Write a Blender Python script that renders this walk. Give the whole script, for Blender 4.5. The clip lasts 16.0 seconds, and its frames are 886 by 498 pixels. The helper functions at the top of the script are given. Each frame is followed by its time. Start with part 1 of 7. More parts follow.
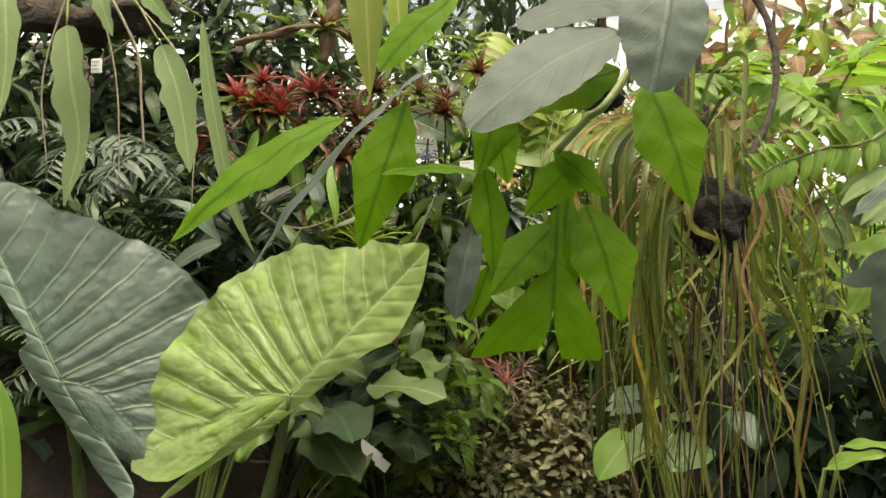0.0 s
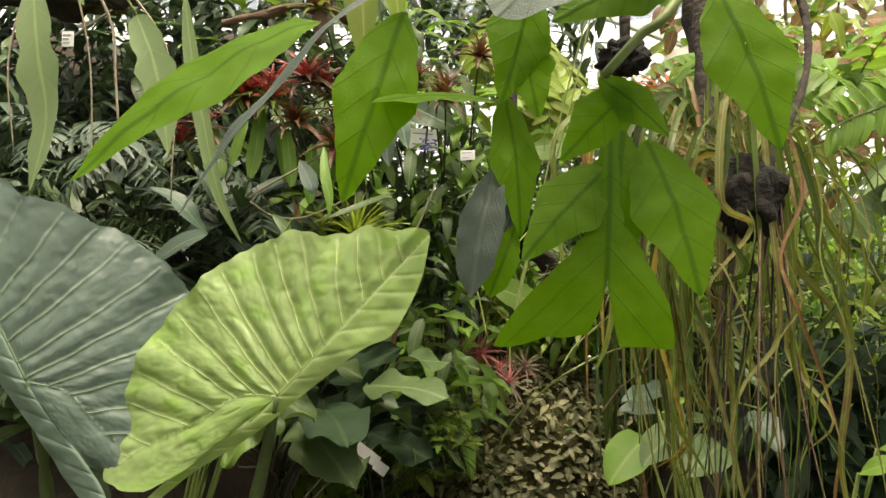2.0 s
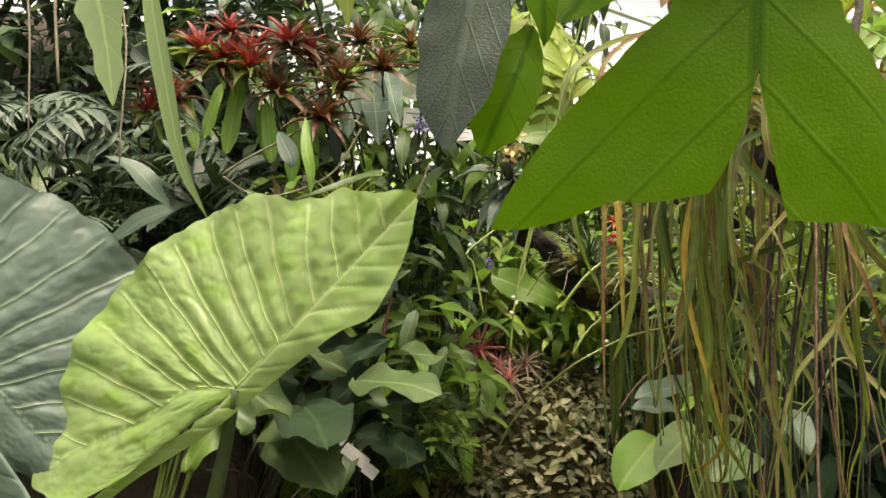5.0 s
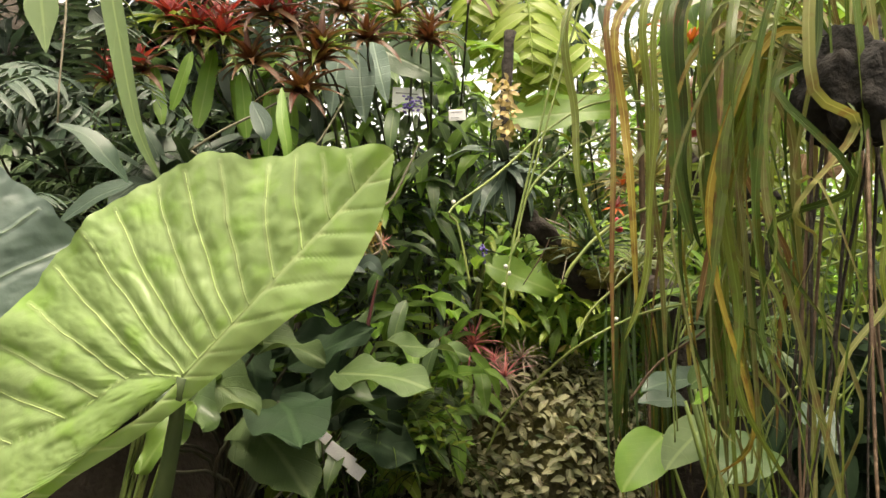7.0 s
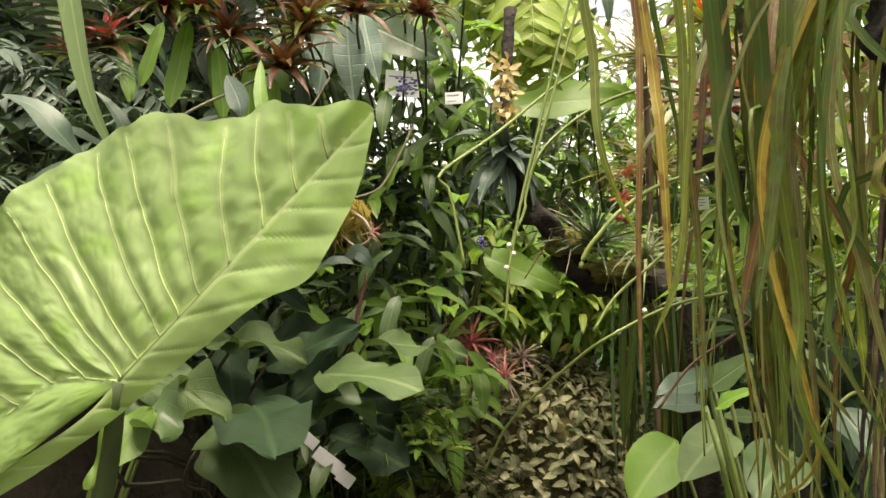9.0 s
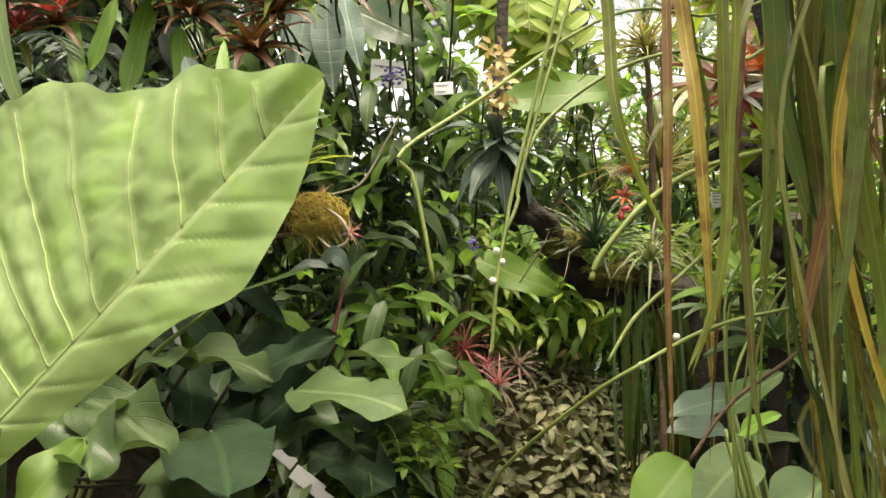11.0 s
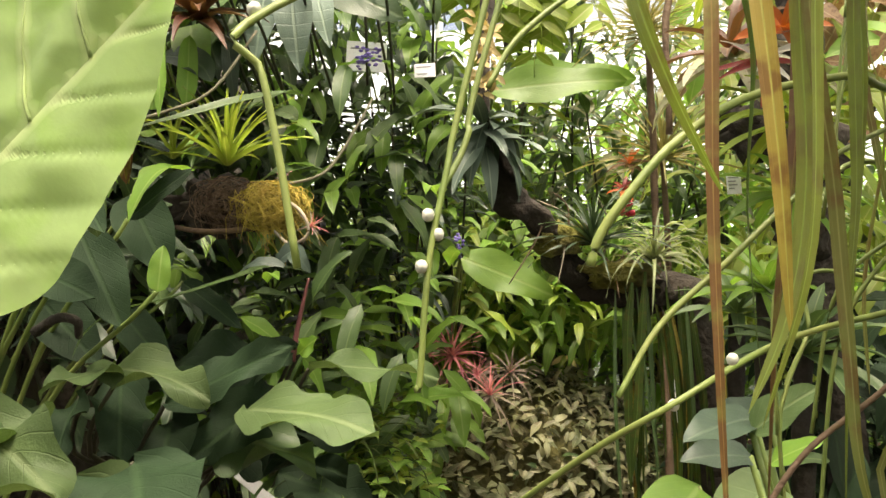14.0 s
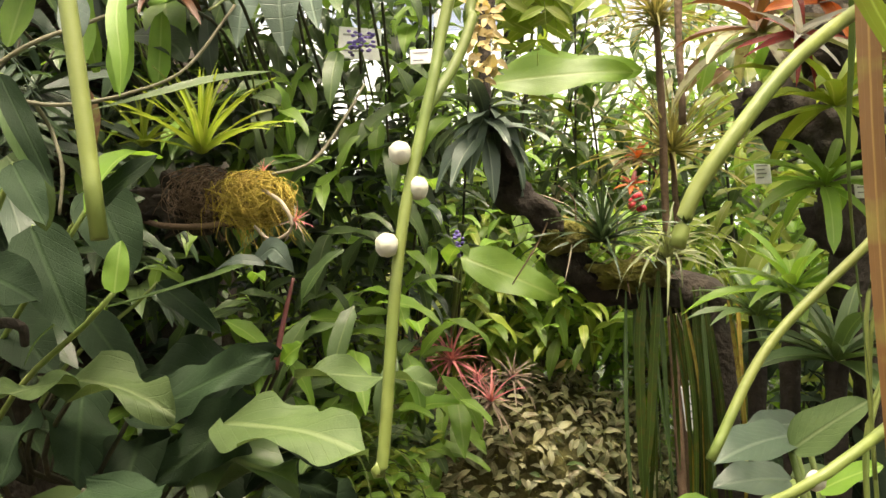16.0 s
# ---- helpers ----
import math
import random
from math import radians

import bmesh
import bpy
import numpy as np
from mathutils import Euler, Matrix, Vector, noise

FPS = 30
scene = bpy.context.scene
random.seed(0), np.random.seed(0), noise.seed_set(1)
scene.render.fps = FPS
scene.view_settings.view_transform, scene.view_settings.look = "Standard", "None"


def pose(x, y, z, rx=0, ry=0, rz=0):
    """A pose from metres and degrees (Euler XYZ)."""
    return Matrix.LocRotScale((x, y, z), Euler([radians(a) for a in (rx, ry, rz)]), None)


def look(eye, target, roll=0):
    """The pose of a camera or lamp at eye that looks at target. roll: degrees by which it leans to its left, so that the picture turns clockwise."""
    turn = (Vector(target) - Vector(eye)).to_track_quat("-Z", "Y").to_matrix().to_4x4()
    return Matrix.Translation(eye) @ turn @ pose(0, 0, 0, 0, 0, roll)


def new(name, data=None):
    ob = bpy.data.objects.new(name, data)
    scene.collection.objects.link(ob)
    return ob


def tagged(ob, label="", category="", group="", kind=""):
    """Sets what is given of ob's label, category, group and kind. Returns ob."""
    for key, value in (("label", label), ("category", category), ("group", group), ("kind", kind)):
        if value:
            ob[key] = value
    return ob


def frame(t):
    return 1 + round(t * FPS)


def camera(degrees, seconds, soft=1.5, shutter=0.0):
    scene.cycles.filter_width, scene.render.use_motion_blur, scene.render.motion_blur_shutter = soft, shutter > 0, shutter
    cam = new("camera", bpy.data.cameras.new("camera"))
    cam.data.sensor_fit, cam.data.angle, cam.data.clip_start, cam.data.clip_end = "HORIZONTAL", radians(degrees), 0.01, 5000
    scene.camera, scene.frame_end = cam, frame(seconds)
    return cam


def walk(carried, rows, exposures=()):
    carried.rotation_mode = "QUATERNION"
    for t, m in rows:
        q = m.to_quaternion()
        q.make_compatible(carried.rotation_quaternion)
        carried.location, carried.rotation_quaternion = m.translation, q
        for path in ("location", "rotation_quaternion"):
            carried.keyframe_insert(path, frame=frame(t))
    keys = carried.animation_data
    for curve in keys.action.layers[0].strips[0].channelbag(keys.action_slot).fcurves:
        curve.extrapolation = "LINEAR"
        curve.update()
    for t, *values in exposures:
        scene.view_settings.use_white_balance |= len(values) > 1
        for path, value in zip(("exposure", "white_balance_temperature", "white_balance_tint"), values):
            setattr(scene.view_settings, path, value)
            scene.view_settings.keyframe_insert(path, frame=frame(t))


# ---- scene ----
# camera and walk
cam = camera(60.2, 16.0)
PATH = [
    (0.0, (0.0000, 0.0000, 1.5000), (-0.0000, 1.9838, 1.7541), -0.00),
    (0.5, (-0.0004, 0.0390, 1.4981), (0.0005, 2.0228, 1.7523), -0.10),
    (1.0, (-0.0019, 0.0751, 1.4974), (0.0000, 2.0590, 1.7504), -0.10),
    (1.5, (-0.0055, 0.1083, 1.4961), (-0.0026, 2.0920, 1.7501), -0.10),
    (2.0, (-0.0072, 0.1452, 1.4923), (-0.0032, 2.1290, 1.7462), -0.19),
    (2.5, (-0.0068, 0.1831, 1.4894), (-0.0037, 2.1668, 1.7443), -0.10),
    (3.0, (-0.0072, 0.2202, 1.4886), (-0.0041, 2.2037, 1.7446), -0.20),
    (3.5, (-0.0062, 0.2568, 1.4816), (-0.0010, 2.2403, 1.7384), -0.09),
    (4.0, (-0.0039, 0.2936, 1.4776), (0.0012, 2.2772, 1.7334), -0.09),
    (6.5, (0.0265, 0.4971, 1.4446), (0.0397, 2.4806, 1.7006), -0.08),
    (7.0, (0.0293, 0.5439, 1.4410), (0.0443, 2.5276, 1.6949), -0.18),
    (7.5, (0.0349, 0.5826, 1.4385), (0.0499, 2.5664, 1.6924), -0.18),
    (8.0, (0.0377, 0.6255, 1.4371), (0.0546, 2.6094, 1.6899), -0.17),
    (8.5, (0.0386, 0.6686, 1.4369), (0.0564, 2.6526, 1.6885), -0.27),
    (9.0, (0.0401, 0.7188, 1.4403), (0.0589, 2.7030, 1.6908), -0.17),
    (11.5, (0.0751, 0.9447, 1.4731), (0.1071, 2.9284, 1.7255), -0.35),
    (12.0, (0.0871, 0.9834, 1.4761), (0.1193, 2.9669, 1.7304), -0.45),
    (12.5, (0.0972, 1.0233, 1.4793), (0.1294, 3.0066, 1.7347), -0.45),
    (13.0, (0.1011, 1.0584, 1.4822), (0.1365, 3.0415, 1.7392), -0.65),
    (13.5, (0.1068, 1.0933, 1.4839), (0.1432, 3.0764, 1.7409), -0.65),
    (14.0, (0.1112, 1.1330, 1.4796), (0.1480, 3.1154, 1.7415), -0.65),
    (14.5, (0.1119, 1.1730, 1.4785), (0.1497, 3.1554, 1.7406), -0.75),
    (15.0, (0.1135, 1.2120, 1.4774), (0.1535, 3.1941, 1.7412), -0.75),
    (15.5, (0.1154, 1.2442, 1.4826), (0.1544, 3.2262, 1.7475), -0.85),
    (16.0, (0.1175, 1.2756, 1.4899), (0.1555, 3.2576, 1.7549), -0.75),
]
walk(cam, [(t, look(eye, target, roll)) for t, eye, target, roll in PATH], [(0.0, 0.58, 7700, 6), (7.0, 0.86, 7650, 8), (12.0, 1.02, 7350, 9), (16.0, 1.3, 7950, 10)])

# ---- world and light: bright overcast day over a glasshouse ----
world = bpy.data.worlds.new("sky")
world.use_nodes = True
scene.world = world
wn = world.node_tree
sky = wn.nodes.new("ShaderNodeTexSky")
sky.sky_type = "NISHITA"
sky.sun_disc = False
sky.sun_elevation = radians(74)
sky.sun_rotation = radians(164)
sky.air_density, sky.dust_density, sky.ozone_density = 1.0, 8.0, 0.2
wn.nodes["Background"].inputs["Strength"].default_value = 0.15
wn.links.new(sky.outputs["Color"], wn.nodes["Background"].inputs["Color"])
sun_data = bpy.data.lights.new("sun", "SUN")
sun_data.energy, sun_data.angle, sun_data.color = 3.9, radians(30), (1.0, 0.96, 0.9)
sun = new("sun", sun_data)
sun.matrix_world = look((0.42, -2.2, 8.0), (0.0, 0.0, 0.0))

rnd = random.Random(7)


def build_backdrop():
    """Bright overcast distance all round, far outside the glass."""
    m = bpy.data.materials.new("overcast")
    m.use_nodes = True
    nt = m.node_tree
    glow = nt.nodes.new("ShaderNodeEmission")
    glow.inputs["Color"].default_value = (0.93, 0.97, 1.0, 1)
    glow.inputs["Strength"].default_value = 1.15
    nt.links.new(glow.outputs[0], nt.nodes["Material Output"].inputs["Surface"])
    me = bpy.data.meshes.new("backdrop")
    ring = [(90 * math.cos(k * math.pi / 24), 90 * math.sin(k * math.pi / 24)) for k in range(48)]
    me.from_pydata([(x, y, -1.0) for x, y in ring] + [(x, y, 40.0) for x, y in ring], [], [(k, (k + 1) % 48, 48 + (k + 1) % 48, 48 + k) for k in range(48)])
    me.materials.append(m)
    tagged(new("backdrop", me), "pale overcast distance outside the glasshouse", "backdrop", kind="structure")


build_backdrop()


# ---- materials ----
def tree_of(name):
    m = bpy.data.materials.new(name)
    m.use_nodes = True
    nt = m.node_tree
    return m, nt, nt.nodes["Principled BSDF"], nt.nodes["Material Output"]


def math_node(nt, op, a, b=None, c=None):
    n = nt.nodes.new("ShaderNodeMath")
    n.operation = op
    for i, v in enumerate((a, b, c)):
        if v is None:
            continue
        if isinstance(v, (int, float)):
            n.inputs[i].default_value = v
        else:
            nt.links.new(v, n.inputs[i])
    return n.outputs[0]


def mix_node(nt, fac, a, b, blend="MIX"):
    n = nt.nodes.new("ShaderNodeMix")
    n.data_type, n.blend_type = "RGBA", blend
    for s, v in ((n.inputs[0], fac), (n.inputs[6], a), (n.inputs[7], b)):
        if isinstance(v, (int, float)):
            s.default_value = v
        elif isinstance(v, tuple):
            s.default_value = (*v, 1.0)
        else:
            nt.links.new(v, s)
    return n.outputs[2]


def noise_node(nt, scale, detail=3.0, coord="Object"):
    tc = nt.nodes.new("ShaderNodeTexCoord")
    n = nt.nodes.new("ShaderNodeTexNoise")
    n.inputs["Scale"].default_value = scale
    n.inputs["Detail"].default_value = detail
    nt.links.new(tc.outputs[coord], n.inputs["Vector"])
    return n.outputs["Fac"]


def ramp(nt, fac, lo, hi):
    n = nt.nodes.new("ShaderNodeMapRange")
    n.inputs["From Min"].default_value, n.inputs["From Max"].default_value = lo, hi
    nt.links.new(fac, n.inputs["Value"])
    return n.outputs["Result"]


def leaf_material(name, base, other, vein, rough=0.4, through_light=0.35, veins=9.0, slant=0.6, relief=0.25, spread=0.35,
                  spots=None, gloss=0.5, stripes=0.0, marked=0.14):
    """A leaf: grain, blotches, ribs laid out over the blade, and light that shines through."""
    m, nt, p, out = tree_of(name)
    uv = nt.nodes.new("ShaderNodeUVMap")
    sep = nt.nodes.new("ShaderNodeSeparateXYZ")
    nt.links.new(uv.outputs["UV"], sep.inputs[0])
    u, v = sep.outputs[0], sep.outputs[1]
    side = math_node(nt, "ABSOLUTE", math_node(nt, "SUBTRACT", v, 0.5))
    rib = math_node(nt, "SUBTRACT", 1.0, ramp(nt, side, 0.015, 0.05))
    if stripes:
        wave = math_node(nt, "SINE", math_node(nt, "MULTIPLY", side, stripes * 6.283))
    else:
        q = math_node(nt, "SUBTRACT", u, math_node(nt, "MULTIPLY", side, slant))
        wave = math_node(nt, "SINE", math_node(nt, "MULTIPLY", q, veins * 6.283))
    lines = ramp(nt, wave, 0.93, 1.0)
    big = noise_node(nt, 5.0, 2.0)
    fine = noise_node(nt, 70.0, 4.0)
    info = nt.nodes.new("ShaderNodeObjectInfo")
    geo = nt.nodes.new("ShaderNodeNewGeometry")
    chance = math_node(nt, "FRACT", math_node(nt, "ADD", info.outputs["Random"], geo.outputs["Random Per Island"]))
    c = mix_node(nt, math_node(nt, "MULTIPLY", ramp(nt, big, 0.35, 0.7), 0.7), base, other)
    c = mix_node(nt, math_node(nt, "MULTIPLY", chance, spread), c, other)
    c = mix_node(nt, math_node(nt, "MULTIPLY", fine, 0.35), c, tuple(x * 0.6 for x in base))
    if spots:
        c = mix_node(nt, math_node(nt, "MULTIPLY", ramp(nt, noise_node(nt, 45.0 if stripes else 16.0, 5.0), 0.5, 0.64), 0.8), c, spots)
    c = mix_node(nt, math_node(nt, "MULTIPLY", lines, marked), c, vein)
    c = mix_node(nt, math_node(nt, "MULTIPLY", rib, 0.8), c, vein)
    value = math_node(nt, "ADD", 0.66, math_node(nt, "MULTIPLY", chance, 0.68)) if marked < 0.2 else math_node(nt, "ADD", 0.9, math_node(nt, "MULTIPLY", chance, 0.2))
    hsv = nt.nodes.new("ShaderNodeHueSaturation")
    nt.links.new(value, hsv.inputs["Value"])
    nt.links.new(c, hsv.inputs["Color"])
    c = hsv.outputs["Color"]
    nt.links.new(c, p.inputs["Base Color"])
    p.inputs["Specular IOR Level"].default_value = gloss
    nt.links.new(math_node(nt, "ADD", rough - 0.08, math_node(nt, "MULTIPLY", fine, 0.2)), p.inputs["Roughness"])
    h = math_node(nt, "ADD", math_node(nt, "MULTIPLY", lines, -0.45), math_node(nt, "MULTIPLY", fine, 0.5))
    h = math_node(nt, "ADD", h, math_node(nt, "MULTIPLY", rib, -1.0))
    bump = nt.nodes.new("ShaderNodeBump")
    bump.inputs["Strength"].default_value = relief
    bump.inputs["Distance"].default_value = 0.004
    nt.links.new(h, bump.inputs["Height"])
    nt.links.new(bump.outputs["Normal"], p.inputs["Normal"])
    tr = nt.nodes.new("ShaderNodeBsdfTranslucent")
    nt.links.new(mix_node(nt, 0.5, c, (1.0, 1.0, 0.25), "MULTIPLY"), tr.inputs["Color"])
    mx = nt.nodes.new("ShaderNodeMixShader")
    mx.inputs[0].default_value = through_light
    nt.links.new(p.outputs[0], mx.inputs[1])
    nt.links.new(tr.outputs[0], mx.inputs[2])
    nt.links.new(mx.outputs[0], out.inputs["Surface"])
    return m


def plain_material(name, base, other, rough=0.8, scale=8.0, fine=60.0, relief=0.6, dist=0.01, metal=0.0):
    m, nt, p, out = tree_of(name)
    a, b = noise_node(nt, scale, 4.0), noise_node(nt, fine, 5.0)
    c = mix_node(nt, ramp(nt, a, 0.35, 0.68), base, other)
    c = mix_node(nt, math_node(nt, "MULTIPLY", b, 0.5), c, tuple(x * 0.45 for x in base))
    nt.links.new(c, p.inputs["Base Color"])
    nt.links.new(math_node(nt, "ADD", rough - 0.1, math_node(nt, "MULTIPLY", b, 0.2)), p.inputs["Roughness"])
    p.inputs["Metallic"].default_value = metal
    bump = nt.nodes.new("ShaderNodeBump")
    bump.inputs["Strength"].default_value = relief
    bump.inputs["Distance"].default_value = dist
    nt.links.new(math_node(nt, "ADD", a, math_node(nt, "MULTIPLY", b, 0.6)), bump.inputs["Height"])
    nt.links.new(bump.outputs["Normal"], p.inputs["Normal"])
    return m


LIME = leaf_material("lime_leaf", (0.37, 0.51, 0.2), (0.24, 0.4, 0.09), (0.52, 0.63, 0.3), 0.38, 0.38, 9.0, 0.0, 0.3, 0.1, (0.27, 0.45, 0.09), 0.6, 0.0, 0.2)
SLATE = leaf_material("slate_leaf", (0.17, 0.245, 0.2), (0.12, 0.185, 0.145), (0.28, 0.37, 0.29), 0.44, 0.2, 9.0, 0.0, 0.45, 0.1)
LOBED = leaf_material("lobed_leaf", (0.17, 0.37, 0.01), (0.135, 0.29, 0.008), (0.075, 0.19, 0.008), 0.5, 0.68, 5.0, 0.45, 0.3, 0.2, (0.15, 0.33, 0.01), 0.3, 0.0, 0.3)
SAGE = leaf_material("sage_leaf", (0.075, 0.108, 0.085), (0.055, 0.082, 0.062), (0.095, 0.13, 0.1), 0.5, 0.15, 6.0, 0.9, 0.3, 0.2, None, 0.35, 0.0, 0.1)
PALE = leaf_material("pale_strap_leaf", (0.27, 0.38, 0.17), (0.2, 0.3, 0.12), (0.36, 0.48, 0.2), 0.45, 0.35, 5.0, 0.3, 0.2, 0.3)
STRAP = leaf_material("strap_leaf", (0.155, 0.265, 0.04), (0.2, 0.21, 0.05), (0.28, 0.38, 0.1), 0.36, 0.5, 1.0, 0.2, 0.5, 0.8, (0.14, 0.13, 0.04), 0.45, 5.0)
DARKSTRAP = leaf_material("dark_strap_leaf", (0.04, 0.075, 0.016), (0.07, 0.11, 0.022), (0.1, 0.17, 0.04), 0.42, 0.4, 1.0, 0.2, 0.5, 0.7, (0.09, 0.09, 0.02), 0.2, 5.0)
RUST = leaf_material("rust_strap_leaf", (0.15, 0.065, 0.025), (0.18, 0.105, 0.035), (0.32, 0.2, 0.07), 0.45, 0.35, 1.0, 0.2, 0.4, 0.6, (0.22, 0.2, 0.05), 0.4, 6.0)
AMBER = leaf_material("amber_strap_leaf", (0.3, 0.3, 0.05), (0.3, 0.17, 0.03), (0.42, 0.4, 0.1), 0.45, 0.4, 1.0, 0.2, 0.4, 0.6, (0.14, 0.06, 0.012), 0.4, 5.0)
KHAKI = leaf_material("khaki_strap_leaf", (0.2, 0.25, 0.07), (0.2, 0.17, 0.06), (0.34, 0.34, 0.14), 0.45, 0.4, 1.0, 0.2, 0.4, 0.7, (0.16, 0.1, 0.04), 0.3, 5.0)
DARK = leaf_material("dark_leaf", (0.04, 0.074, 0.036), (0.064, 0.11, 0.05), (0.1, 0.15, 0.075), 0.36, 0.25, 11.0, 0.8, 0.3, 0.7)
BLUE = leaf_material("blue_grey_leaf", (0.075, 0.118, 0.08), (0.045, 0.08, 0.048), (0.12, 0.165, 0.115), 0.42, 0.15, 9.0, 0.8, 0.3, 0.5)
# leaf green darkened to carry the shade low down and behind the straps
SHADED = leaf_material("shaded_green_leaf", (0.016, 0.03, 0.015), (0.024, 0.046, 0.022), (0.03, 0.055, 0.025), 0.6, 0.15, 8.0, 0.8, 0.4, 0.6, None, 0.1)
WHORL = leaf_material("whorl_leaf", (0.115, 0.16, 0.125), (0.06, 0.1, 0.07), (0.22, 0.28, 0.21), 0.42, 0.15, 9.0, 0.8, 0.3, 0.8)
WAVY = leaf_material("wavy_pale_leaf", (0.125, 0.19, 0.075), (0.075, 0.125, 0.045), (0.19, 0.25, 0.12), 0.5, 0.3, 8.0, 0.8, 0.5, 0.5, None, 0.2)
MID = leaf_material("mid_leaf", (0.11, 0.185, 0.06), (0.06, 0.11, 0.04), (0.15, 0.22, 0.085), 0.4, 0.35, 9.0, 0.8, 0.3, 0.8)
BRIGHT = leaf_material("bright_leaf", (0.25, 0.42, 0.075), (0.16, 0.32, 0.05), (0.3, 0.44, 0.12), 0.42, 0.5, 9.0, 0.8, 0.25, 0.6)
OLIVE = leaf_material("olive_leaf", (0.17, 0.22, 0.09), (0.4, 0.38, 0.23), (0.38, 0.37, 0.25), 0.4, 0.25, 6.0, 0.8, 0.3, 0.9, (0.14, 0.1, 0.05))
RED = leaf_material("red_leaf", (0.38, 0.025, 0.03), (0.22, 0.02, 0.025), (0.36, 0.07, 0.05), 0.38, 0.35, 1.0, 0.2, 0.2, 0.8, (0.09, 0.05, 0.02), 0.5, 3.0)
MAROON = leaf_material("maroon_leaf", (0.14, 0.03, 0.02), (0.09, 0.06, 0.02), (0.2, 0.08, 0.04), 0.4, 0.3, 1.0, 0.2, 0.2, 0.9, None, 0.5, 3.0)
PINK = leaf_material("pink_leaf", (0.75, 0.17, 0.26), (0.65, 0.32, 0.28), (0.55, 0.25, 0.25), 0.5, 0.3, 1.0, 0.2, 0.2, 0.8, None, 0.4, 2.0)
SILVER = leaf_material("silver_thin_leaf", (0.32, 0.2, 0.18), (0.3, 0.26, 0.2), (0.35, 0.32, 0.25), 0.6, 0.2, 1.0, 0.2, 0.2, 0.9, None, 0.3, 2.0)
YELLOW = leaf_material("yellow_green_leaf", (0.33, 0.4, 0.06), (0.22, 0.34, 0.05), (0.45, 0.48, 0.16), 0.42, 0.45, 1.0, 0.2, 0.25, 0.7, None, 0.5, 3.0)
TAN = leaf_material("dry_leaf", (0.36, 0.24, 0.13), (0.24, 0.13, 0.07), (0.44, 0.33, 0.2), 0.6, 0.35, 7.0, 0.8, 0.5, 0.9, (0.14, 0.07, 0.04))
STEM = plain_material("green_stem", (0.16, 0.24, 0.05), (0.26, 0.32, 0.09), 0.5, 12.0, 90.0, 0.4, 0.003)
EAR_STEM = plain_material("ear_stalk", (0.045, 0.075, 0.022), (0.075, 0.11, 0.03), 0.5, 12.0, 90.0, 0.4, 0.003)
DARKSTEM = plain_material("dark_stem", (0.035, 0.04, 0.02), (0.07, 0.06, 0.03), 0.65, 10.0, 70.0, 0.6, 0.004)
CANE = plain_material("pale_cane", (0.15, 0.22, 0.045), (0.25, 0.29, 0.075), 0.5, 20.0, 120.0, 0.5, 0.002)
BARK = plain_material("dark_bark", (0.022, 0.017, 0.012), (0.05, 0.037, 0.025), 0.9, 9.0, 50.0, 1.0, 0.02)
BLACK_ROOT = plain_material("black_root", (0.007, 0.006, 0.005), (0.016, 0.012, 0.008), 0.95, 30.0, 90.0, 1.0, 0.01)
BROWN = plain_material("brown_bark", (0.12, 0.075, 0.045), (0.2, 0.13, 0.08), 0.85, 9.0, 60.0, 1.0, 0.012)
MOSS = plain_material("moss", (0.19, 0.18, 0.03), (0.08, 0.06, 0.025), 0.95, 14.0, 90.0, 1.0, 0.02)
FIBRE = plain_material("moss_fibre", (0.5, 0.4, 0.07), (0.3, 0.2, 0.04), 0.9, 20.0, 90.0, 0.5, 0.004)
PALEROOT = plain_material("pale_root", (0.42, 0.36, 0.27), (0.3, 0.24, 0.17), 0.8, 20.0, 90.0, 0.6, 0.004)
VINE = plain_material("vine_bark", (0.2, 0.19, 0.12), (0.13, 0.12, 0.07), 0.7, 20.0, 90.0, 0.6, 0.003)
SOIL = plain_material("soil", (0.035, 0.026, 0.018), (0.06, 0.045, 0.03), 0.95, 3.0, 40.0, 1.0, 0.03)
PLATE = plain_material("white_plate", (0.95, 0.96, 0.97), (0.9, 0.91, 0.93), 0.45, 30.0, 200.0, 0.05, 0.001)
INK = plain_material("label_ink", (0.3, 0.3, 0.31), (0.36, 0.36, 0.38), 0.6, 30.0, 200.0, 0.05, 0.001)
PETAL = plain_material("violet_petal", (0.18, 0.13, 0.5), (0.3, 0.22, 0.6), 0.6, 30.0, 200.0, 0.2, 0.002)
WHITE = plain_material("white_berry", (0.66, 0.66, 0.56), (0.52, 0.54, 0.42), 0.45, 300.0, 900.0, 0.4, 0.0006)
CREAM = plain_material("cream_petal", (0.6, 0.5, 0.22), (0.45, 0.33, 0.14), 0.7, 30.0, 200.0, 0.4, 0.002)
ORANGE = plain_material("orange_petal", (0.7, 0.16, 0.03), (0.6, 0.08, 0.04), 0.5, 30.0, 200.0, 0.2, 0.002)
SCARLET = plain_material("scarlet_petal", (0.6, 0.03, 0.05), (0.45, 0.02, 0.08), 0.45, 30.0, 200.0, 0.2, 0.002)
METAL = plain_material("painted_metal", (0.7, 0.71, 0.7), (0.6, 0.61, 0.6), 0.5, 4.0, 60.0, 0.1, 0.003)


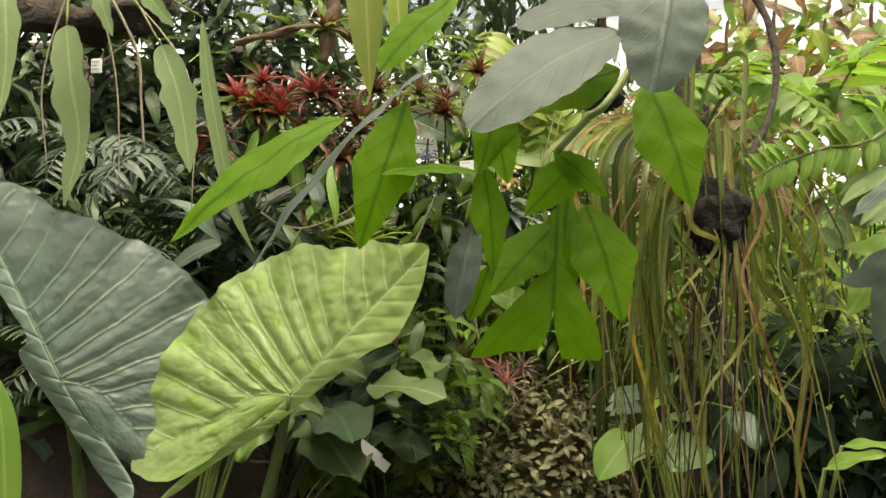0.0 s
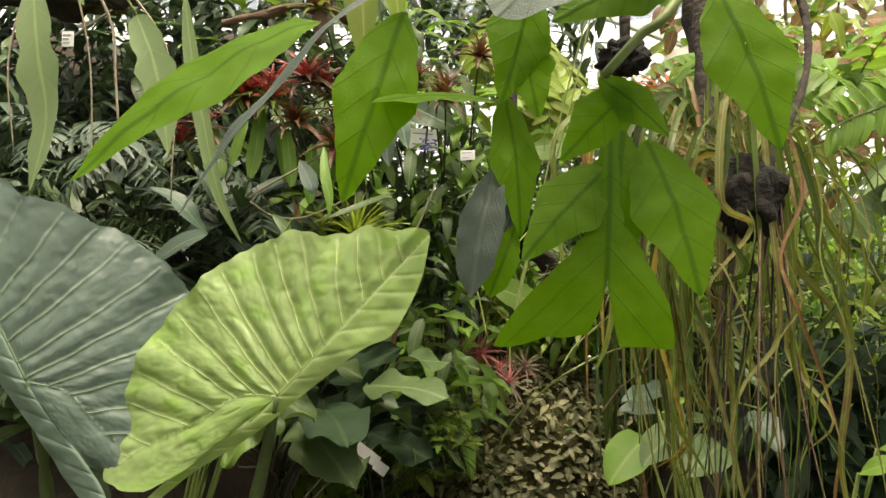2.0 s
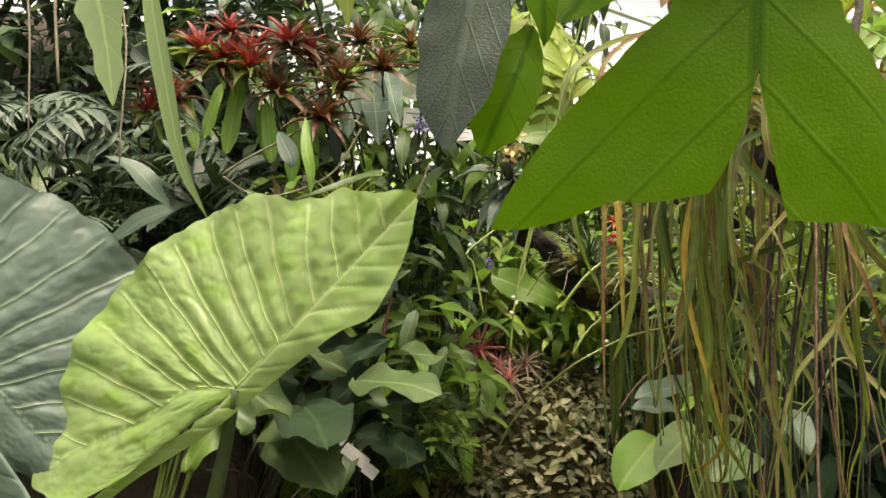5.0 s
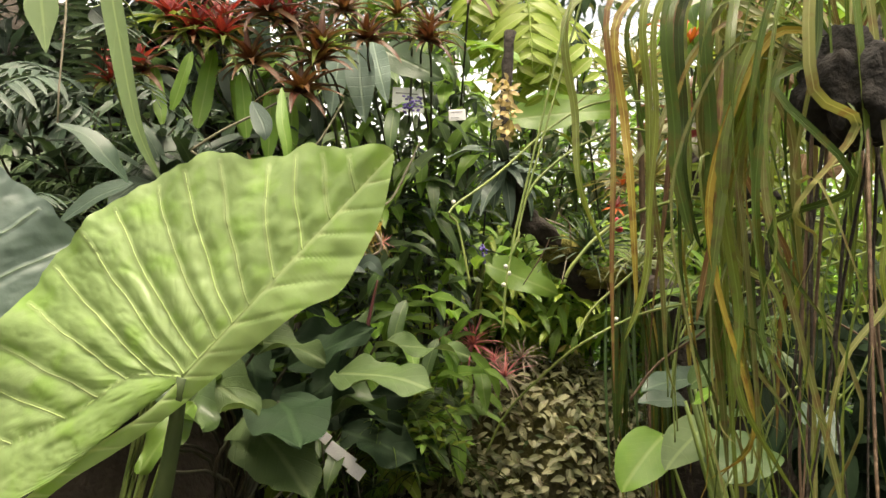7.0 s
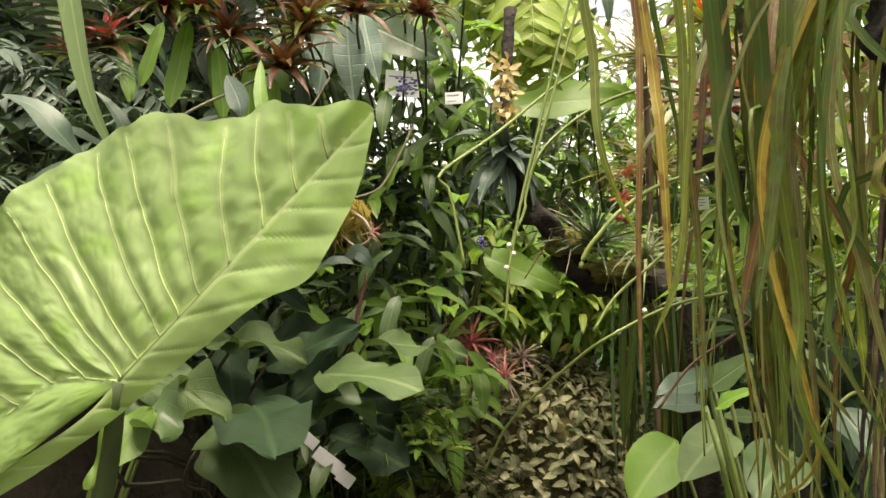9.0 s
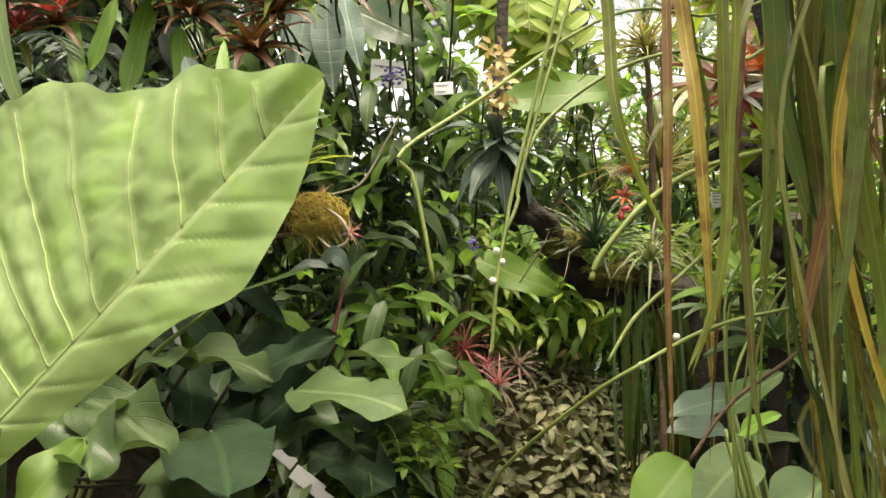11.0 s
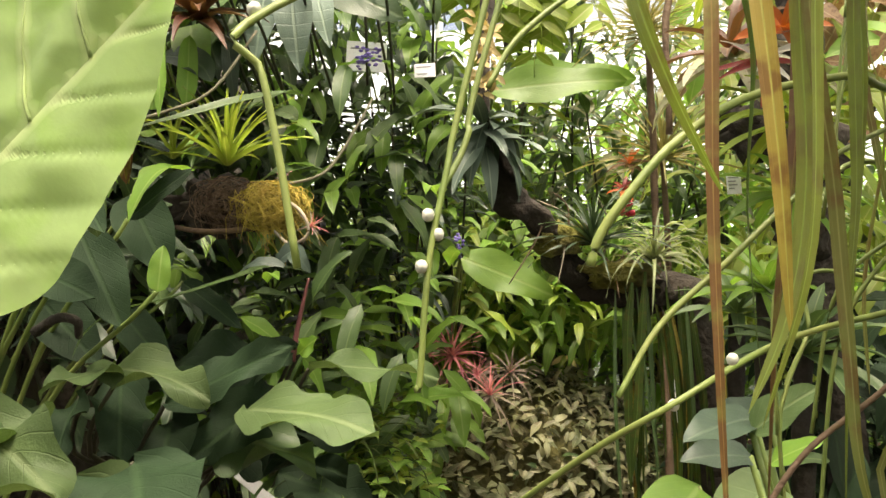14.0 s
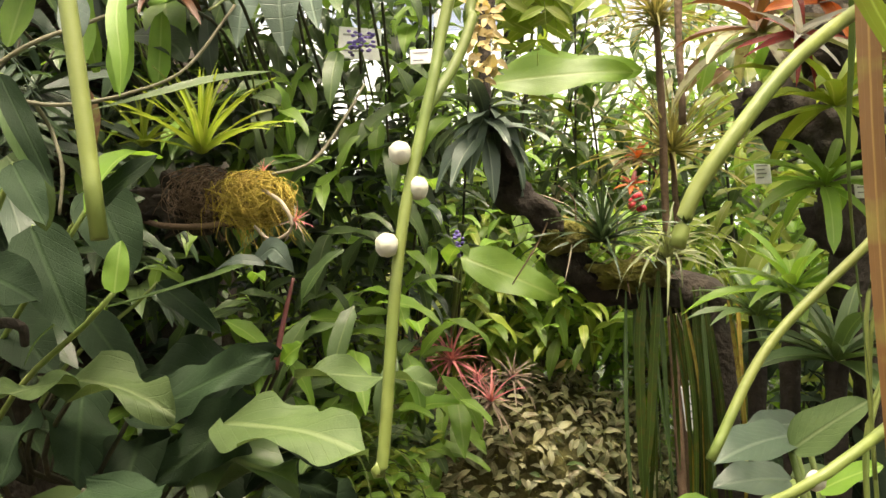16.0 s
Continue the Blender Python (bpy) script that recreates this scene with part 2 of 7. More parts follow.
def glass_material():
    m, nt, p, out = tree_of("limed_glass")
    p.inputs["Roughness"].default_value = 0.25
    p.inputs["Base Color"].default_value = (0.85, 0.88, 0.86, 1)
    clear = nt.nodes.new("ShaderNodeBsdfTransparent")
    milk = nt.nodes.new("ShaderNodeBsdfTranslucent")
    milk.inputs["Color"].default_value = (0.9, 0.92, 0.9, 1)
    mx, my = nt.nodes.new("ShaderNodeMixShader"), nt.nodes.new("ShaderNodeMixShader")
    nt.links.new(math_node(nt, "ADD", 0.02, math_node(nt, "MULTIPLY", noise_node(nt, 0.8, 4.0), 0.3)), mx.inputs[0])
    nt.links.new(clear.outputs[0], mx.inputs[1])
    nt.links.new(milk.outputs[0], mx.inputs[2])
    my.inputs[0].default_value = 0.06
    nt.links.new(mx.outputs[0], my.inputs[1])
    nt.links.new(p.outputs[0], my.inputs[2])
    nt.links.new(my.outputs[0], out.inputs["Surface"])
    return m


GLASS = glass_material()


# ---- mesh tools ----
def from_grid(name, rows, material, uvs=None, closed=False):
    """A mesh from rows of points; uvs are the blade's own coordinates."""
    me = bpy.data.meshes.new(name)
    w = len(rows[0])
    verts = [tuple(p) for r in rows for p in r]
    faces = []
    for i in range(len(rows) - 1):
        for j in range(w if closed else w - 1):
            k = (j + 1) % w
            faces.append((i * w + j, i * w + k, (i + 1) * w + k, (i + 1) * w + j))
    me.from_pydata(verts, [], faces)
    if uvs:
        flat = [c for r in uvs for c in r]
        lay = me.uv_layers.new(name="UVMap")
        for loop in me.loops:
            lay.data[loop.index].uv = flat[loop.vertex_index]
    me.polygons.foreach_set("use_smooth", [True] * len(me.polygons))
    me.materials.append(material)
    return me


def merged(name, meshes):
    """Join (mesh, matrix) pairs of one material into one mesh."""
    verts, faces, uvs, count = [], [], [], 0
    for me, m in meshes:
        co = np.empty(len(me.vertices) * 3)
        me.vertices.foreach_get("co", co)
        mm = np.array(m)
        verts.append(co.reshape(-1, 3) @ mm[:3, :3].T + mm[:3, 3])
        faces += [tuple(v + count for v in f.vertices) for f in me.polygons]
        if me.uv_layers:
            uv = np.empty(len(me.loops) * 2)
            me.uv_layers[0].data.foreach_get("uv", uv)
            uvs.append(uv)
        count += len(me.vertices)
    out = bpy.data.meshes.new(name)
    out.from_pydata(np.concatenate(verts).tolist(), [], faces)
    if uvs and sum(len(u) for u in uvs) == 2 * len(out.loops):
        out.uv_layers.new(name="UVMap").data.foreach_set("uv", np.concatenate(uvs))
    out.polygons.foreach_set("use_smooth", [True] * len(out.polygons))
    out.materials.append(meshes[0][0].materials[0])
    return out


PROFILES = {
    "lance": lambda u: max(0.02, math.sin(math.pi * u ** 0.8) ** 0.85),
    "oval": lambda u: max(0.02, math.sin(math.pi * u ** 0.7) ** 0.6),
    "strap": lambda u: min(1.0, 0.35 + 3.0 * u) * (1 - u ** 5) ** 0.6 + 0.01,
    "spear": lambda u: (1 - u) ** 0.8 * 0.9 + 0.06,
    "ob": lambda u: max(0.05, (0.25 + 0.75 * u ** 0.8) * (1 - u ** 7) ** 0.5),
    "wavy": lambda u: max(0.02, math.sin(math.pi * u ** 0.7) ** 0.65 * (1 + 0.12 * math.sin(17 * u) + 0.08 * math.sin(31 * u + 1))),
    "jagged": lambda u: max(0.02, math.sin(math.pi * u ** 0.72) ** 0.6 * (0.86 + 0.26 * abs(((u * 4.6 + 0.3) % 1.0) - 0.5))),
    "torn": lambda u: max(0.02, math.sin(math.pi * u ** 0.75) ** 0.8 * (1 + 0.16 * math.sin(23 * u) + 0.08 * math.sin(51 * u + 1))),
}
BLADES = {}


def blade(material, profile="lance", width=0.25, droop=0.5, fold=0.3, wave=0.02, nu=9, nv=4, lift=0.0, seed=0):
    """A leaf one metre long along +y, face up, that bends down by droop radians; shared between alike leaves."""
    key = (material.name, profile, width, droop, fold, wave, nu, nv, lift, seed)
    if key in BLADES:
        return BLADES[key]
    rr = random.Random(seed)
    ph = rr.random() * 6
    f = PROFILES[profile]
    rows, uvs = [], []
    y = z = 0.0
    for i in range(nu + 1):
        u = i / nu
        a = lift - droop * u ** 1.2
        if i:
            y += math.cos(a) / nu
            z += math.sin(a) / nu
        hw = width / 2 * f(u)
        row, uvr = [], []
        for j in range(nv + 1):
            s = 2 * j / nv - 1
            up = abs(s) * hw * math.sin(fold) + wave * abs(s) * math.sin(u * 11 + ph + 1.3 * s)
            row.append((s * hw * math.cos(fold) + 0.03 * width * math.sin(3 * u + ph), y - up * math.sin(a), z + up * math.cos(a)))
            uvr.append((u, 0.5 + 0.5 * s * max(0.25, f(u))))
        rows.append(row)
        uvs.append(uvr)
    BLADES[key] = from_grid("leaf", rows, material, uvs)
    return BLADES[key]


def smooth_path(points, n):
    """Catmull-Rom through the points."""
    pts = [Vector(p) for p in points]
    pts = [2 * pts[0] - pts[1]] + pts + [2 * pts[-1] - pts[-2]]
    out = []
    segs = len(pts) - 3
    for k in range(n + 1):
        t = k / n * segs
        i = min(segs - 1, int(t))
        f = t - i
        a, b, c, d = pts[i:i + 4]
        out.append(0.5 * ((2 * b) + (c - a) * f + (2 * a - 5 * b + 4 * c - d) * f * f + (3 * b - a - 3 * c + d) * f ** 3))
    return out


def tube(material, points, r0, r1=None, n=14, sides=6, rough=0.0, name="stem"):
    r1 = r0 if r1 is None else r1
    line = smooth_path(points, n)
    rows = []
    for i, p in enumerate(line):
        d = (line[min(n, i + 1)] - line[max(0, i - 1)]).normalized()
        e = d.orthogonal().normalized() if abs(d.z) > 0.95 else d.cross(Vector((0, 0, 1))).normalized()
        g = d.cross(e)
        r = r0 + (r1 - r0) * i / n
        row = []
        for k in range(sides):
            a = 2 * math.pi * k / sides
            q = r * (1 + rough * (noise.noise(p * 14 + Vector((k * 1.7, 0, 0)))))
            row.append(p + e * (q * math.cos(a)) + g * (q * math.sin(a)))
        rows.append(row)
    c0, c1 = line[0], line[-1]
    rows = [[c0] * sides] + rows + [[c1] * sides]
    return from_grid(name, rows, material, None, True)


def ribbon(material, points, width, n=18, twist=0.0, face=(0, -1, 0), profile="strap", cup=0.3, name="leaf"):
    """A long limp leaf along points, its face turned to `face` and twisted on the way."""
    line = smooth_path(points, n)
    rows, uvs = [], []
    for i, p in enumerate(line):
        u = i / n
        d = (line[min(n, i + 1)] - line[max(0, i - 1)]).normalized()
        nrm = Vector(face)
        nrm = (nrm - d * nrm.dot(d))
        nrm = nrm.normalized() if nrm.length > 1e-3 else d.orthogonal().normalized()
        nrm = Matrix.Rotation(twist * u, 3, d) @ nrm
        x = d.cross(nrm)
        hw = width / 2 * PROFILES[profile](u)
        rows.append([p - x * hw + nrm * hw * cup, p, p + x * hw + nrm * hw * cup])
        uvs.append([(u, 0.1), (u, 0.5), (u, 0.9)])
    return from_grid(name, rows, material, uvs)


def aim(at, along, face=(0, 0, 1), size=1.0, wide=1.0):
    """Pose of a blade: root at `at`, pointing along `along`, its face towards `face`."""
    y = Vector(along).normalized()
    z = Vector(face)
    z = z - y * z.dot(y)
    z = z.normalized() if z.length > 1e-4 else y.orthogonal().normalized()
    x = y.cross(z)
    m = Matrix((x * size * wide, y * size, z * size)).transposed().to_4x4()
    m.translation = Vector(at)
    return m


def thing(name, at, label, category, group="", kind=""):
    ob = new(name)
    ob.empty_display_size = 0.05
    ob.matrix_basis = Matrix.Translation(Vector(at))
    return tagged(ob, label, category, group, kind)


def part(name, me, parent, m=None, label=""):
    """A mesh in world coordinates (or posed by m) as a part of parent."""
    ob = new(name, me)
    ob.parent = parent
    base = parent.matrix_basis
    if parent.parent:
        base = parent.parent.matrix_basis @ parent.matrix_basis
    ob.matrix_basis = base.inverted() @ (m if m is not None else Matrix.Identity(4))
    if label:
        ob["label"] = label
    return ob


def single(name, me, label, category, m=None, group="", kind=""):
    ob = new(name, me)
    if m is not None:
        ob.matrix_basis = m
    return tagged(ob, label, category, group, kind)


def ball(material, at, r, squash=(1, 1, 1), seed=0, rough=0.25, sub=3, name="ball"):
    bm = bmesh.new()
    bmesh.ops.create_icosphere(bm, subdivisions=sub, radius=1.0)
    off = Vector((seed * 3.1, seed * 1.7, 0))
    for v in bm.verts:
        d = 1 + rough * noise.noise(v.co * 2.2 + off) + rough * 0.5 * noise.noise(v.co * 6 + off)
        v.co = Vector((v.co.x * r * squash[0] * d, v.co.y * r * squash[1] * d, v.co.z * r * squash[2] * d)) + Vector(at)
    me = bpy.data.meshes.new(name)
    bm.to_mesh(me)
    bm.free()
    me.polygons.foreach_set("use_smooth", [True] * len(me.polygons))
    me.materials.append(material)
    return me


def block(material, m, size, bevel=0.0, name="block"):
    bm = bmesh.new()
    bmesh.ops.create_cube(bm, size=1.0)
    bmesh.ops.scale(bm, vec=size, verts=bm.verts)
    if bevel:
        bmesh.ops.bevel(bm, geom=bm.edges[:], offset=bevel, segments=1, affect="EDGES")
    bmesh.ops.transform(bm, matrix=m, verts=bm.verts)
    me = bpy.data.meshes.new(name)
    bm.to_mesh(me)
    bm.free()
    me.materials.append(material)
    return me


# ---- structure: ground and glasshouse ----
def build_ground():
    n = 40
    rows = []
    for i in range(n + 1):
        r = []
        for j in range(n + 1):
            # spacing widens outwards, so that the one sheet reaches the horizon
            a, b = (i / n * 2 - 1), (j / n * 2 - 1)
            x, y = 6 * a + 400 * a ** 7, 3 + 6 * b + 400 * b ** 7
            h = 0.06 * noise.noise(Vector((x * 0.9, y * 0.9, 0))) if abs(x) < 8 and abs(y) < 14 else 0
            r.append((x, y, h))
        rows.append(r)
    single("ground", from_grid("ground", rows, SOIL), "dark damp soil of the glasshouse beds", "ground", kind="structure")


def build_glasshouse():
    x0, x1, y0, y1, eave, ridge = -5.0, 5.5, -4.0, 9.5, 3.6, 5.6
    xm = (x0 + x1) / 2
    house = thing("glasshouse", (xm, y1, 0), "white metal glasshouse with limed glass panes", "glasshouse", kind="structure")

    def bar(a, b, w=0.05):
        a, b = Vector(a), Vector(b)
        me = block(METAL, aim((a + b) / 2, b - a), (w, (b - a).length, w))
        part("glazing_bar", me, house)

    def pane(a, b, c, d):
        me = bpy.data.meshes.new("pane")
        me.from_pydata([a, b, c, d], [], [(0, 1, 2, 3)])
        me.materials.append(GLASS)
        part("pane", me, house).visible_shadow = False

    k = 9
    for i in range(k):
        ya, yb = y0 + (y1 - y0) * i / k, y0 + (y1 - y0) * (i + 1) / k
        for x in (x0, x1):
            bar((x, ya, 0), (x, ya, eave), 0.08)
            pane((x, ya, 0.5), (x, yb, 0.5), (x, yb, eave), (x, ya, eave))
            bar((x, ya, eave), (xm, ya, ridge), 0.07)
            pane((x, ya, eave), (x, yb, eave), (xm, yb, ridge), (xm, ya, ridge))
            bar((x, ya, 1.9), (x, yb, 1.9), 0.04)
        bar((xm, ya, ridge), (xm, yb, ridge), 0.09)
    k = 8
    for y in (y0, y1):
        for i in range(k):
            xa, xb = x0 + (x1 - x0) * i / k, x0 + (x1 - x0) * (i + 1) / k
            za = ridge - (ridge - eave) * abs(xa - xm) / (x1 - xm)
            zb = ridge - (ridge - eave) * abs(xb - xm) / (x1 - xm)
            bar((xa, y, 0), (xa, y, za), 0.06)
            bar((xa, y, 2.1), (xb, y, 2.1), 0.05)
            bar((xa, y, 3.4), (xb, y, 3.4), 0.05)
            pane((xa, y, 0.5), (xb, y, 0.5), (xb, y, zb), (xa, y, za))
    for a, b in (((x0, y0), (x1, y0)), ((x0, y1), (x1, y1)), ((x0, y0), (x0, y1)), ((x1, y0), (x1, y1))):
        d = Vector((b[0] - a[0], b[1] - a[1], 0))
        mid = Vector(((a[0] + b[0]) / 2, (a[1] + b[1]) / 2, 0.25))
        part("base_wall", block(BROWN, aim(mid, d), (0.2, d.length + 0.2, 0.5), 0.01), house)


HEDGE_SCREEN = plain_material("screening_hedge", (0.04, 0.075, 0.025), (0.1, 0.15, 0.04), 0.8, 1.6, 9.0, 1.0, 0.2)


def build_screening_hedge():
    """Planting added outside the glass to block low glow; tall, uneven along its top."""
    n, k = 160, 14
    rows = []
    for i in range(k + 1):
        row = []
        for j in range(n):
            a = 2 * math.pi * j / n
            d = Vector((math.cos(a), math.sin(a), 0))
            h = 4.0 + 0.9 * noise.noise(d * 9) + 0.5 * noise.noise(d * 30)
            bulge = 0.5 * noise.noise(Vector((d.x * 22, d.y * 22, i * 0.7)))
            r = 13.0 + bulge + 0.9 * (i / k) ** 3
            row.append((0.3 + d.x * r * 0.95, 2.8 + d.y * r, h * i / k))
        rows.append(row)
    single("hedge", from_grid("hedge", rows, HEDGE_SCREEN, None, True), "tall dark green planting added outside the glass to block low glow", "hedge", kind="structure")


build_ground()
build_glasshouse()
build_screening_hedge()


# ---- kinds of plants ----
def turn_dir(az, el):
    return Vector((math.sin(az) * math.cos(el), math.cos(az) * math.cos(el), math.sin(el)))


def rosette(name, label, at, size, n, material, profile="spear", width=0.14, droop=0.9, lift=0.0, up=(0.2, 1.2),
            seed=0, axis=(0, 0, 1), heart=None, group="", category="bromeliad", fold=0.5):
    """A rosette plant: leaves in a spiral from one crown."""
    rr = random.Random(seed)
    p = thing(name, at, label, category, group)
    tilt = Vector((0, 0, 1)).rotation_difference(Vector(axis).normalized()).to_matrix()
    for i in range(n):
        f = i / max(1, n - 1)
        el = up[0] + (up[1] - up[0]) * f + rr.uniform(-0.12, 0.12)
        d = tilt @ turn_dir(i * 2.4 + rr.uniform(-0.2, 0.2), el)
        mat = heart if heart and f > 0.55 else material
        me = blade(mat, profile, width, droop, fold, 0.01, 8, 2, lift, i % 3)
        part("leaf", me, p, aim(Vector(at) + d * size * 0.02, d, tilt @ Vector((0, 0, 1)), size * rr.uniform(0.8, 1.12) * (1 - 0.25 * f)))
    return p


def shoot_plant(name, label, base, tips, material, leaf=0.2, width=0.26, profile="lance", per=9, droop=0.7, stem_r=0.006, stem=None,
                seed=0, category="shrub", group="", wave=0.02, fold=0.3, start=0.35, whorl=False):
    """Stems that rise from base to the tips, each with leaves round its upper part."""
    rr = random.Random(seed)
    p = thing(name, base, label, category, group)
    base = Vector(base)
    for tip in tips:
        tip = Vector(tip)
        mid = base.lerp(tip, 0.5) + Vector((rr.uniform(-0.08, 0.08), rr.uniform(-0.08, 0.08), 0.1 * (tip - base).length))
        pts = [base, mid, tip]
        part("stem", tube(stem or DARKSTEM, pts, stem_r * 1.5, stem_r * 0.6, 10, 5), p)
        line = smooth_path(pts, 40)
        for i in range(per):
            f = start + (1 - start) * (i + 0.5) / per
            if whorl:
                f = 0.93 + 0.07 * i / per
            k = min(40, int(f * 40))
            d = (line[min(40, k + 1)] - line[max(0, k - 1)]).normalized()
            side = turn_dir(i * 2.4 + rr.uniform(-0.4, 0.4), rr.uniform(-0.3, 0.35))
            if whorl and i % 2:
                side.z -= 0.5
            along = side + d * (0.35 if i < per - 2 else 1.2)
            me = blade(material, profile, width, round(droop * rr.choice((0.6, 1.0, 1.4)), 3), fold, wave, 8, 4, 0.0, i % 3)
            part("leaf", me, p, aim(line[k], along, (0, -0.25, 1), leaf * rr.uniform(0.7, 1.2), rr.uniform(0.85, 1.15)))
    return p


FRONDS = {}


def frond_mesh(material, pairs=16, pinna=0.2, width=0.24, droop=0.8, taper=1.0, seed=0):
    key = (material.name, pairs, pinna, width, droop, taper, seed)
    if key in FRONDS:
        return FRONDS[key]
    rr = random.Random(seed)
    items = []
    n = 40
    y = z = 0.0
    pts = []
    for i in range(n + 1):
        a = -droop * (i / n) ** 1.3
        if i:
            y += math.cos(a) / n
            z += math.sin(a) / n
        pts.append((Vector((0, y, z)), a))
    for i in range(pairs):
        f = 0.12 + 0.86 * i / pairs
        p, a = pts[int(f * n)]
        ln = pinna * (math.sin(math.pi * (0.18 + 0.8 * f) ** taper) ** 0.7)
        for s in (-1, 1):
            d = Vector((s, 0.45 * math.cos(a), 0.45 * math.sin(a) - rr.uniform(0.0, 0.35)))
            me = blade(material, "lance", width, 0.5, 0.25, 0.01, 5, 2, 0.0, i % 2)
            items.append((me, aim(p, d, (0, -math.sin(a), math.cos(a)), ln * rr.uniform(0.9, 1.1))))
    rib = tube(material, [q for q, _ in pts[::8]], 0.008, 0.002, 14, 4)
    rib.uv_layers.new(name="UVMap")
    items.append((rib, Matrix.Identity(4)))
    FRONDS[key] = merged("frond", items)
    return FRONDS[key]


def fern(name, label, at, size, n, material, seed=0, droop=1.0, pairs=16, pinna=0.2, width=0.24, up=(0.3, 1.1), centre=0.0, spread=3.1, group=""):
    rr = random.Random(seed)
    p = thing(name, at, label, "fern", group)
    for i in range(n):
        d = turn_dir(centre + rr.uniform(-spread, spread), rr.uniform(*up))
        part("frond", frond_mesh(material, pairs, pinna, width, droop, 1.0, i % 2), p, aim(at, d, (0, -0.2, 1), size * rr.uniform(0.7, 1.15)))
    return p


def strap_clump(name, label, at, straps, category="hanging plant"):
    """A clump whose limp leaves hang: each (material, points, width, twist)."""
    p = thing(name, at, label, category)
    for mat, pts, w, tw in straps:
        part("leaf", ribbon(mat, pts, w, 18, tw), p)
    return p


def plate(name, label, at, right, down, face, w, h, lines=3, stake=None):
    """A label plate with illegible lines of writing."""
    p = thing(name, at, label, "plant label")
    x, d, f = Vector(right).normalized(), Vector(down).normalized(), Vector(face).normalized()
    m = Matrix((x, d, f)).transposed().to_4x4()
    m.translation = Vector(at)
    card = part("card", block(PLATE, m, (w, h, 0.003), 0.001), p)
    for i in range(lines):
        ww = w * (0.7, 0.5, 0.6, 0.4)[i % 4]
        mm = m @ Matrix.Translation((-(w * 0.8 - ww) / 2, h * (-0.25 + 0.5 * i / max(1, lines - 1)), 0.0024))
        part("print", block(INK, mm, (ww, h * 0.05, 0.001)), card)
    if stake:
        part("stake", tube(DARKSTEM, [Vector(at) + f * -0.004, (Vector(at) + Vector(stake)) / 2, Vector(stake)], 0.003, 0.003, 6, 5), p)
    return p


# ---- the big heart-shaped leaves ----
# the open half: angle from the midrib and radius round the stalk's end
LIME_EDGE = ((0, 0.413), (4, 0.401), (9, 0.374), (15, 0.364), (21, 0.328), (30, 0.314), (44, 0.312), (47, 0.300), (63, 0.292), (75, 0.287), (88, 0.280), (102, 0.292), (111, 0.299),
             (128, 0.313), (141, 0.336), (152, 0.364), (159, 0.374), (163, 0.36), (169, 0.305), (172, 0.22), (173, 0.06), (176, 0.02))
SLATE_EDGE = ((0, 0.52), (8, 0.455), (23, 0.368), (43, 0.332), (69, 0.328), (85, 0.33), (101, 0.31), (124, 0.285), (149, 0.275), (165, 0.26), (172, 0.2), (174, 0.1), (176, 0.02))
# the half that is turned up along the midrib: where it joins, and its free edge
LIME_JOIN = ((0, 0.413), (0, 0.345), (0, 0.27), (0, 0.225), (0, 0.175), (0, 0.09), (0, 0.0), (0.002, -0.063), (0.02, -0.137), (0.038, -0.222), (0.048, -0.308), (0.048, -0.345))
LIME_FREE = ((-0.006, 0.410), (-0.046, 0.344), (-0.072, 0.268), (-0.077, 0.225), (-0.058, 0.177), (-0.042, 0.096), (-0.029, 0.006), (-0.021, -0.058), (-0.003, -0.137), (0.019, -0.222), (0.032, -0.308), (0.047, -0.346))
SLATE_JOIN = ((0, 0.52), (0, 0.40), (0, 0.245), (0, 0.12), (0, 0.09), (0, 0.0), (0.014, -0.1), (0.03, -0.19), (0.035, -0.262), (0.012, -0.3))
SLATE_FREE = ((-0.006, 0.516), (-0.042, 0.397), (-0.034, 0.24), (-0.024, 0.118), (-0.059, 0.094), (-0.053, 0.018), (-0.033, -0.095), (-0.027, -0.189), (-0.009, -0.263), (0.010, -0.302))


def edge_radius(edge, deg):
    for (a, r), (b, s) in zip(edge, edge[1:]):
        if deg <= b:
            f = (deg - a) / (b - a)
            f = f * f * (3 - 2 * f) * 0.5 + f * 0.5
            return r + (s - r) * f
    return edge[-1][1]


def heart_ribs(edge, length):
    """The ribs of the open half in the blade's plane: midrib, basal rib and the side ribs that leave them."""
    mid = [(0.0, length * 0.985 * k / 30) for k in range(31)]
    base = [(p.x, p.y) for p in smooth_path([(0, 0, 0), (0.055, -0.055, 0), (0.078, -0.145, 0), (0.125, -0.262, 0), (0.135, -0.312, 0)], 30)]
    ribs = []

    def grow(x, y, start, bend, wander):
        line, a, k = [(x, y)], start, 0
        while k < 90:
            a -= bend * 0.0115
            x += 0.004 * math.sin(math.radians(a))
            y += 0.004 * math.cos(math.radians(a))
            if math.hypot(x, y) > 0.965 * edge_radius(edge, math.degrees(math.atan2(x, y))):
                break
            line.append((x + 0.0012 * math.sin(k * 0.31 + wander), y + 0.0012 * math.sin(k * 0.23 + wander * 2)))
            k += 1
        ribs.append(line)

    for s in (0.005, 0.032, 0.068, 0.098, 0.132, 0.18, 0.235, 0.29, 0.34):
        grow(0, s * length / 0.413, 89 - 170 * min(s, 0.19), 4 + 150 * min(s, 0.19), s * 40)
    for k, a in ((4, 94), (8, 103), (12, 112), (16, 118), (21, 118), (26, 126)):
        grow(*base[k], a, -3, k)
    return mid, base, ribs


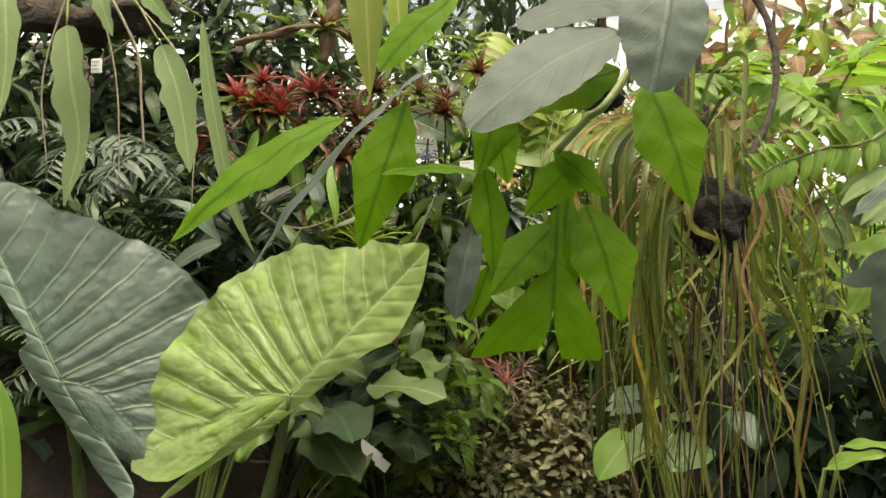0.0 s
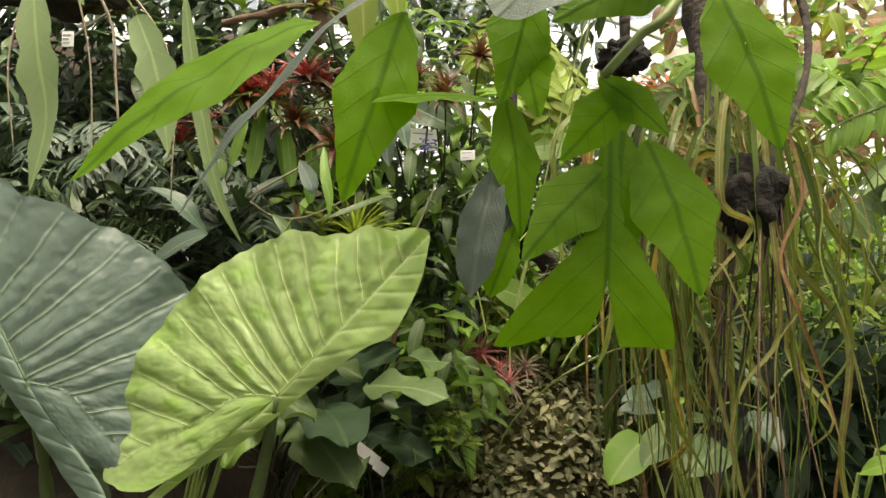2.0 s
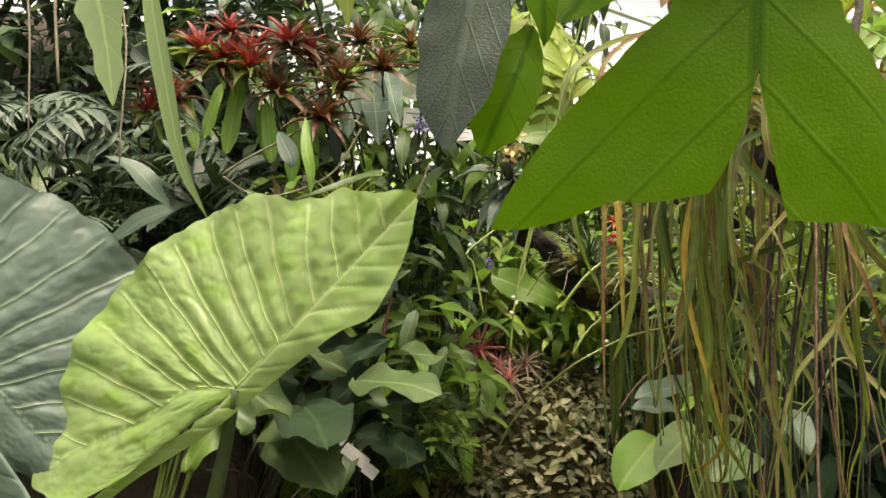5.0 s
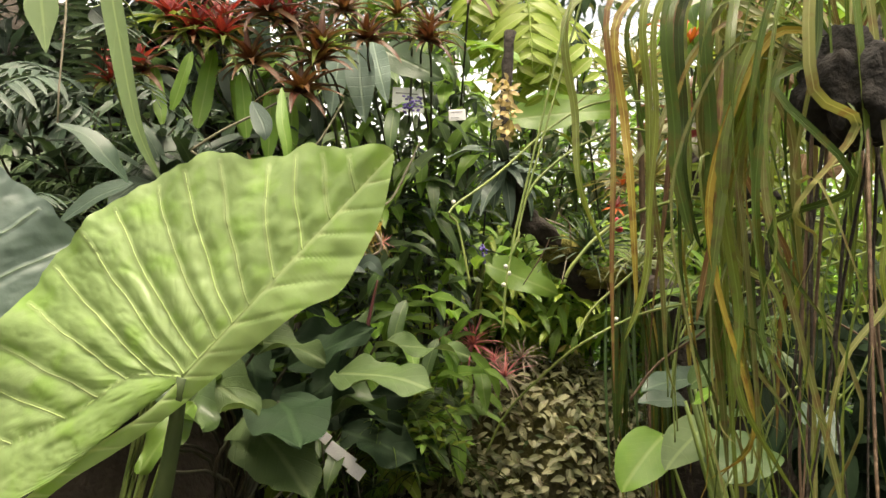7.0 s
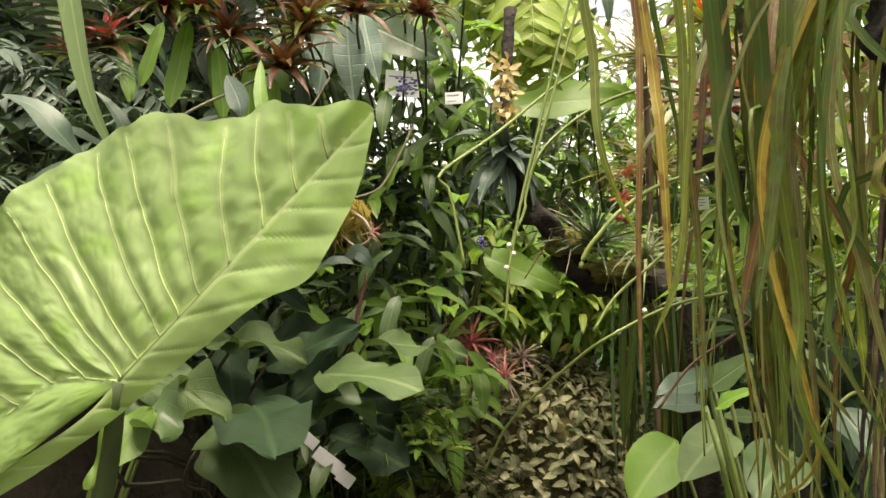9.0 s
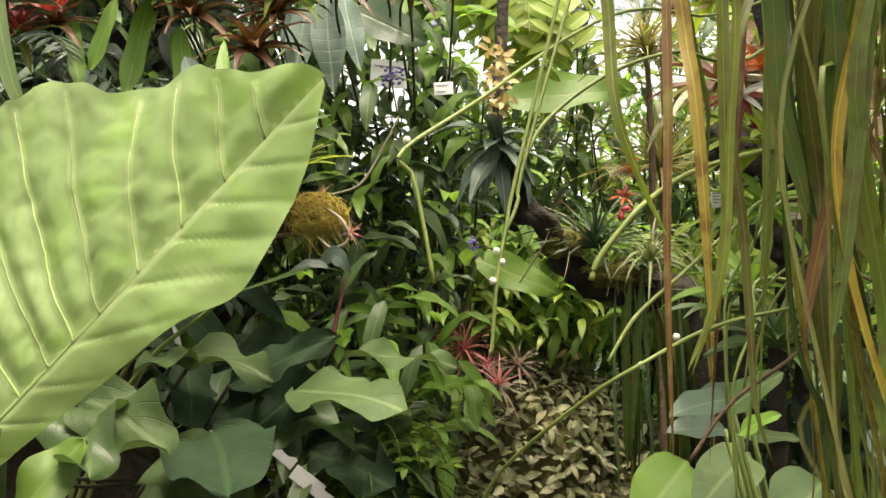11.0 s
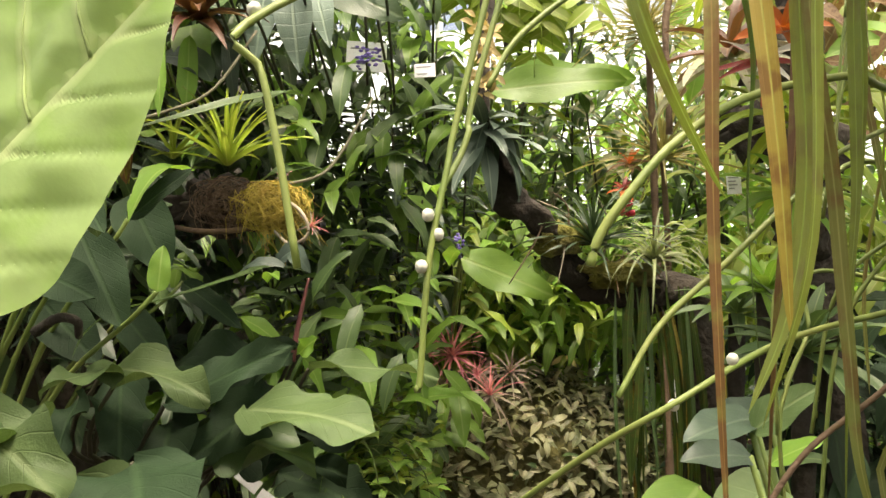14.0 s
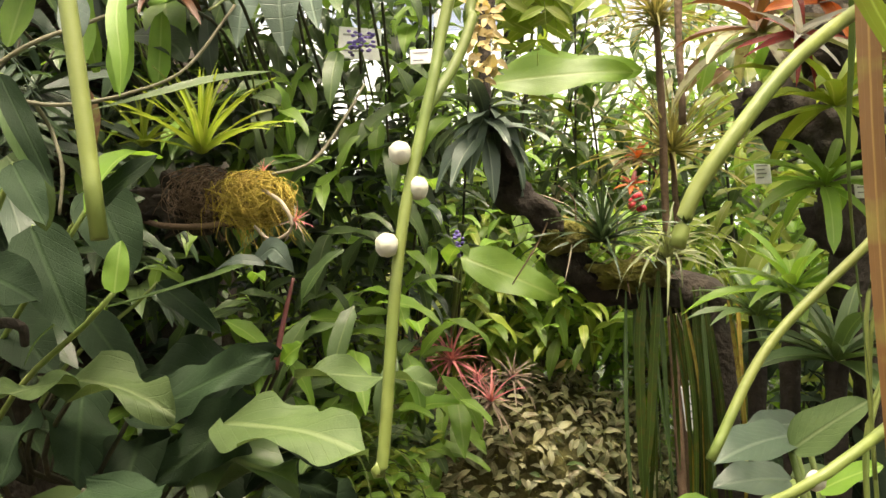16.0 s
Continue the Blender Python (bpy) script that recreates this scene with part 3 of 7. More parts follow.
def heart_leaf(parent, node, tip, face, material, vein_material, edge, join, free, flip, root, seed, stalk=0.016, turned=0.06, back=0.12, puff=0.009):
    node, tip = Vector(node), Vector(tip)
    length = edge[0][1]
    m = aim(node, tip - node, face, 1.0, -1.0 if flip else 1.0)
    mid, base, ribs = heart_ribs(edge, length)
    marks = np.array([p for line in [mid, base] + ribs for p in line])
    main = np.array(mid + base)

    def height(x, y, f):
        """Height of the blade off its plane, and the distance to the nearest rib."""
        d = math.sqrt(float(((marks - (x, y)) ** 2).sum(axis=1).min()))
        e = math.sqrt(float(((main - (x, y)) ** 2).sum(axis=1).min()))
        swell = puff * (1 - math.exp(-(d / 0.013) ** 2)) * (1 - 0.72 * f ** 1.5) + 0.2 * puff * (1 - math.exp(-(e / 0.035) ** 2))
        fold = 0.5 + 0.5 * noise.noise(Vector((x * 9, y * 9, seed + 5)))
        swell += 0.003 * noise.noise(Vector((x * 18, y * 18, seed))) + 0.0035 * fold * noise.noise(Vector((x * 48, y * 48, seed))) + 0.001 * noise.noise(Vector((x * 150, y * 150, seed)))
        # fine net of creases between the ribs
        for k, deep in ((24, 0.17 * puff), (52, 0.08 * puff)):
            swell -= deep * math.exp(-(noise.noise(Vector((x * k, y * k, seed + k))) / 0.11) ** 2)
        a = math.atan2(x, y)
        wave = 0.011 * f ** 4 * math.sin(a * 9 + seed) + 0.006 * f ** 5 * math.sin(a * 21 + seed * 2)
        return swell + wave - back * x - 0.5 * x * x, d

    rows, uvs = [], []
    na, nr = 230, 58
    for i in range(na + 1):
        deg = 0.01 + 175.8 * i / na
        rim = edge_radius(edge, deg) * (1 + 0.008 * math.sin(deg * 0.33 + seed) + 0.006 * math.sin(deg * 0.8))
        row, uvr = [], []
        for k in range(nr + 1):
            f = 0.01 + 0.99 * k / nr
            x, y = rim * f * math.sin(math.radians(deg)), rim * f * math.cos(math.radians(deg))
            z, d = height(x, y, f)
            row.append((x, y, z * min(1.0, max(0.0, x) / 0.02)))
            uvr.append((0.0, 0.5 + min(0.5, 0.012 + d * 7)))
        rows.append(row)
        uvs.append(uvr)
    open_half = from_grid("leaf", rows, material, uvs)
    inner = smooth_path([(x, y, 0) for x, y in join], 400)
    outer = smooth_path([(x, y, 0) for x, y in free], 400)
    rows, uvs = [], []
    for i, (p, q) in enumerate(zip(inner, outer)):
        row, uvr = [], []
        for k in range(17):
            g = k / 16
            c = p.lerp(q, g)
            w = (c - p).length
            # faint ribs slant across the turned half
            rib = min(1.0, 2.2 * abs(math.sin((c.y - 1.2 * w + 0.01 * math.sin(c.y * 23)) / 0.052 * math.pi)))
            z = (turned if c.y > 0.15 else turned - 0.8 * min(1.0, (0.15 - c.y) / 0.1)) * w * w / (w + 0.03) + 0.0028 * rib * min(1.0, w / 0.02) * (1 - g * 0.6) + 0.006 * g * g * noise.noise(Vector((c.y * 14, seed, 0))) + 0.005 * min(1.0, w / 0.02) * noise.noise(Vector((c.x * 30, c.y * 30, seed + 2))) - max(0.0, p.x) * back
            row.append((c.x, c.y, z))
            uvr.append((0.0, 0.515 + min(0.3, 6 * w) * rib))
        rows.append(row)
        uvs.append(uvr)
    turned_half = from_grid("leaf", rows, material, uvs)
    leaf = part("leaf", merged("leaf", [(open_half, Matrix.Identity(4)), (turned_half, Matrix.Identity(4))]), parent, m)

    def vein(name, line, r0, r1):
        pts = []
        for x, y in line[::2]:
            z = height(x, y, min(1.0, math.hypot(x, y) / edge_radius(edge, math.degrees(math.atan2(x, max(-9, y))))))[0] * min(1.0, max(0.0, x) / 0.02)
            pts.append(m @ Vector((x, y, z + (0.0004 if name == "side_rib" else -0.5 * r0))))
        if len(pts) > 2:
            part(name, tube(vein_material, pts, r0, r1, 2 * len(pts), 5), leaf)

    vein("midrib", [(max(x, 0.0005), y) for x, y in mid], 0.003, 0.0009)
    vein("basal_rib", base, 0.0026, 0.0007)
    for line in ribs:
        vein("side_rib", line, 0.0012, 0.0005)
    root = Vector(root)
    low = node.lerp(root, 0.45) + Vector((0, 0.05, 0))
    part("stalk", tube(EAR_STEM, [m @ Vector((0, 0, -0.004)), node.lerp(low, 0.3) + Vector((0, 0.03, 0)), low, root], stalk * 0.55, stalk * 1.4, 18, 8), parent)


def build_ears():
    root = (-0.68, 1.8, 0.0)
    p = thing("elephant_ear", root, "lime-green elephant ear with broad ribbed heart leaf", "elephant ear")
    heart_leaf(p, (-0.3136, 1.585, 1.402), (-0.0253, 1.545, 1.704), (0.0, -1.0, 0.06), LIME, LIME_RIB, LIME_EDGE, LIME_JOIN, LIME_FREE, True, root, 1.0)
    root = (-0.75, 1.9, 0.0)
    p = thing("elephant_ear", root, "blue-green elephant ear with broad ribbed heart leaves", "elephant ear")
    heart_leaf(p, (-0.7975, 1.62, 1.429), (-1.053, 1.60, 1.906), (0.05, -1.0, 0.12), SLATE, SLATE_RIB, SLATE_EDGE, SLATE_JOIN, SLATE_FREE, False, root, 3.0, puff=0.005)
    part("leaf", ribbon(SLATE, [(-0.90, 1.45, 1.25), (-0.905, 1.44, 1.40), (-0.90, 1.45, 1.56), (-0.93, 1.47, 1.70)], 0.05, 24, 0.5, (0.4, -1, 0.2), "oval", 0.6), p)
    part("leaf", ribbon(BRIGHT, [(-0.825, 1.500, 1.134), (-0.835, 1.500, 1.248), (-0.85, 1.500, 1.364), (-0.88, 1.500, 1.46)], 0.06, 20, 0.5, (0.2, -1, 0.2), "oval", 0.4), p)
    part("stalk", tube(STEM, [root, (-0.85, 1.6, 0.6), (-0.89, 1.45, 1.154), (-0.90, 1.45, 1.30)], 0.014, 0.006, 16, 7), p)


LIME_RIB = leaf_material("lime_rib", (0.45, 0.59, 0.23), (0.42, 0.56, 0.2), (0.5, 0.62, 0.3), 0.45, 0.35)
SLATE_RIB = plain_material("slate_rib", (0.17, 0.26, 0.14), (0.22, 0.31, 0.17), 0.45, 20.0, 100.0, 0.2, 0.001)
build_ears()


# ---- the lobed leaf over the path ----
def lobe_leaf(material, outline, nr=12, na=180, cup=0.15, seed=0):
    """A lobed leaflet: radius by angle round its centre; +y points to its tip."""
    rows, uvs = [], []
    k = len(outline)
    for i in range(na + 1):
        deg = 360 * i / na
        for q in range(k):
            a, r = outline[q]
            b, s = outline[(q + 1) % k]
            b = b + 360 if b <= a else b
            dd = deg if deg >= outline[0][0] else deg + 360
            if a <= dd <= b:
                f = (dd - a) / (b - a)
                rad = r + (s - r) * (0.6 * f + 0.4 * f * f * (3 - 2 * f))
                break
        row, uvr = [], []
        for j in range(nr + 1):
            f = 0.01 + 0.99 * j / nr
            x, y = rad * f * math.sin(radians(deg)), rad * f * math.cos(radians(deg))
            z = -cup * (x * x + y * y) + 0.03 * noise.noise(Vector((x * 4, y * 4, seed)))
            row.append((x, y, z))
            uvr.append((y * 0.6 + 0.4, 0.5 + x * 1.4))
        rows.append(row)
        uvs.append(uvr)
    return from_grid("leaflet", rows, material, uvs)


TWO = ((0, 0.37), (4, 0.62), (10, 0.86), (28, 1.0), (44, 1.37), (50, 0.98), (54, 0.62), (62, 0.36), (90, 0.2), (130, 0.15), (165, 0.3), (180, 0.95),
       (195, 0.3), (230, 0.15), (270, 0.2), (300, 0.36), (310, 0.55), (317, 0.8), (327, 1.09), (340, 0.98), (352, 0.94), (356, 0.6))
LONG = ((0, 1.0), (12, 0.82), (28, 0.5), (50, 0.34), (90, 0.24), (130, 0.24), (160, 0.36), (180, 0.55), (200, 0.36), (230, 0.24), (270, 0.22), (310, 0.32), (332, 0.5), (348, 0.8))
POINT = ((0, 1.0), (7, 0.86), (16, 0.68), (30, 0.54), (48, 0.47), (66, 0.45), (90, 0.36), (120, 0.36), (150, 0.45), (180, 0.62), (205, 0.46), (235, 0.34), (270, 0.36), (296, 0.46), (318, 0.47), (335, 0.58), (347, 0.74))
BROAD = ((0, 1.0), (8, 0.96), (16, 0.86), (30, 0.66), (50, 0.52), (80, 0.46), (110, 0.5), (140, 0.68), (160, 0.95), (170, 1.15), (180, 1.25), (192, 0.95), (215, 0.6), (250, 0.42), (290, 0.42), (320, 0.55), (340, 0.78), (352, 0.95))
FORK = ((0, 1.0), (14, 0.75), (30, 0.5), (48, 0.36), (62, 0.55), (70, 0.62), (82, 0.4), (130, 0.24), (165, 0.4), (180, 0.55), (200, 0.32), (270, 0.24), (315, 0.36), (345, 0.75))


def build_lobed():
    hub = Vector((0.150, 0.600, 1.721))
    p = thing("lobed_climber", hub, "olive-green climber with large lobed leaflets hanging overhead", "climber")
    top = Vector((0.62, 0.75, 2.6))
    joint = Vector((0.089, 0.580, 1.651))
    part("stem", tube(STEM, [top, Vector((0.296, 0.680, 1.965)), hub, hub.lerp(joint, 0.6), joint], 0.004, 0.0028, 26, 8), p)
    # dark root mass on a hanging stem
    q = Vector((0.262, 1.220, 1.910))
    clod = thing("root_mass", q, "dark root mass hanging on a thin stem from the bough", "root mass")
    part("root_clod", ball(BLACK_ROOT, q, 0.028, (1.1, 1.0, 0.9), 7, 0.7, 4), clod)
    part("stem", tube(BARK, [(0.8, 1.95, 2.86), (0.45, 1.4, 2.75), (q.x + 0.03, q.y + 0.03, 2.35), q], 0.012, 0.008, 20, 7, 0.4), clod)

    def leaflet(outline, mat, centre, tip, face, size, wide=1.0, seed=0, label=""):
        c, t = Vector(centre), Vector(tip)
        part("leaflet", lobe_leaf(mat, outline, seed=seed), p, aim(c, t - c, face, size, wide), label)

    leaflet(TWO, LOBED, (0.077, 0.525, 1.547), (0.072, 0.520, 1.485), (-0.1, -1.0, 0.15), 0.058, 1.0, 1)
    leaflet(POINT, LOBED, (0.063, 0.530, 1.569), (0.034, 0.520, 1.539), (-0.2, -1.0, 0.25), 0.045, 1.0, 15)
    leaflet(POINT, LOBED, (0.112, 0.535, 1.571), (0.123, 0.525, 1.528), (0.2, -1.0, 0.2), 0.055, 1.15, 16)
    leaflet(LONG, LOBED, (0.086, 0.537, 1.581), (0.079, 0.530, 1.540), (0.0, -1.0, 0.2), 0.05, 1.3, 18)
    leaflet(POINT, LOBED, (0.178, 0.590, 1.675), (0.196, 0.580, 1.611), (0.1, -1.0, 0.2), 0.068, 1.15, 2)
    leaflet(POINT, LOBED, (0.101, 0.570, 1.712), (0.047, 0.560, 1.696), (0.0, -0.9, 0.5), 0.054, 0.75, 11)
    leaflet(POINT, LOBED, (-0.041, 0.560, 1.643), (-0.062, 0.550, 1.570), (0.15, -1.0, 0.3), 0.074, 0.8, 3)
    leaflet(POINT, LOBED, (0.036, 0.585, 1.610), (0.041, 0.580, 1.563), (0.4, -1.0, 0.2), 0.055, 0.75, 4)
    leaflet(POINT, LOBED, (0.041, 0.575, 1.681), (0.033, 0.570, 1.648), (0.3, -1.0, 0.2), 0.05, 1.0, 17)
    leaflet(FORK, LOBED, (0.006, 0.570, 1.635), (-0.040, 0.550, 1.633), (0.0, -0.6, 1.0), 0.055, 0.75, 5)
    leaflet(POINT, LOBED, (0.091, 0.583, 1.630), (0.065, 0.580, 1.604), (0.0, -1.0, 0.2), 0.04, 1.1, 19)
    leaflet(POINT, LOBED, (0.103, 0.583, 1.639), (0.120, 0.580, 1.623), (0.0, -1.0, 0.2), 0.034, 1.0, 20)
    leaflet(POINT, LOBED, (-0.110, 0.500, 1.630), (-0.167, 0.470, 1.579), (0.2, -0.75, 0.9), 0.092, 0.55, 6)
    leaflet(LONG, SAGE, (-0.052, 0.470, 1.640), (-0.115, 0.440, 1.563), (-0.65, -0.55, 0.5), 0.115, 0.24, 7, "narrow grey-green leaflet seen from its edge")
    leaflet(BROAD, SAGE, (0.064, 0.470, 1.677), (0.019, 0.450, 1.641), (0.0, -0.85, 0.6), 0.066, 1.0, 8, "grey-green upper face of a leaflet")
    leaflet(BROAD, SAGE, (0.153, 0.500, 1.721), (0.141, 0.490, 1.673), (0.1, -0.9, 0.5), 0.052, 1.35, 24, "grey-green upper face of a leaflet")
    leaflet(BROAD, SAGE, (0.099, 0.520, 1.742), (0.057, 0.500, 1.725), (0.0, -0.8, 0.7), 0.055, 0.9, 25, "grey-green upper face of a leaflet")
    leaflet(POINT, LOBED, (0.106, 0.560, 1.700), (0.055, 0.550, 1.677), (0.0, -0.9, 0.3), 0.056, 1.0, 26)
    leaflet(POINT, LOBED, (0.042, 0.580, 1.664), (0.052, 0.570, 1.619), (0.1, -1.0, 0.2), 0.04, 1.1, 27)
    leaflet(LONG, SAGE, (0.178, 0.570, 1.754), (0.177, 0.570, 1.728), (-0.1, -1.0, 0.3), 0.03, 1.6, 10)
    leaflet(LONG, LOBED, (-0.010, 0.560, 1.752), (-0.040, 0.550, 1.721), (0.0, -0.6, 0.6), 0.06, 1.2, 12)
    leaflet(LONG, SAGE, (0.018, 0.580, 1.572), (0.007, 0.570, 1.525), (-0.4, -0.9, 0.2), 0.052, 1.05, 13, "curled grey-green leaflet")
    leaflet(LONG, LOBED, (0.031, 0.585, 1.548), (0.024, 0.580, 1.529), (0.3, -0.9, 0.2), 0.03, 1.2, 14)


build_lobed()


# ---- hanging strap-leaf curtain beside the path ----
def build_curtain():
    rr = random.Random(3)
    core = Vector((0.515, 1.41, 1.74))
    bough = thing("bough", (0.9, 1.95, 2.9), "dark mossy bough carrying a hanging root ball", "branch")
    part("limb", tube(BARK, [(1.9, 2.5, 0.0), (1.75, 2.4, 1.4), (1.45, 2.2, 2.6), (0.8, 1.95, 2.85), (0.5, 1.88, 2.6)], 0.06, 0.03, 30, 9, 0.5), bough)
    part("limb", tube(BARK, [(0.5, 1.88, 2.6), (0.74, 1.75, 2.35), (0.72, 1.6, 2.05), core], 0.01, 0.007, 16, 8, 0.5), bough)

    def clear(p, room=0.0):
        """Keep the leaves out of the walker's way."""
        return Vector((max(p.x, 0.19 + room + 0.62 * (p.y - 1.276)), p.y, p.z))

    clump = thing("strap_fern", core, "clump of long limp olive and brown strap leaves", "hanging plant")
    part("root_ball", ball(BLACK_ROOT, core, 0.055, (1, 1, 1.3), 2, 0.35, 4), clump)
    # arching outer leaves, then the long hanging ones
    for i in range(46):
        az = rr.uniform(0, 6.283)
        reach = rr.uniform(0.04, 0.27)
        d = Vector((math.cos(az), math.sin(az) * 0.6 + 0.3, 0))
        room = rr.uniform(0.0, 0.16)
        if d.y < -0.6 and abs(d.x) < 0.3:
            d.y *= 0.5
        a = core + d * 0.03 + Vector((0, 0, rr.uniform(0.02, 0.08)))
        b = a + d * reach * 0.6 + Vector((0, 0, rr.uniform(0.01, 0.12)))
        c = a + d * reach + Vector((0, 0, rr.uniform(-0.14, -0.03)))
        drop = rr.uniform(0.25, 0.75)
        e = c + d * rr.uniform(0.0, 0.05) + Vector((rr.uniform(-0.03, 0.03), 0, -drop * 0.5))
        f = e + Vector((rr.uniform(-0.05, 0.05), rr.uniform(-0.04, 0.04), -drop * 0.5))
        mat = rr.choices((STRAP, DARKSTRAP, RUST, KHAKI), (6, 5, 0.8, 3))[0]
        sway = [Vector((rr.gauss(0, 0.026), rr.gauss(0, 0.02), rr.gauss(0, 0.02))) for _ in range(4)]
        pts = [clear(a), clear(b, room * 0.5), clear(c, room)] + [clear(c.lerp(f, g) + w, room) for g, w in zip((0.25, 0.5, 0.75, 1.0), sway)]
        part("leaf", ribbon(mat, pts, rr.choice((0.003, 0.004, 0.005, 0.007, 0.009, 0.013)), 26, rr.uniform(-3, 3)), clump)
    # leaves that arch out over the path's side and fall
    for i in range(24):
        y = rr.uniform(1.36, 1.62)
        x = min(core.x - 0.09, 0.2 + 0.62 * (y - 1.276) + rr.uniform(0.0, 0.14))
        a = core + Vector((rr.uniform(-0.05, 0.0), rr.uniform(-0.02, 0.04), rr.uniform(0.03, 0.07)))
        c = Vector((x, y, core.z + rr.uniform(-0.12, 0.03)))
        b = a.lerp(c, 0.55) + Vector((0, 0, rr.uniform(0.05, 0.11)))
        e = c + Vector((rr.uniform(-0.01, 0.02), rr.uniform(-0.02, 0.03), -rr.uniform(0.08, 0.2)))
        f = e + Vector((rr.uniform(-0.01, 0.05), rr.uniform(-0.02, 0.03), -rr.uniform(0.05, 0.3)))
        mat = rr.choices((STRAP, DARKSTRAP, AMBER, KHAKI, YELLOW), (4, 3, 2, 3, 1))[0]
        g = f + Vector((rr.gauss(0, 0.03), rr.gauss(0, 0.02), -rr.uniform(0.03, 0.14)))
        part("leaf", ribbon(mat, [a, b, c, e, f, g], rr.choice((0.003, 0.004, 0.006, 0.009, 0.012)), 26, rr.uniform(-2, 2)), clump)
    for i in range(14):
        a = core + Vector((rr.uniform(-0.04, 0.06), rr.uniform(-0.04, 0.06), rr.uniform(-0.06, 0.0)))
        b = a + Vector((rr.uniform(-0.06, 0.06), rr.uniform(-0.05, 0.05), -rr.uniform(0.2, 0.5)))
        c = b + Vector((rr.uniform(-0.08, 0.08), rr.uniform(-0.05, 0.05), -rr.uniform(0.2, 0.5)))
        part("root", tube(rr.choice((BROWN, BARK)), [a, b, c], 0.0025, 0.001, 10, 4), clump)

    # a second, nearer clump: its leaves hang straight past the path
    top = Vector((0.54, 1.68, 1.88))
    clump = thing("strap_fern", top, "clump of strap leaves hanging from a dark stem", "hanging plant")
    part("root_ball", ball(BARK, top, 0.045, (1, 1, 0.8), 5, 0.5, 4), clump)
    part("limb", tube(BARK, [top, (0.56, 1.74, 2.0), (0.6, 1.82, 2.3), (0.72, 1.93, 2.82)], 0.02, 0.02, 14, 8, 0.5), clump)
    for i in range(22):
        y = rr.uniform(1.5, 2.0)
        x = 0.2 + 0.58 * (y - 1.276) + rr.uniform(0.0, 0.45)
        a = top + Vector((rr.uniform(-0.06, 0.06), rr.uniform(-0.05, 0.05), 0.03))
        b = Vector(((a.x + x) / 2, (a.y + y) / 2, 1.95 + rr.uniform(0, 0.09)))
        c = Vector((x, y, rr.uniform(1.72, 1.9)))
        line = [a, b, c]
        z = c.z
        low = rr.uniform(1.1, 1.7)
        while z > low:
            z -= rr.uniform(0.08, 0.17)
            x += rr.gauss(0, 0.012)
            line.append(Vector((max(0.2 + 0.58 * (y - 1.276), x + rr.gauss(0, 0.022)), y + rr.gauss(0, 0.02), z)))
        mat = rr.choices((STRAP, DARKSTRAP, RUST, KHAKI), (6, 5, 1.4, 2))[0]
        part("leaf", ribbon(mat, line, rr.choice((0.003, 0.004, 0.006, 0.009)), 34, rr.uniform(-3, 3)), clump)
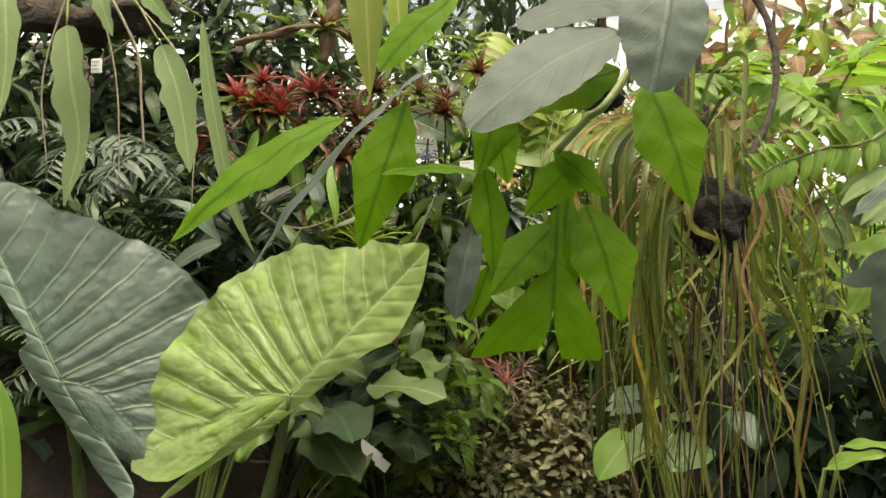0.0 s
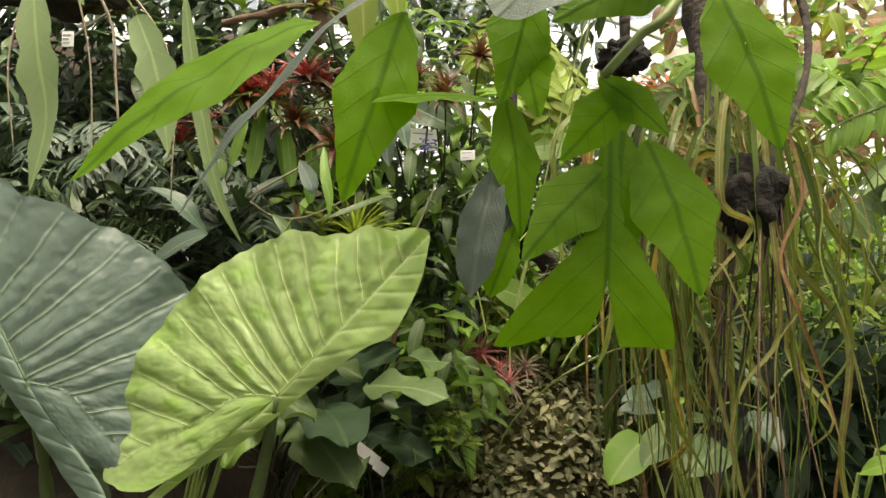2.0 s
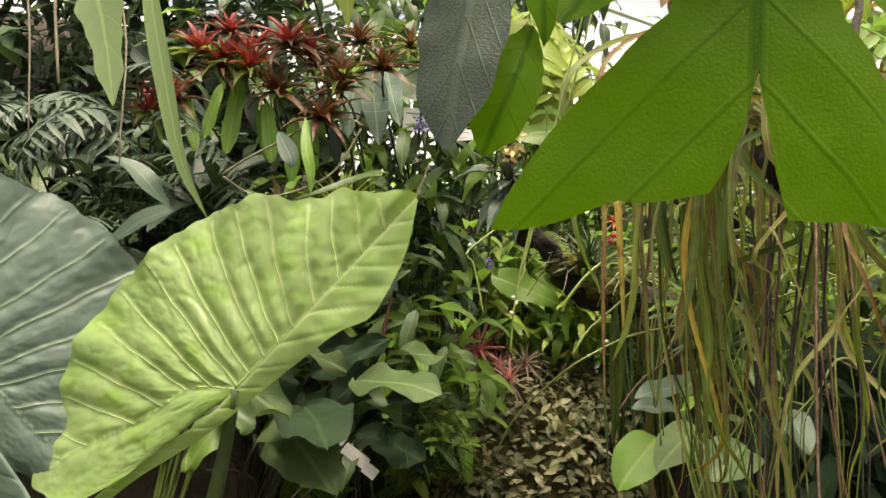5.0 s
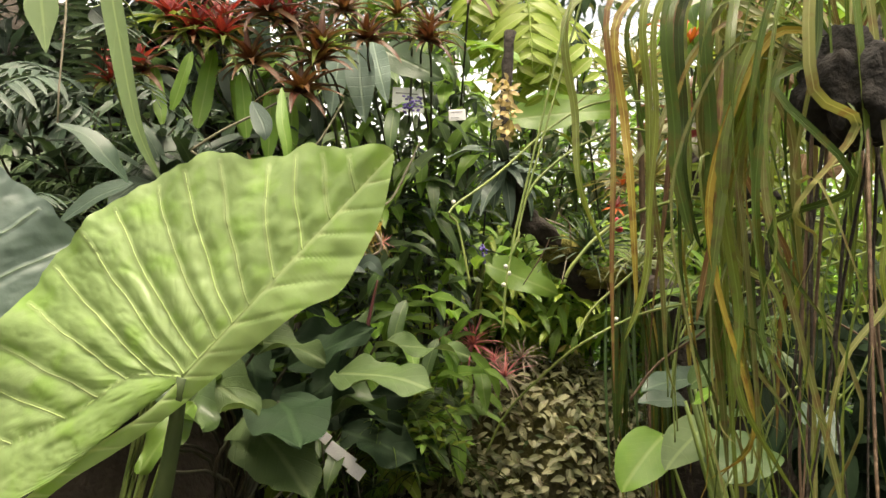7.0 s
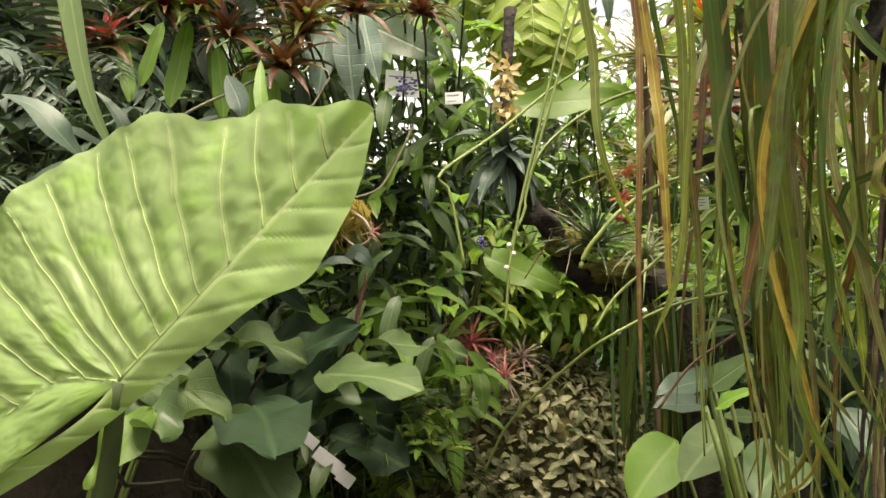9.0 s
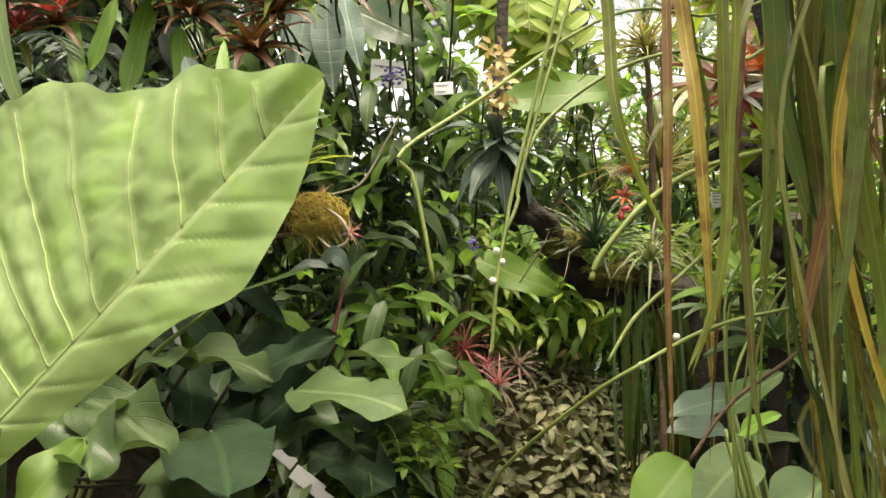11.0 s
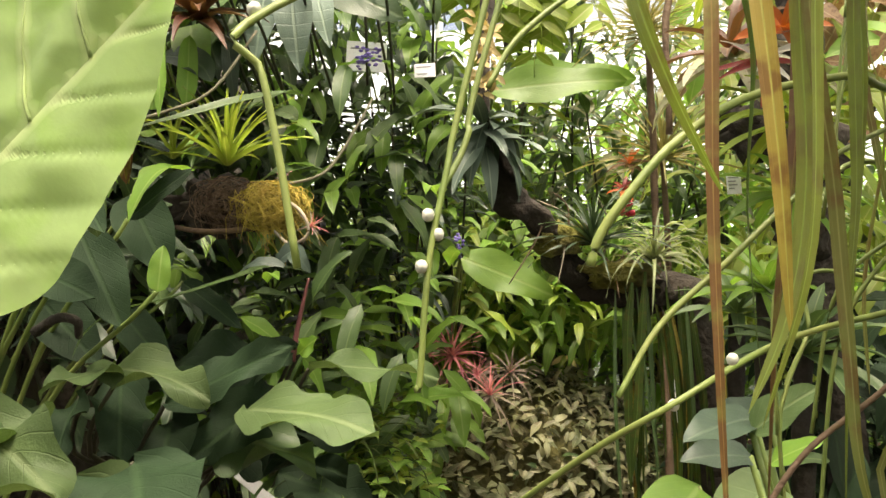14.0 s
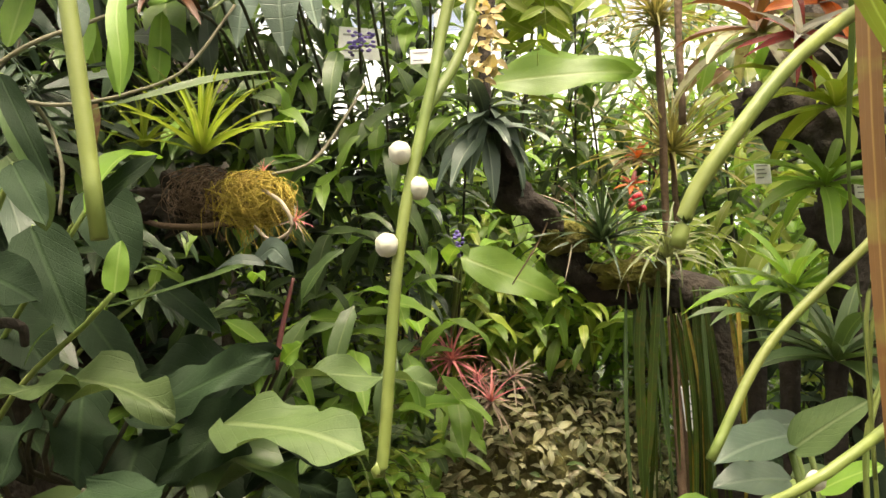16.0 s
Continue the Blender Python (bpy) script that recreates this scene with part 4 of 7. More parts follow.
    # the leaves that pass close by
    for mat, pts, w, tw in (
        (DARKSTRAP, [top, (0.313, 1.430, 1.704), (0.313, 1.430, 1.645), (0.322, 1.430, 1.595), (0.329, 1.430, 1.558)], 0.0151, 0.4),
        (STRAP, [top, (0.304, 1.500, 1.747), (0.301, 1.500, 1.648), (0.298, 1.500, 1.561), (0.284, 1.500, 1.495), (0.262, 1.500, 1.448)], 0.0099, 0.8),
        (DARKSTRAP, [top, (0.357, 1.430, 1.709), (0.355, 1.430, 1.661), (0.350, 1.430, 1.626), (0.345, 1.430, 1.599)], 0.0151, 0.3),
        (STRAP, [top, (0.372, 1.420, 1.677), (0.357, 1.420, 1.586), (0.345, 1.420, 1.520), (0.334, 1.420, 1.471)], 0.0120, 0.6),
        (RUST, [top, (0.387, 1.500, 1.605), (0.373, 1.500, 1.553), (0.362, 1.500, 1.511), (0.353, 1.500, 1.470)], 0.0123, 0.7),
        (KHAKI, [top, (0.312, 1.500, 1.553), (0.313, 1.500, 1.478), (0.314, 1.500, 1.422), (0.324, 1.500, 1.379)], 0.0074, 1.4),
        (STRAP, [top, (0.366, 1.550, 1.762), (0.358, 1.550, 1.664), (0.352, 1.550, 1.570), (0.344, 1.550, 1.515)], 0.0076, 1.0),
        (KHAKI, [top, (0.425, 1.580, 1.745), (0.415, 1.580, 1.643), (0.398, 1.580, 1.550), (0.398, 1.580, 1.461)], 0.0094, 2.0),
        (DARKSTRAP, [top, (0.336, 1.660, 1.790), (0.349, 1.660, 1.698), (0.337, 1.660, 1.576), (0.338, 1.660, 1.459)], 0.0095, 2.2),
        (RUST, [top, (0.258, 1.500, 1.753), (0.252, 1.490, 1.644), (0.247, 1.490, 1.535), (0.245, 1.490, 1.384)], 0.008, 0.8),
        (AMBER, [top, (0.272, 1.500, 1.729), (0.271, 1.480, 1.663), (0.271, 1.470, 1.567), (0.271, 1.470, 1.480)], 0.0115, 0.9),
        (STRAP, [top, (0.306, 1.480, 1.726), (0.293, 1.470, 1.637), (0.278, 1.460, 1.525), (0.251, 1.460, 1.445)], 0.009, -0.6),
        (DARKSTRAP, [top, (0.338, 1.470, 1.725), (0.327, 1.450, 1.664), (0.333, 1.450, 1.606), (0.345, 1.450, 1.556)], 0.012, 0.5),
        (STRAP, [top, (0.203, 1.470, 1.728), (0.201, 1.450, 1.647), (0.213, 1.445, 1.595), (0.236, 1.445, 1.540)], 0.011, 1.4),
        (RUST, [top, (0.383, 1.640, 1.818), (0.356, 1.620, 1.629), (0.335, 1.620, 1.502), (0.318, 1.620, 1.357)], 0.012, 1.8),
        (STRAP, [top, (0.389, 1.600, 1.782), (0.379, 1.580, 1.645), (0.360, 1.580, 1.500), (0.346, 1.580, 1.372)], 0.012, 2.0),
        (STRAP, [top, (0.554, 1.640, 2.051), (0.537, 1.620, 1.846), (0.508, 1.620, 1.627), (0.528, 1.620, 1.427)], 0.011, 1.6),
        (STRAP, [top, (0.649, 1.600, 1.994), (0.619, 1.550, 1.852), (0.591, 1.550, 1.615), (0.570, 1.550, 1.479)], 0.012, 1.2),
    ):
        p1, p2 = Vector(pts[1]), Vector(pts[2])
        rise = p1 + (p1 - p2) * 0.8
        rise.z = max(rise.z, p1.z + 0.15)
        part("leaf", ribbon(mat, [pts[0], (Vector(pts[0]) + rise) / 2 + Vector((0, 0, 0.1)), rise] + list(pts[1:]), w, 36, tw), clump)


build_curtain()


# ---- thin round stems with white berries ----
def berry_stem(label, pts, r, berries=(), mat=None):
    p = thing("mistletoe_cactus", pts[0], label, "hanging cactus")
    stem = part("stem", tube(mat or CANE, pts, r, r * 0.85, 34, 7, 0.15), p)
    for b in berries:
        part("berry", ball(WHITE, b, 0.0027, (1, 1, 1.06), 1, 0.1, 3), stem)


def build_stems():
    berry_stem("thin pale green hanging cactus stem with bent tip",
               [(0.75, 1.75, 2.05), (0.427, 1.700, 1.841), (0.264, 1.600, 1.788), (0.185, 1.540, 1.735), (0.099, 1.430, 1.642), (0.045, 1.395, 1.595),
                (0.052, 1.395, 1.579), (0.059, 1.395, 1.547), (0.066, 1.395, 1.508)], 0.0017, [(0.048, 1.400, 1.604)])
    berry_stem("thin green hanging cactus stem with white berries",
               [(0.35, 1.5, 2.4), (0.22, 1.47, 1.95), (0.133, 1.460, 1.616), (0.119, 1.455, 1.555), (0.111, 1.450, 1.515), (0.107, 1.450, 1.467), (0.105, 1.450, 1.465)], 0.0016,
               [(0.111, 1.450, 1.536), (0.115, 1.452, 1.528), (0.108, 1.448, 1.514)])
    berry_stem("thin green hanging cactus stem", [(0.34, 1.55, 2.4), (0.25, 1.52, 2.0), (0.142, 1.480, 1.631), (0.129, 1.470, 1.575), (0.116, 1.460, 1.547)], 0.0016)
    berry_stem("thin green cactus stem arching down through the strap leaves",
               [(0.8, 1.7, 1.62), (0.431, 1.580, 1.508), (0.366, 1.550, 1.498), (0.290, 1.520, 1.482), (0.222, 1.490, 1.453), (0.184, 1.530, 1.422), (0.129, 1.640, 1.352), (0.101, 1.700, 1.286)], 0.0018,
               [(0.248, 1.480, 1.474), (0.224, 1.492, 1.453)])
    berry_stem("thin yellow-green cactus stem with drooping tip",
               [(0.85, 1.8, 1.98), (0.506, 1.680, 1.690), (0.370, 1.580, 1.644), (0.282, 1.520, 1.611), (0.231, 1.490, 1.578), (0.204, 1.480, 1.550), (0.190, 1.480, 1.531), (0.185, 1.480, 1.517)], 0.0026)
    berry_stem("thin green cactus stem", [(0.7, 1.8, 2.1), (0.437, 1.700, 1.795), (0.302, 1.620, 1.753), (0.227, 1.600, 1.720), (0.170, 1.580, 1.672), (0.147, 1.570, 1.634)], 0.0022)
    berry_stem("thin green cactus stem", [(0.8, 1.75, 1.78), (0.420, 1.620, 1.624), (0.331, 1.560, 1.572), (0.273, 1.540, 1.526), (0.231, 1.530, 1.491), (0.205, 1.520, 1.455)], 0.0019)
    berry_stem("thin brown cactus stem", [(0.85, 1.85, 1.4), (0.482, 1.660, 1.540), (0.402, 1.600, 1.467), (0.327, 1.580, 1.419), (0.284, 1.570, 1.371)], 0.002, (), BROWN)

    # branching stems woven through the strap leaves
    rr = random.Random(29)
    for k in range(9):
        a = Vector((rr.uniform(0.5, 0.78), rr.uniform(1.62, 1.9), rr.uniform(1.35, 2.0)))
        b = a + Vector((-rr.uniform(0.06, 0.14), -0.03, rr.uniform(-0.02, 0.05)))
        fork = b + Vector((-rr.uniform(0.04, 0.1), -0.02, -rr.uniform(0.02, 0.09)))
        ends = []
        for g in range(2):
            e = fork + Vector((rr.uniform(-0.16, -0.02), rr.uniform(-0.05, 0.03), -rr.uniform(0.12, 0.3)))
            e.x = max(e.x, 0.15 + 0.5 * (e.y - 1.276))
            ends.append(e)
        fork.x = max(fork.x, 0.17 + 0.52 * (fork.y - 1.276))
        p = thing("mistletoe_cactus", a, "forked thin green cactus stem among strap leaves", "hanging cactus", "forked cactus stems")
        part("stem", tube(CANE, [a, b, fork], 0.0022, 0.002, 14, 6, 0.15), p)
        for e in ends:
            part("branch", tube(CANE, [fork, fork.lerp(e, 0.5) + Vector((-0.015, 0, 0.025)), e], 0.0017, 0.0013, 14, 6, 0.15), p)


build_stems()


# ---- pale hanging leaves by the upper bank ----
def build_pale():
    log = thing("mossy_log", (-1.066, 1.900, 2.339), "mossy brown log carrying epiphytes", "log")
    part("log", tube(BARK, [(-2.0, 2.1, 2.25), (-1.35, 2.0, 2.4), (-0.95, 1.95, 2.36), (-0.72, 1.95, 2.4)], 0.06, 0.04, 30, 12, 1.2), log)
    for k in range(5):
        part("moss", ball(MOSS, (-1.75 + 0.22 * k, 1.97, 2.36 + 0.03 * (k % 2)), 0.05, (1.5, 0.8, 0.6), 50 + k, 0.9, 3), log)
    at = Vector((-0.871, 1.750, 2.459))
    p = thing("epiphyte", at, "pale green strap-leaved epiphyte hanging from a log", "epiphyte")
    part("crown", ball(MOSS, at, 0.05, (1.2, 1, 0.8), 4, 0.5, 3), p)
    return p, at


def build_pale_leaves():
    p, at = build_pale()

    def hang(a, b, c, d, w, tw, s):
        part("leaf", ribbon(PALE, [a, b, c, d], w, 40, tw, (0, -1, 0), "wavy", 0.25), p)
        part("stalk", tube(CANE, [at, s, a], 0.003, 0.0025, 10, 5), p)

    hang((-0.856, 1.660, 2.226), (-0.828, 1.640, 2.092), (-0.802, 1.640, 1.950), (-0.826, 1.640, 1.803), 0.082, 0.35, (-0.875, 1.700, 2.362))
    hang((-0.639, 1.660, 2.179), (-0.597, 1.650, 2.082), (-0.575, 1.650, 1.991), (-0.558, 1.650, 1.881), 0.072, -0.3, (-0.741, 1.700, 2.334))
    hang((-0.988, 1.620, 2.348), (-0.961, 1.600, 2.232), (-0.952, 1.600, 2.103), (-0.961, 1.600, 1.974), 0.075, 0.3, (-0.968, 1.700, 2.460))
    hang((-0.803, 1.660, 2.341), (-0.778, 1.650, 2.282), (-0.763, 1.650, 2.242), (-0.745, 1.650, 2.195), 0.04, 0.2, (-0.832, 1.700, 2.418))
    hang((-0.698, 1.640, 2.358), (-0.667, 1.640, 2.291), (-0.635, 1.640, 2.250), (-0.604, 1.640, 2.213), 0.04, 0.2, (-0.778, 1.700, 2.418))
    # narrow leaf that trails in front of the bank
    part("leaf", ribbon(PALE, [(-0.661, 2.000, 2.397), (-0.637, 2.000, 2.226), (-0.599, 2.000, 2.045), (-0.556, 2.000, 1.868), (-0.495, 2.000, 1.742)], 0.046, 22, 0.4, (0, -1, 0), "lance", 0.3), p)
    part("stalk", tube(CANE, [at, (-0.661, 2.000, 2.397)], 0.003, 0.003, 8, 5), p)
    for k in range(3):
        x = -0.95 + 0.17 * k
        part("root", tube(PALEROOT, [at, (x, 1.75, 2.15), (x + 0.03, 1.74, 1.9 - 0.05 * (k % 3))], 0.003, 0.0015, 12, 4), p)
    part("root", tube(PALEROOT, [at, (-0.750, 1.700, 2.264), (-0.706, 1.700, 2.168), (-0.694, 1.700, 2.060), (-0.681, 1.700, 1.940)], 0.004, 0.0025, 14, 5), p)
    # grey leaf rising from the bank
    q = thing("grey_fern", (-0.609, 2.100, 1.782), "grey-green paddle leaves rising from the bank", "fern")
    part("leaf", ribbon(BLUE, [(-0.629, 2.150, 1.789), (-0.656, 2.100, 1.832), (-0.705, 2.100, 1.881), (-0.768, 2.100, 1.907)], 0.06, 14, 0.2, (0.2, -0.7, 0.7), "oval", 0.2), q)
    part("leaf", ribbon(BLUE, [(-0.641, 2.200, 1.800), (-0.708, 2.200, 1.775), (-0.756, 2.200, 1.743), (-0.803, 2.200, 1.706)], 0.07, 14, 0.2, (0.2, -0.7, 0.7), "oval", 0.2), q)
    plate("plant_label", "small white plant label on the log", (-0.825, 1.750, 2.164), (1, 0, 0.02), (0.03, 0, -1), (0, -1, 0.05), 0.026, 0.036, 3, (-0.8, 1.9, 2.3))


build_pale_leaves()


# ---- near leaves by the path's edge ----
def build_near_fern():
    root = Vector((0.75, 1.05, 1.95))
    p = thing("button_fern", root, "bright green fern frond with rounded leaflets", "fern")
    line = smooth_path([root, (0.513, 0.860, 1.749), (0.437, 0.840, 1.724), (0.379, 0.840, 1.704), (0.346, 0.840, 1.685)], 40)
    part("rachis", tube(STEM, line[::5], 0.003, 0.001, 20, 5), p)
    for i in range(13):
        k = 8 + i * 31 // 13
        d = (line[min(40, k + 1)] - line[k - 1]).normalized()
        for s in (-1, 1):
            along = Vector((0.15 * s, -0.25, -s * 0.9)) + d * 0.5
            part("leaflet", blade(BRIGHT, "oval", 0.42, 0.5, 0.3, 0.02, 6, 2, 0.0, i % 3), p, aim(line[k], along, (0, -1, 0.5), 0.036 * (1 - 0.45 * i / 13) + 0.006))
    q = thing("lobed_leaf", (0.62, 0.85, 1.75), "grey-green lobed leaf hanging at the path's edge", "climber")
    part("leaf", lobe_leaf(SAGE, FORK, seed=21), q, aim((0.485, 0.800, 1.585), (-0.2, 0, -1), (-0.5, -1, 0.3), 0.11, 0.9))
    part("leaf", lobe_leaf(BRIGHT, FORK, seed=22), q, aim((0.564, 0.950, 1.622), (-0.6, 0, -0.8), (-0.2, -1, 0.4), 0.10, 0.8))
    part("leaf", lobe_leaf(SAGE, LONG, seed=23), q, aim((0.474, 0.780, 1.672), (-0.75, 0, -0.5), (-0.2, -1, 0.9), 0.06, 0.6))
    part("stem", tube(STEM, [(0.9, 1.0, 2.3), (0.7, 0.9, 1.95), (0.485, 0.800, 1.585)], 0.005, 0.003, 12, 6), q)
    fern("sword_fern", "bright green lobed fern fronds above the bank", (0.9, 2.3, 2.3), 0.55, 7, BRIGHT, 31, 1.1, 12, 0.26, 0.3, (-0.2, 0.5), math.pi * 1.2, 1.0)
    fern("sword_fern", "bright green fern with broad leaflets in the light", (1.438, 2.700, 2.410), 0.5, 8, BRIGHT, 32, 1.0, 7, 0.36, 0.42, (-0.5, 0.5), math.pi, 1.7)
    fern("sword_fern", "light green fern with broad leaflets in the light", (1.524, 2.600, 2.112), 0.45, 6, PALE, 33, 1.0, 7, 0.36, 0.42, (-0.6, 0.3), math.pi, 1.7)


build_near_fern()


# ---- the planted bank on one side ----
def build_bank():
    rr = random.Random(11)
    # earth and rock core of the bank
    n = 26
    rows = []
    for i in range(n + 1):
        r = []
        for j in range(n + 1):
            x, y = -4.9 + 4.2 * i / n, 1.9 + 5.5 * j / n
            rise = min(1.0, max(0.0, (y - 2.3) / 2.2))
            h = (0.9 * min(1.0, (y - 1.9) * 2) + 2.5 * rise * rise * (3 - 2 * rise)) * min(1.0, max(0.0, (-0.45 - x) * 1.8))
            h += 0.22 * noise.noise(Vector((x * 2, y * 2, 3)))
            r.append((x, y, max(-0.2, h - 0.15)))
        rows.append(r)
    single("planted_bank", from_grid("planted_bank", rows, SOIL), "dark earth bank covered with plants", "bank", kind="structure")

    # dark feathery ferns
    for k in range(9):
        at = (rr.uniform(-1.75, -0.75), rr.uniform(2.5, 3.0), rr.uniform(1.45, 2.3))
        fern("fern", "dark green fern fronds on the bank", at, rr.uniform(0.4, 0.55), 9, rr.choice((DARK, MID, BLUE)), 50 + k, 1.3, 13, 0.24, 0.17, (-0.3, 0.8), math.pi, 1.5, "ferns on the bank")
    # paddle-leaved undergrowth
    for k in range(16):
        x = rr.uniform(-1.8, -0.75)
        at = (x, rr.uniform(2.75, 3.3), rr.uniform(1.2, 2.0))
        rosette("birds_nest_fern", "rosette of glossy strap leaves on the bank", at, rr.uniform(0.3, 0.45), 12, rr.choice((DARK, MID, BLUE, MID)), "strap", 0.16, 0.9, 0.0, (0.1, 1.3), 70 + k, (rr.uniform(-0.3, 0.3), -0.5, 1), None, "rosettes on the bank", "fern", 0.2)
    for k in range(10):
        b = Vector((rr.uniform(-1.8, -0.7), rr.uniform(3.0, 3.4), rr.uniform(1.2, 1.6)))
        tips = [b + Vector((rr.uniform(-0.4, 0.4), rr.uniform(-0.5, 0.0), rr.uniform(0.15, 0.9))) for _ in range(5)]
        shoot_plant("shrub", "leafy dark green shrub on the bank", b, tips, rr.choice((DARK, MID, BLUE, DARK)), 0.19, 0.28, "lance", 9, 0.9, 0.005, None, 90 + k, "shrub", "shrubs on the bank")


build_bank()


def build_red_bromeliads():
    rr = random.Random(17)
    # stems that carry the red rosettes
    spots = ((-0.673, 2.600, 2.374), (-0.432, 2.650, 2.418), (-0.515, 2.600, 2.276), (-0.855, 2.500, 2.177), (-0.804, 2.550, 2.233), (-0.376, 2.600, 2.189), (-0.122, 2.750, 2.478), (-0.026, 2.750, 2.401),
             (-0.613, 2.700, 2.427), (-0.747, 2.600, 2.400), (-0.672, 2.620, 2.471), (-0.480, 2.620, 2.429), (-0.604, 2.600, 2.346), (-0.401, 2.700, 2.400), (-0.693, 2.600, 2.346), (-0.030, 2.800, 2.444), (0.099, 2.800, 2.578), (-0.273, 2.700, 2.473), (-0.434, 2.500, 2.624), (-0.327, 2.620, 2.290), (-0.203, 2.700, 2.383), (-0.331, 2.650, 2.344))
    for i, s in enumerate(spots):
        s = Vector(s) + Vector((0.03, 0, -0.05))
        hot = i in (0, 1, 3, 4, 8, 9, 10, 11, 12, 14)
        p = rosette("red_bromeliad", "red-leaved bromeliad with dark older leaves" if hot else "maroon bromeliad with green lower leaves", s, rr.uniform(0.11, 0.16), 22,
                    MAROON if i % 3 else STRAP, "spear", 0.3, 0.9, 0.15, (-0.1, 1.35), 200 + i, (rr.uniform(-0.3, 0.3), -0.6, 1), RED if hot else MAROON, "red bromeliads")
        part("stem", tube(DARKSTEM, [s, s + Vector((rr.uniform(-0.05, 0.05), 0.25, 0.0)), s + Vector((0.0, 0.9, -0.1))], 0.003, 0.005, 10, 5), p)
    # brown branch among them
    b = thing("branch", (-0.712, 2.500, 2.527), "broken brown branch lying in the bank", "branch")
    part("limb", tube(BROWN, [(-0.712, 2.500, 2.527), (-0.588, 2.500, 2.559), (-0.437, 2.520, 2.596), (-0.289, 2.600, 2.584)], 0.01, 0.018, 26, 8, 1.2), b)
    part("limb", tube(BROWN, [(-0.402, 2.500, 2.462), (-0.385, 2.500, 2.583), (-0.359, 2.500, 2.767), (-0.343, 2.500, 2.996)], 0.014, 0.028, 24, 8, 1.4), b)


build_red_bromeliads()


def build_bank_leaves():
    """Single larger leaves that stand out of the bank."""
    root = Vector((-0.240, 3.050, 2.574))
    p = thing("drooping_anthurium", root, "dark grey-green anthurium with long drooping leaves", "anthurium")
    for a, b, w in (((-0.281, 2.950, 2.421), (-0.316, 2.930, 2.181), 0.34), ((-0.229, 2.950, 2.450), (-0.204, 2.920, 2.159), 0.34), ((-0.186, 3.000, 2.475), (-0.133, 2.950, 2.235), 0.3), ((-0.330, 3.000, 2.430), (-0.346, 3.000, 2.251), 0.3)):
        a, b = Vector(a), Vector(b)
        part("leaf", blade(SLATE, "lance", w, 0.15, 0.2, 0.02, 12, 4, 0.0, 1), p, aim(a, b - a, (0, -1, 0.4), (b - a).length))
        part("stalk", tube(STEM, [root, (root + a) / 2 + Vector((0, 0, 0.05)), a], 0.004, 0.003, 8, 5), p)
    a, b = Vector((-0.166, 3.050, 2.450)), Vector((0.052, 3.000, 2.347))
    part("leaf", blade(DARK, "oval", 0.5, 0.3, 0.15, 0.02, 12, 4, 0.0, 2), p, aim(a, b - a, (0, -1, 0.15), (b - a).length))
    # leaves about the moss bundle
    p = thing("bank_strap_fern", (-0.380, 2.450, 2.108), "bright green strap leaves hanging from the bank", "fern")
    part("leaf", ribbon(BRIGHT, [(-0.371, 2.450, 2.108), (-0.357, 2.400, 2.008), (-0.340, 2.380, 1.932), (-0.339, 2.380, 1.870)], 0.032, 20, 0.3, (0.2, -1, 0.2), "lance", 0.35), p)
    part("leaf", ribbon(BRIGHT, [(-0.319, 2.500, 1.807), (-0.342, 2.420, 1.792), (-0.361, 2.380, 1.746), (-0.374, 2.360, 1.690)], 0.05, 20, 0.6, (0.0, -0.8, 0.6), "wavy", 0.3), p)
    part("leaf", ribbon(MID, [(-0.161, 2.600, 1.993), (-0.237, 2.500, 1.939), (-0.320, 2.450, 1.895), (-0.402, 2.420, 1.863)], 0.03, 20, 0.3, (0, -0.8, 0.6), "lance", 0.3), p)
    part("leaf", ribbon(MID, [(-0.490, 2.300, 1.870), (-0.445, 2.280, 1.823), (-0.422, 2.280, 1.768), (-0.389, 2.300, 1.696)], 0.035, 20, 0.4, (0.2, -1, 0.2), "lance", 0.3), p)
    part("leaf", ribbon(WAVY, [(-0.455, 2.300, 1.762), (-0.419, 2.280, 1.730), (-0.398, 2.280, 1.695), (-0.396, 2.300, 1.657)], 0.06, 16, 0.2, (0.1, -1, 0.3), "oval", 0.25), p)
    part("leaf", ribbon(SAGE, [(-0.435, 2.400, 2.053), (-0.397, 2.350, 1.988), (-0.383, 2.330, 1.954), (-0.383, 2.330, 1.932)], 0.05, 14, 0.2, (0, -1, 0.2), "lance", 0.25), p)
    part("leaf", ribbon(BRIGHT, [(-0.425, 2.800, 2.218), (-0.406, 2.750, 2.164), (-0.382, 2.720, 2.109), (-0.359, 2.720, 2.080)], 0.09, 14, 0.3, (0, -1, 0.3), "oval", 0.25), p)
    part("leaf", ribbon(DARK, [(-0.477, 2.750, 2.127), (-0.413, 2.700, 2.103), (-0.362, 2.680, 2.075), (-0.339, 2.680, 2.041)], 0.07, 14, 0.3, (0, -0.8, 0.6), "oval", 0.25), p)
    part("leaf", ribbon(WAVY, [(-0.236, 2.750, 1.994), (-0.197, 2.700, 1.982), (-0.171, 2.680, 1.968), (-0.160, 2.680, 1.957)], 0.04, 14, 0.3, (0, -0.8, 0.6), "lance", 0.25), p)
    # upright straps
    p = thing("upright_strap_fern", (-0.438, 2.620, 1.970), "upright bright green strap leaves", "fern")
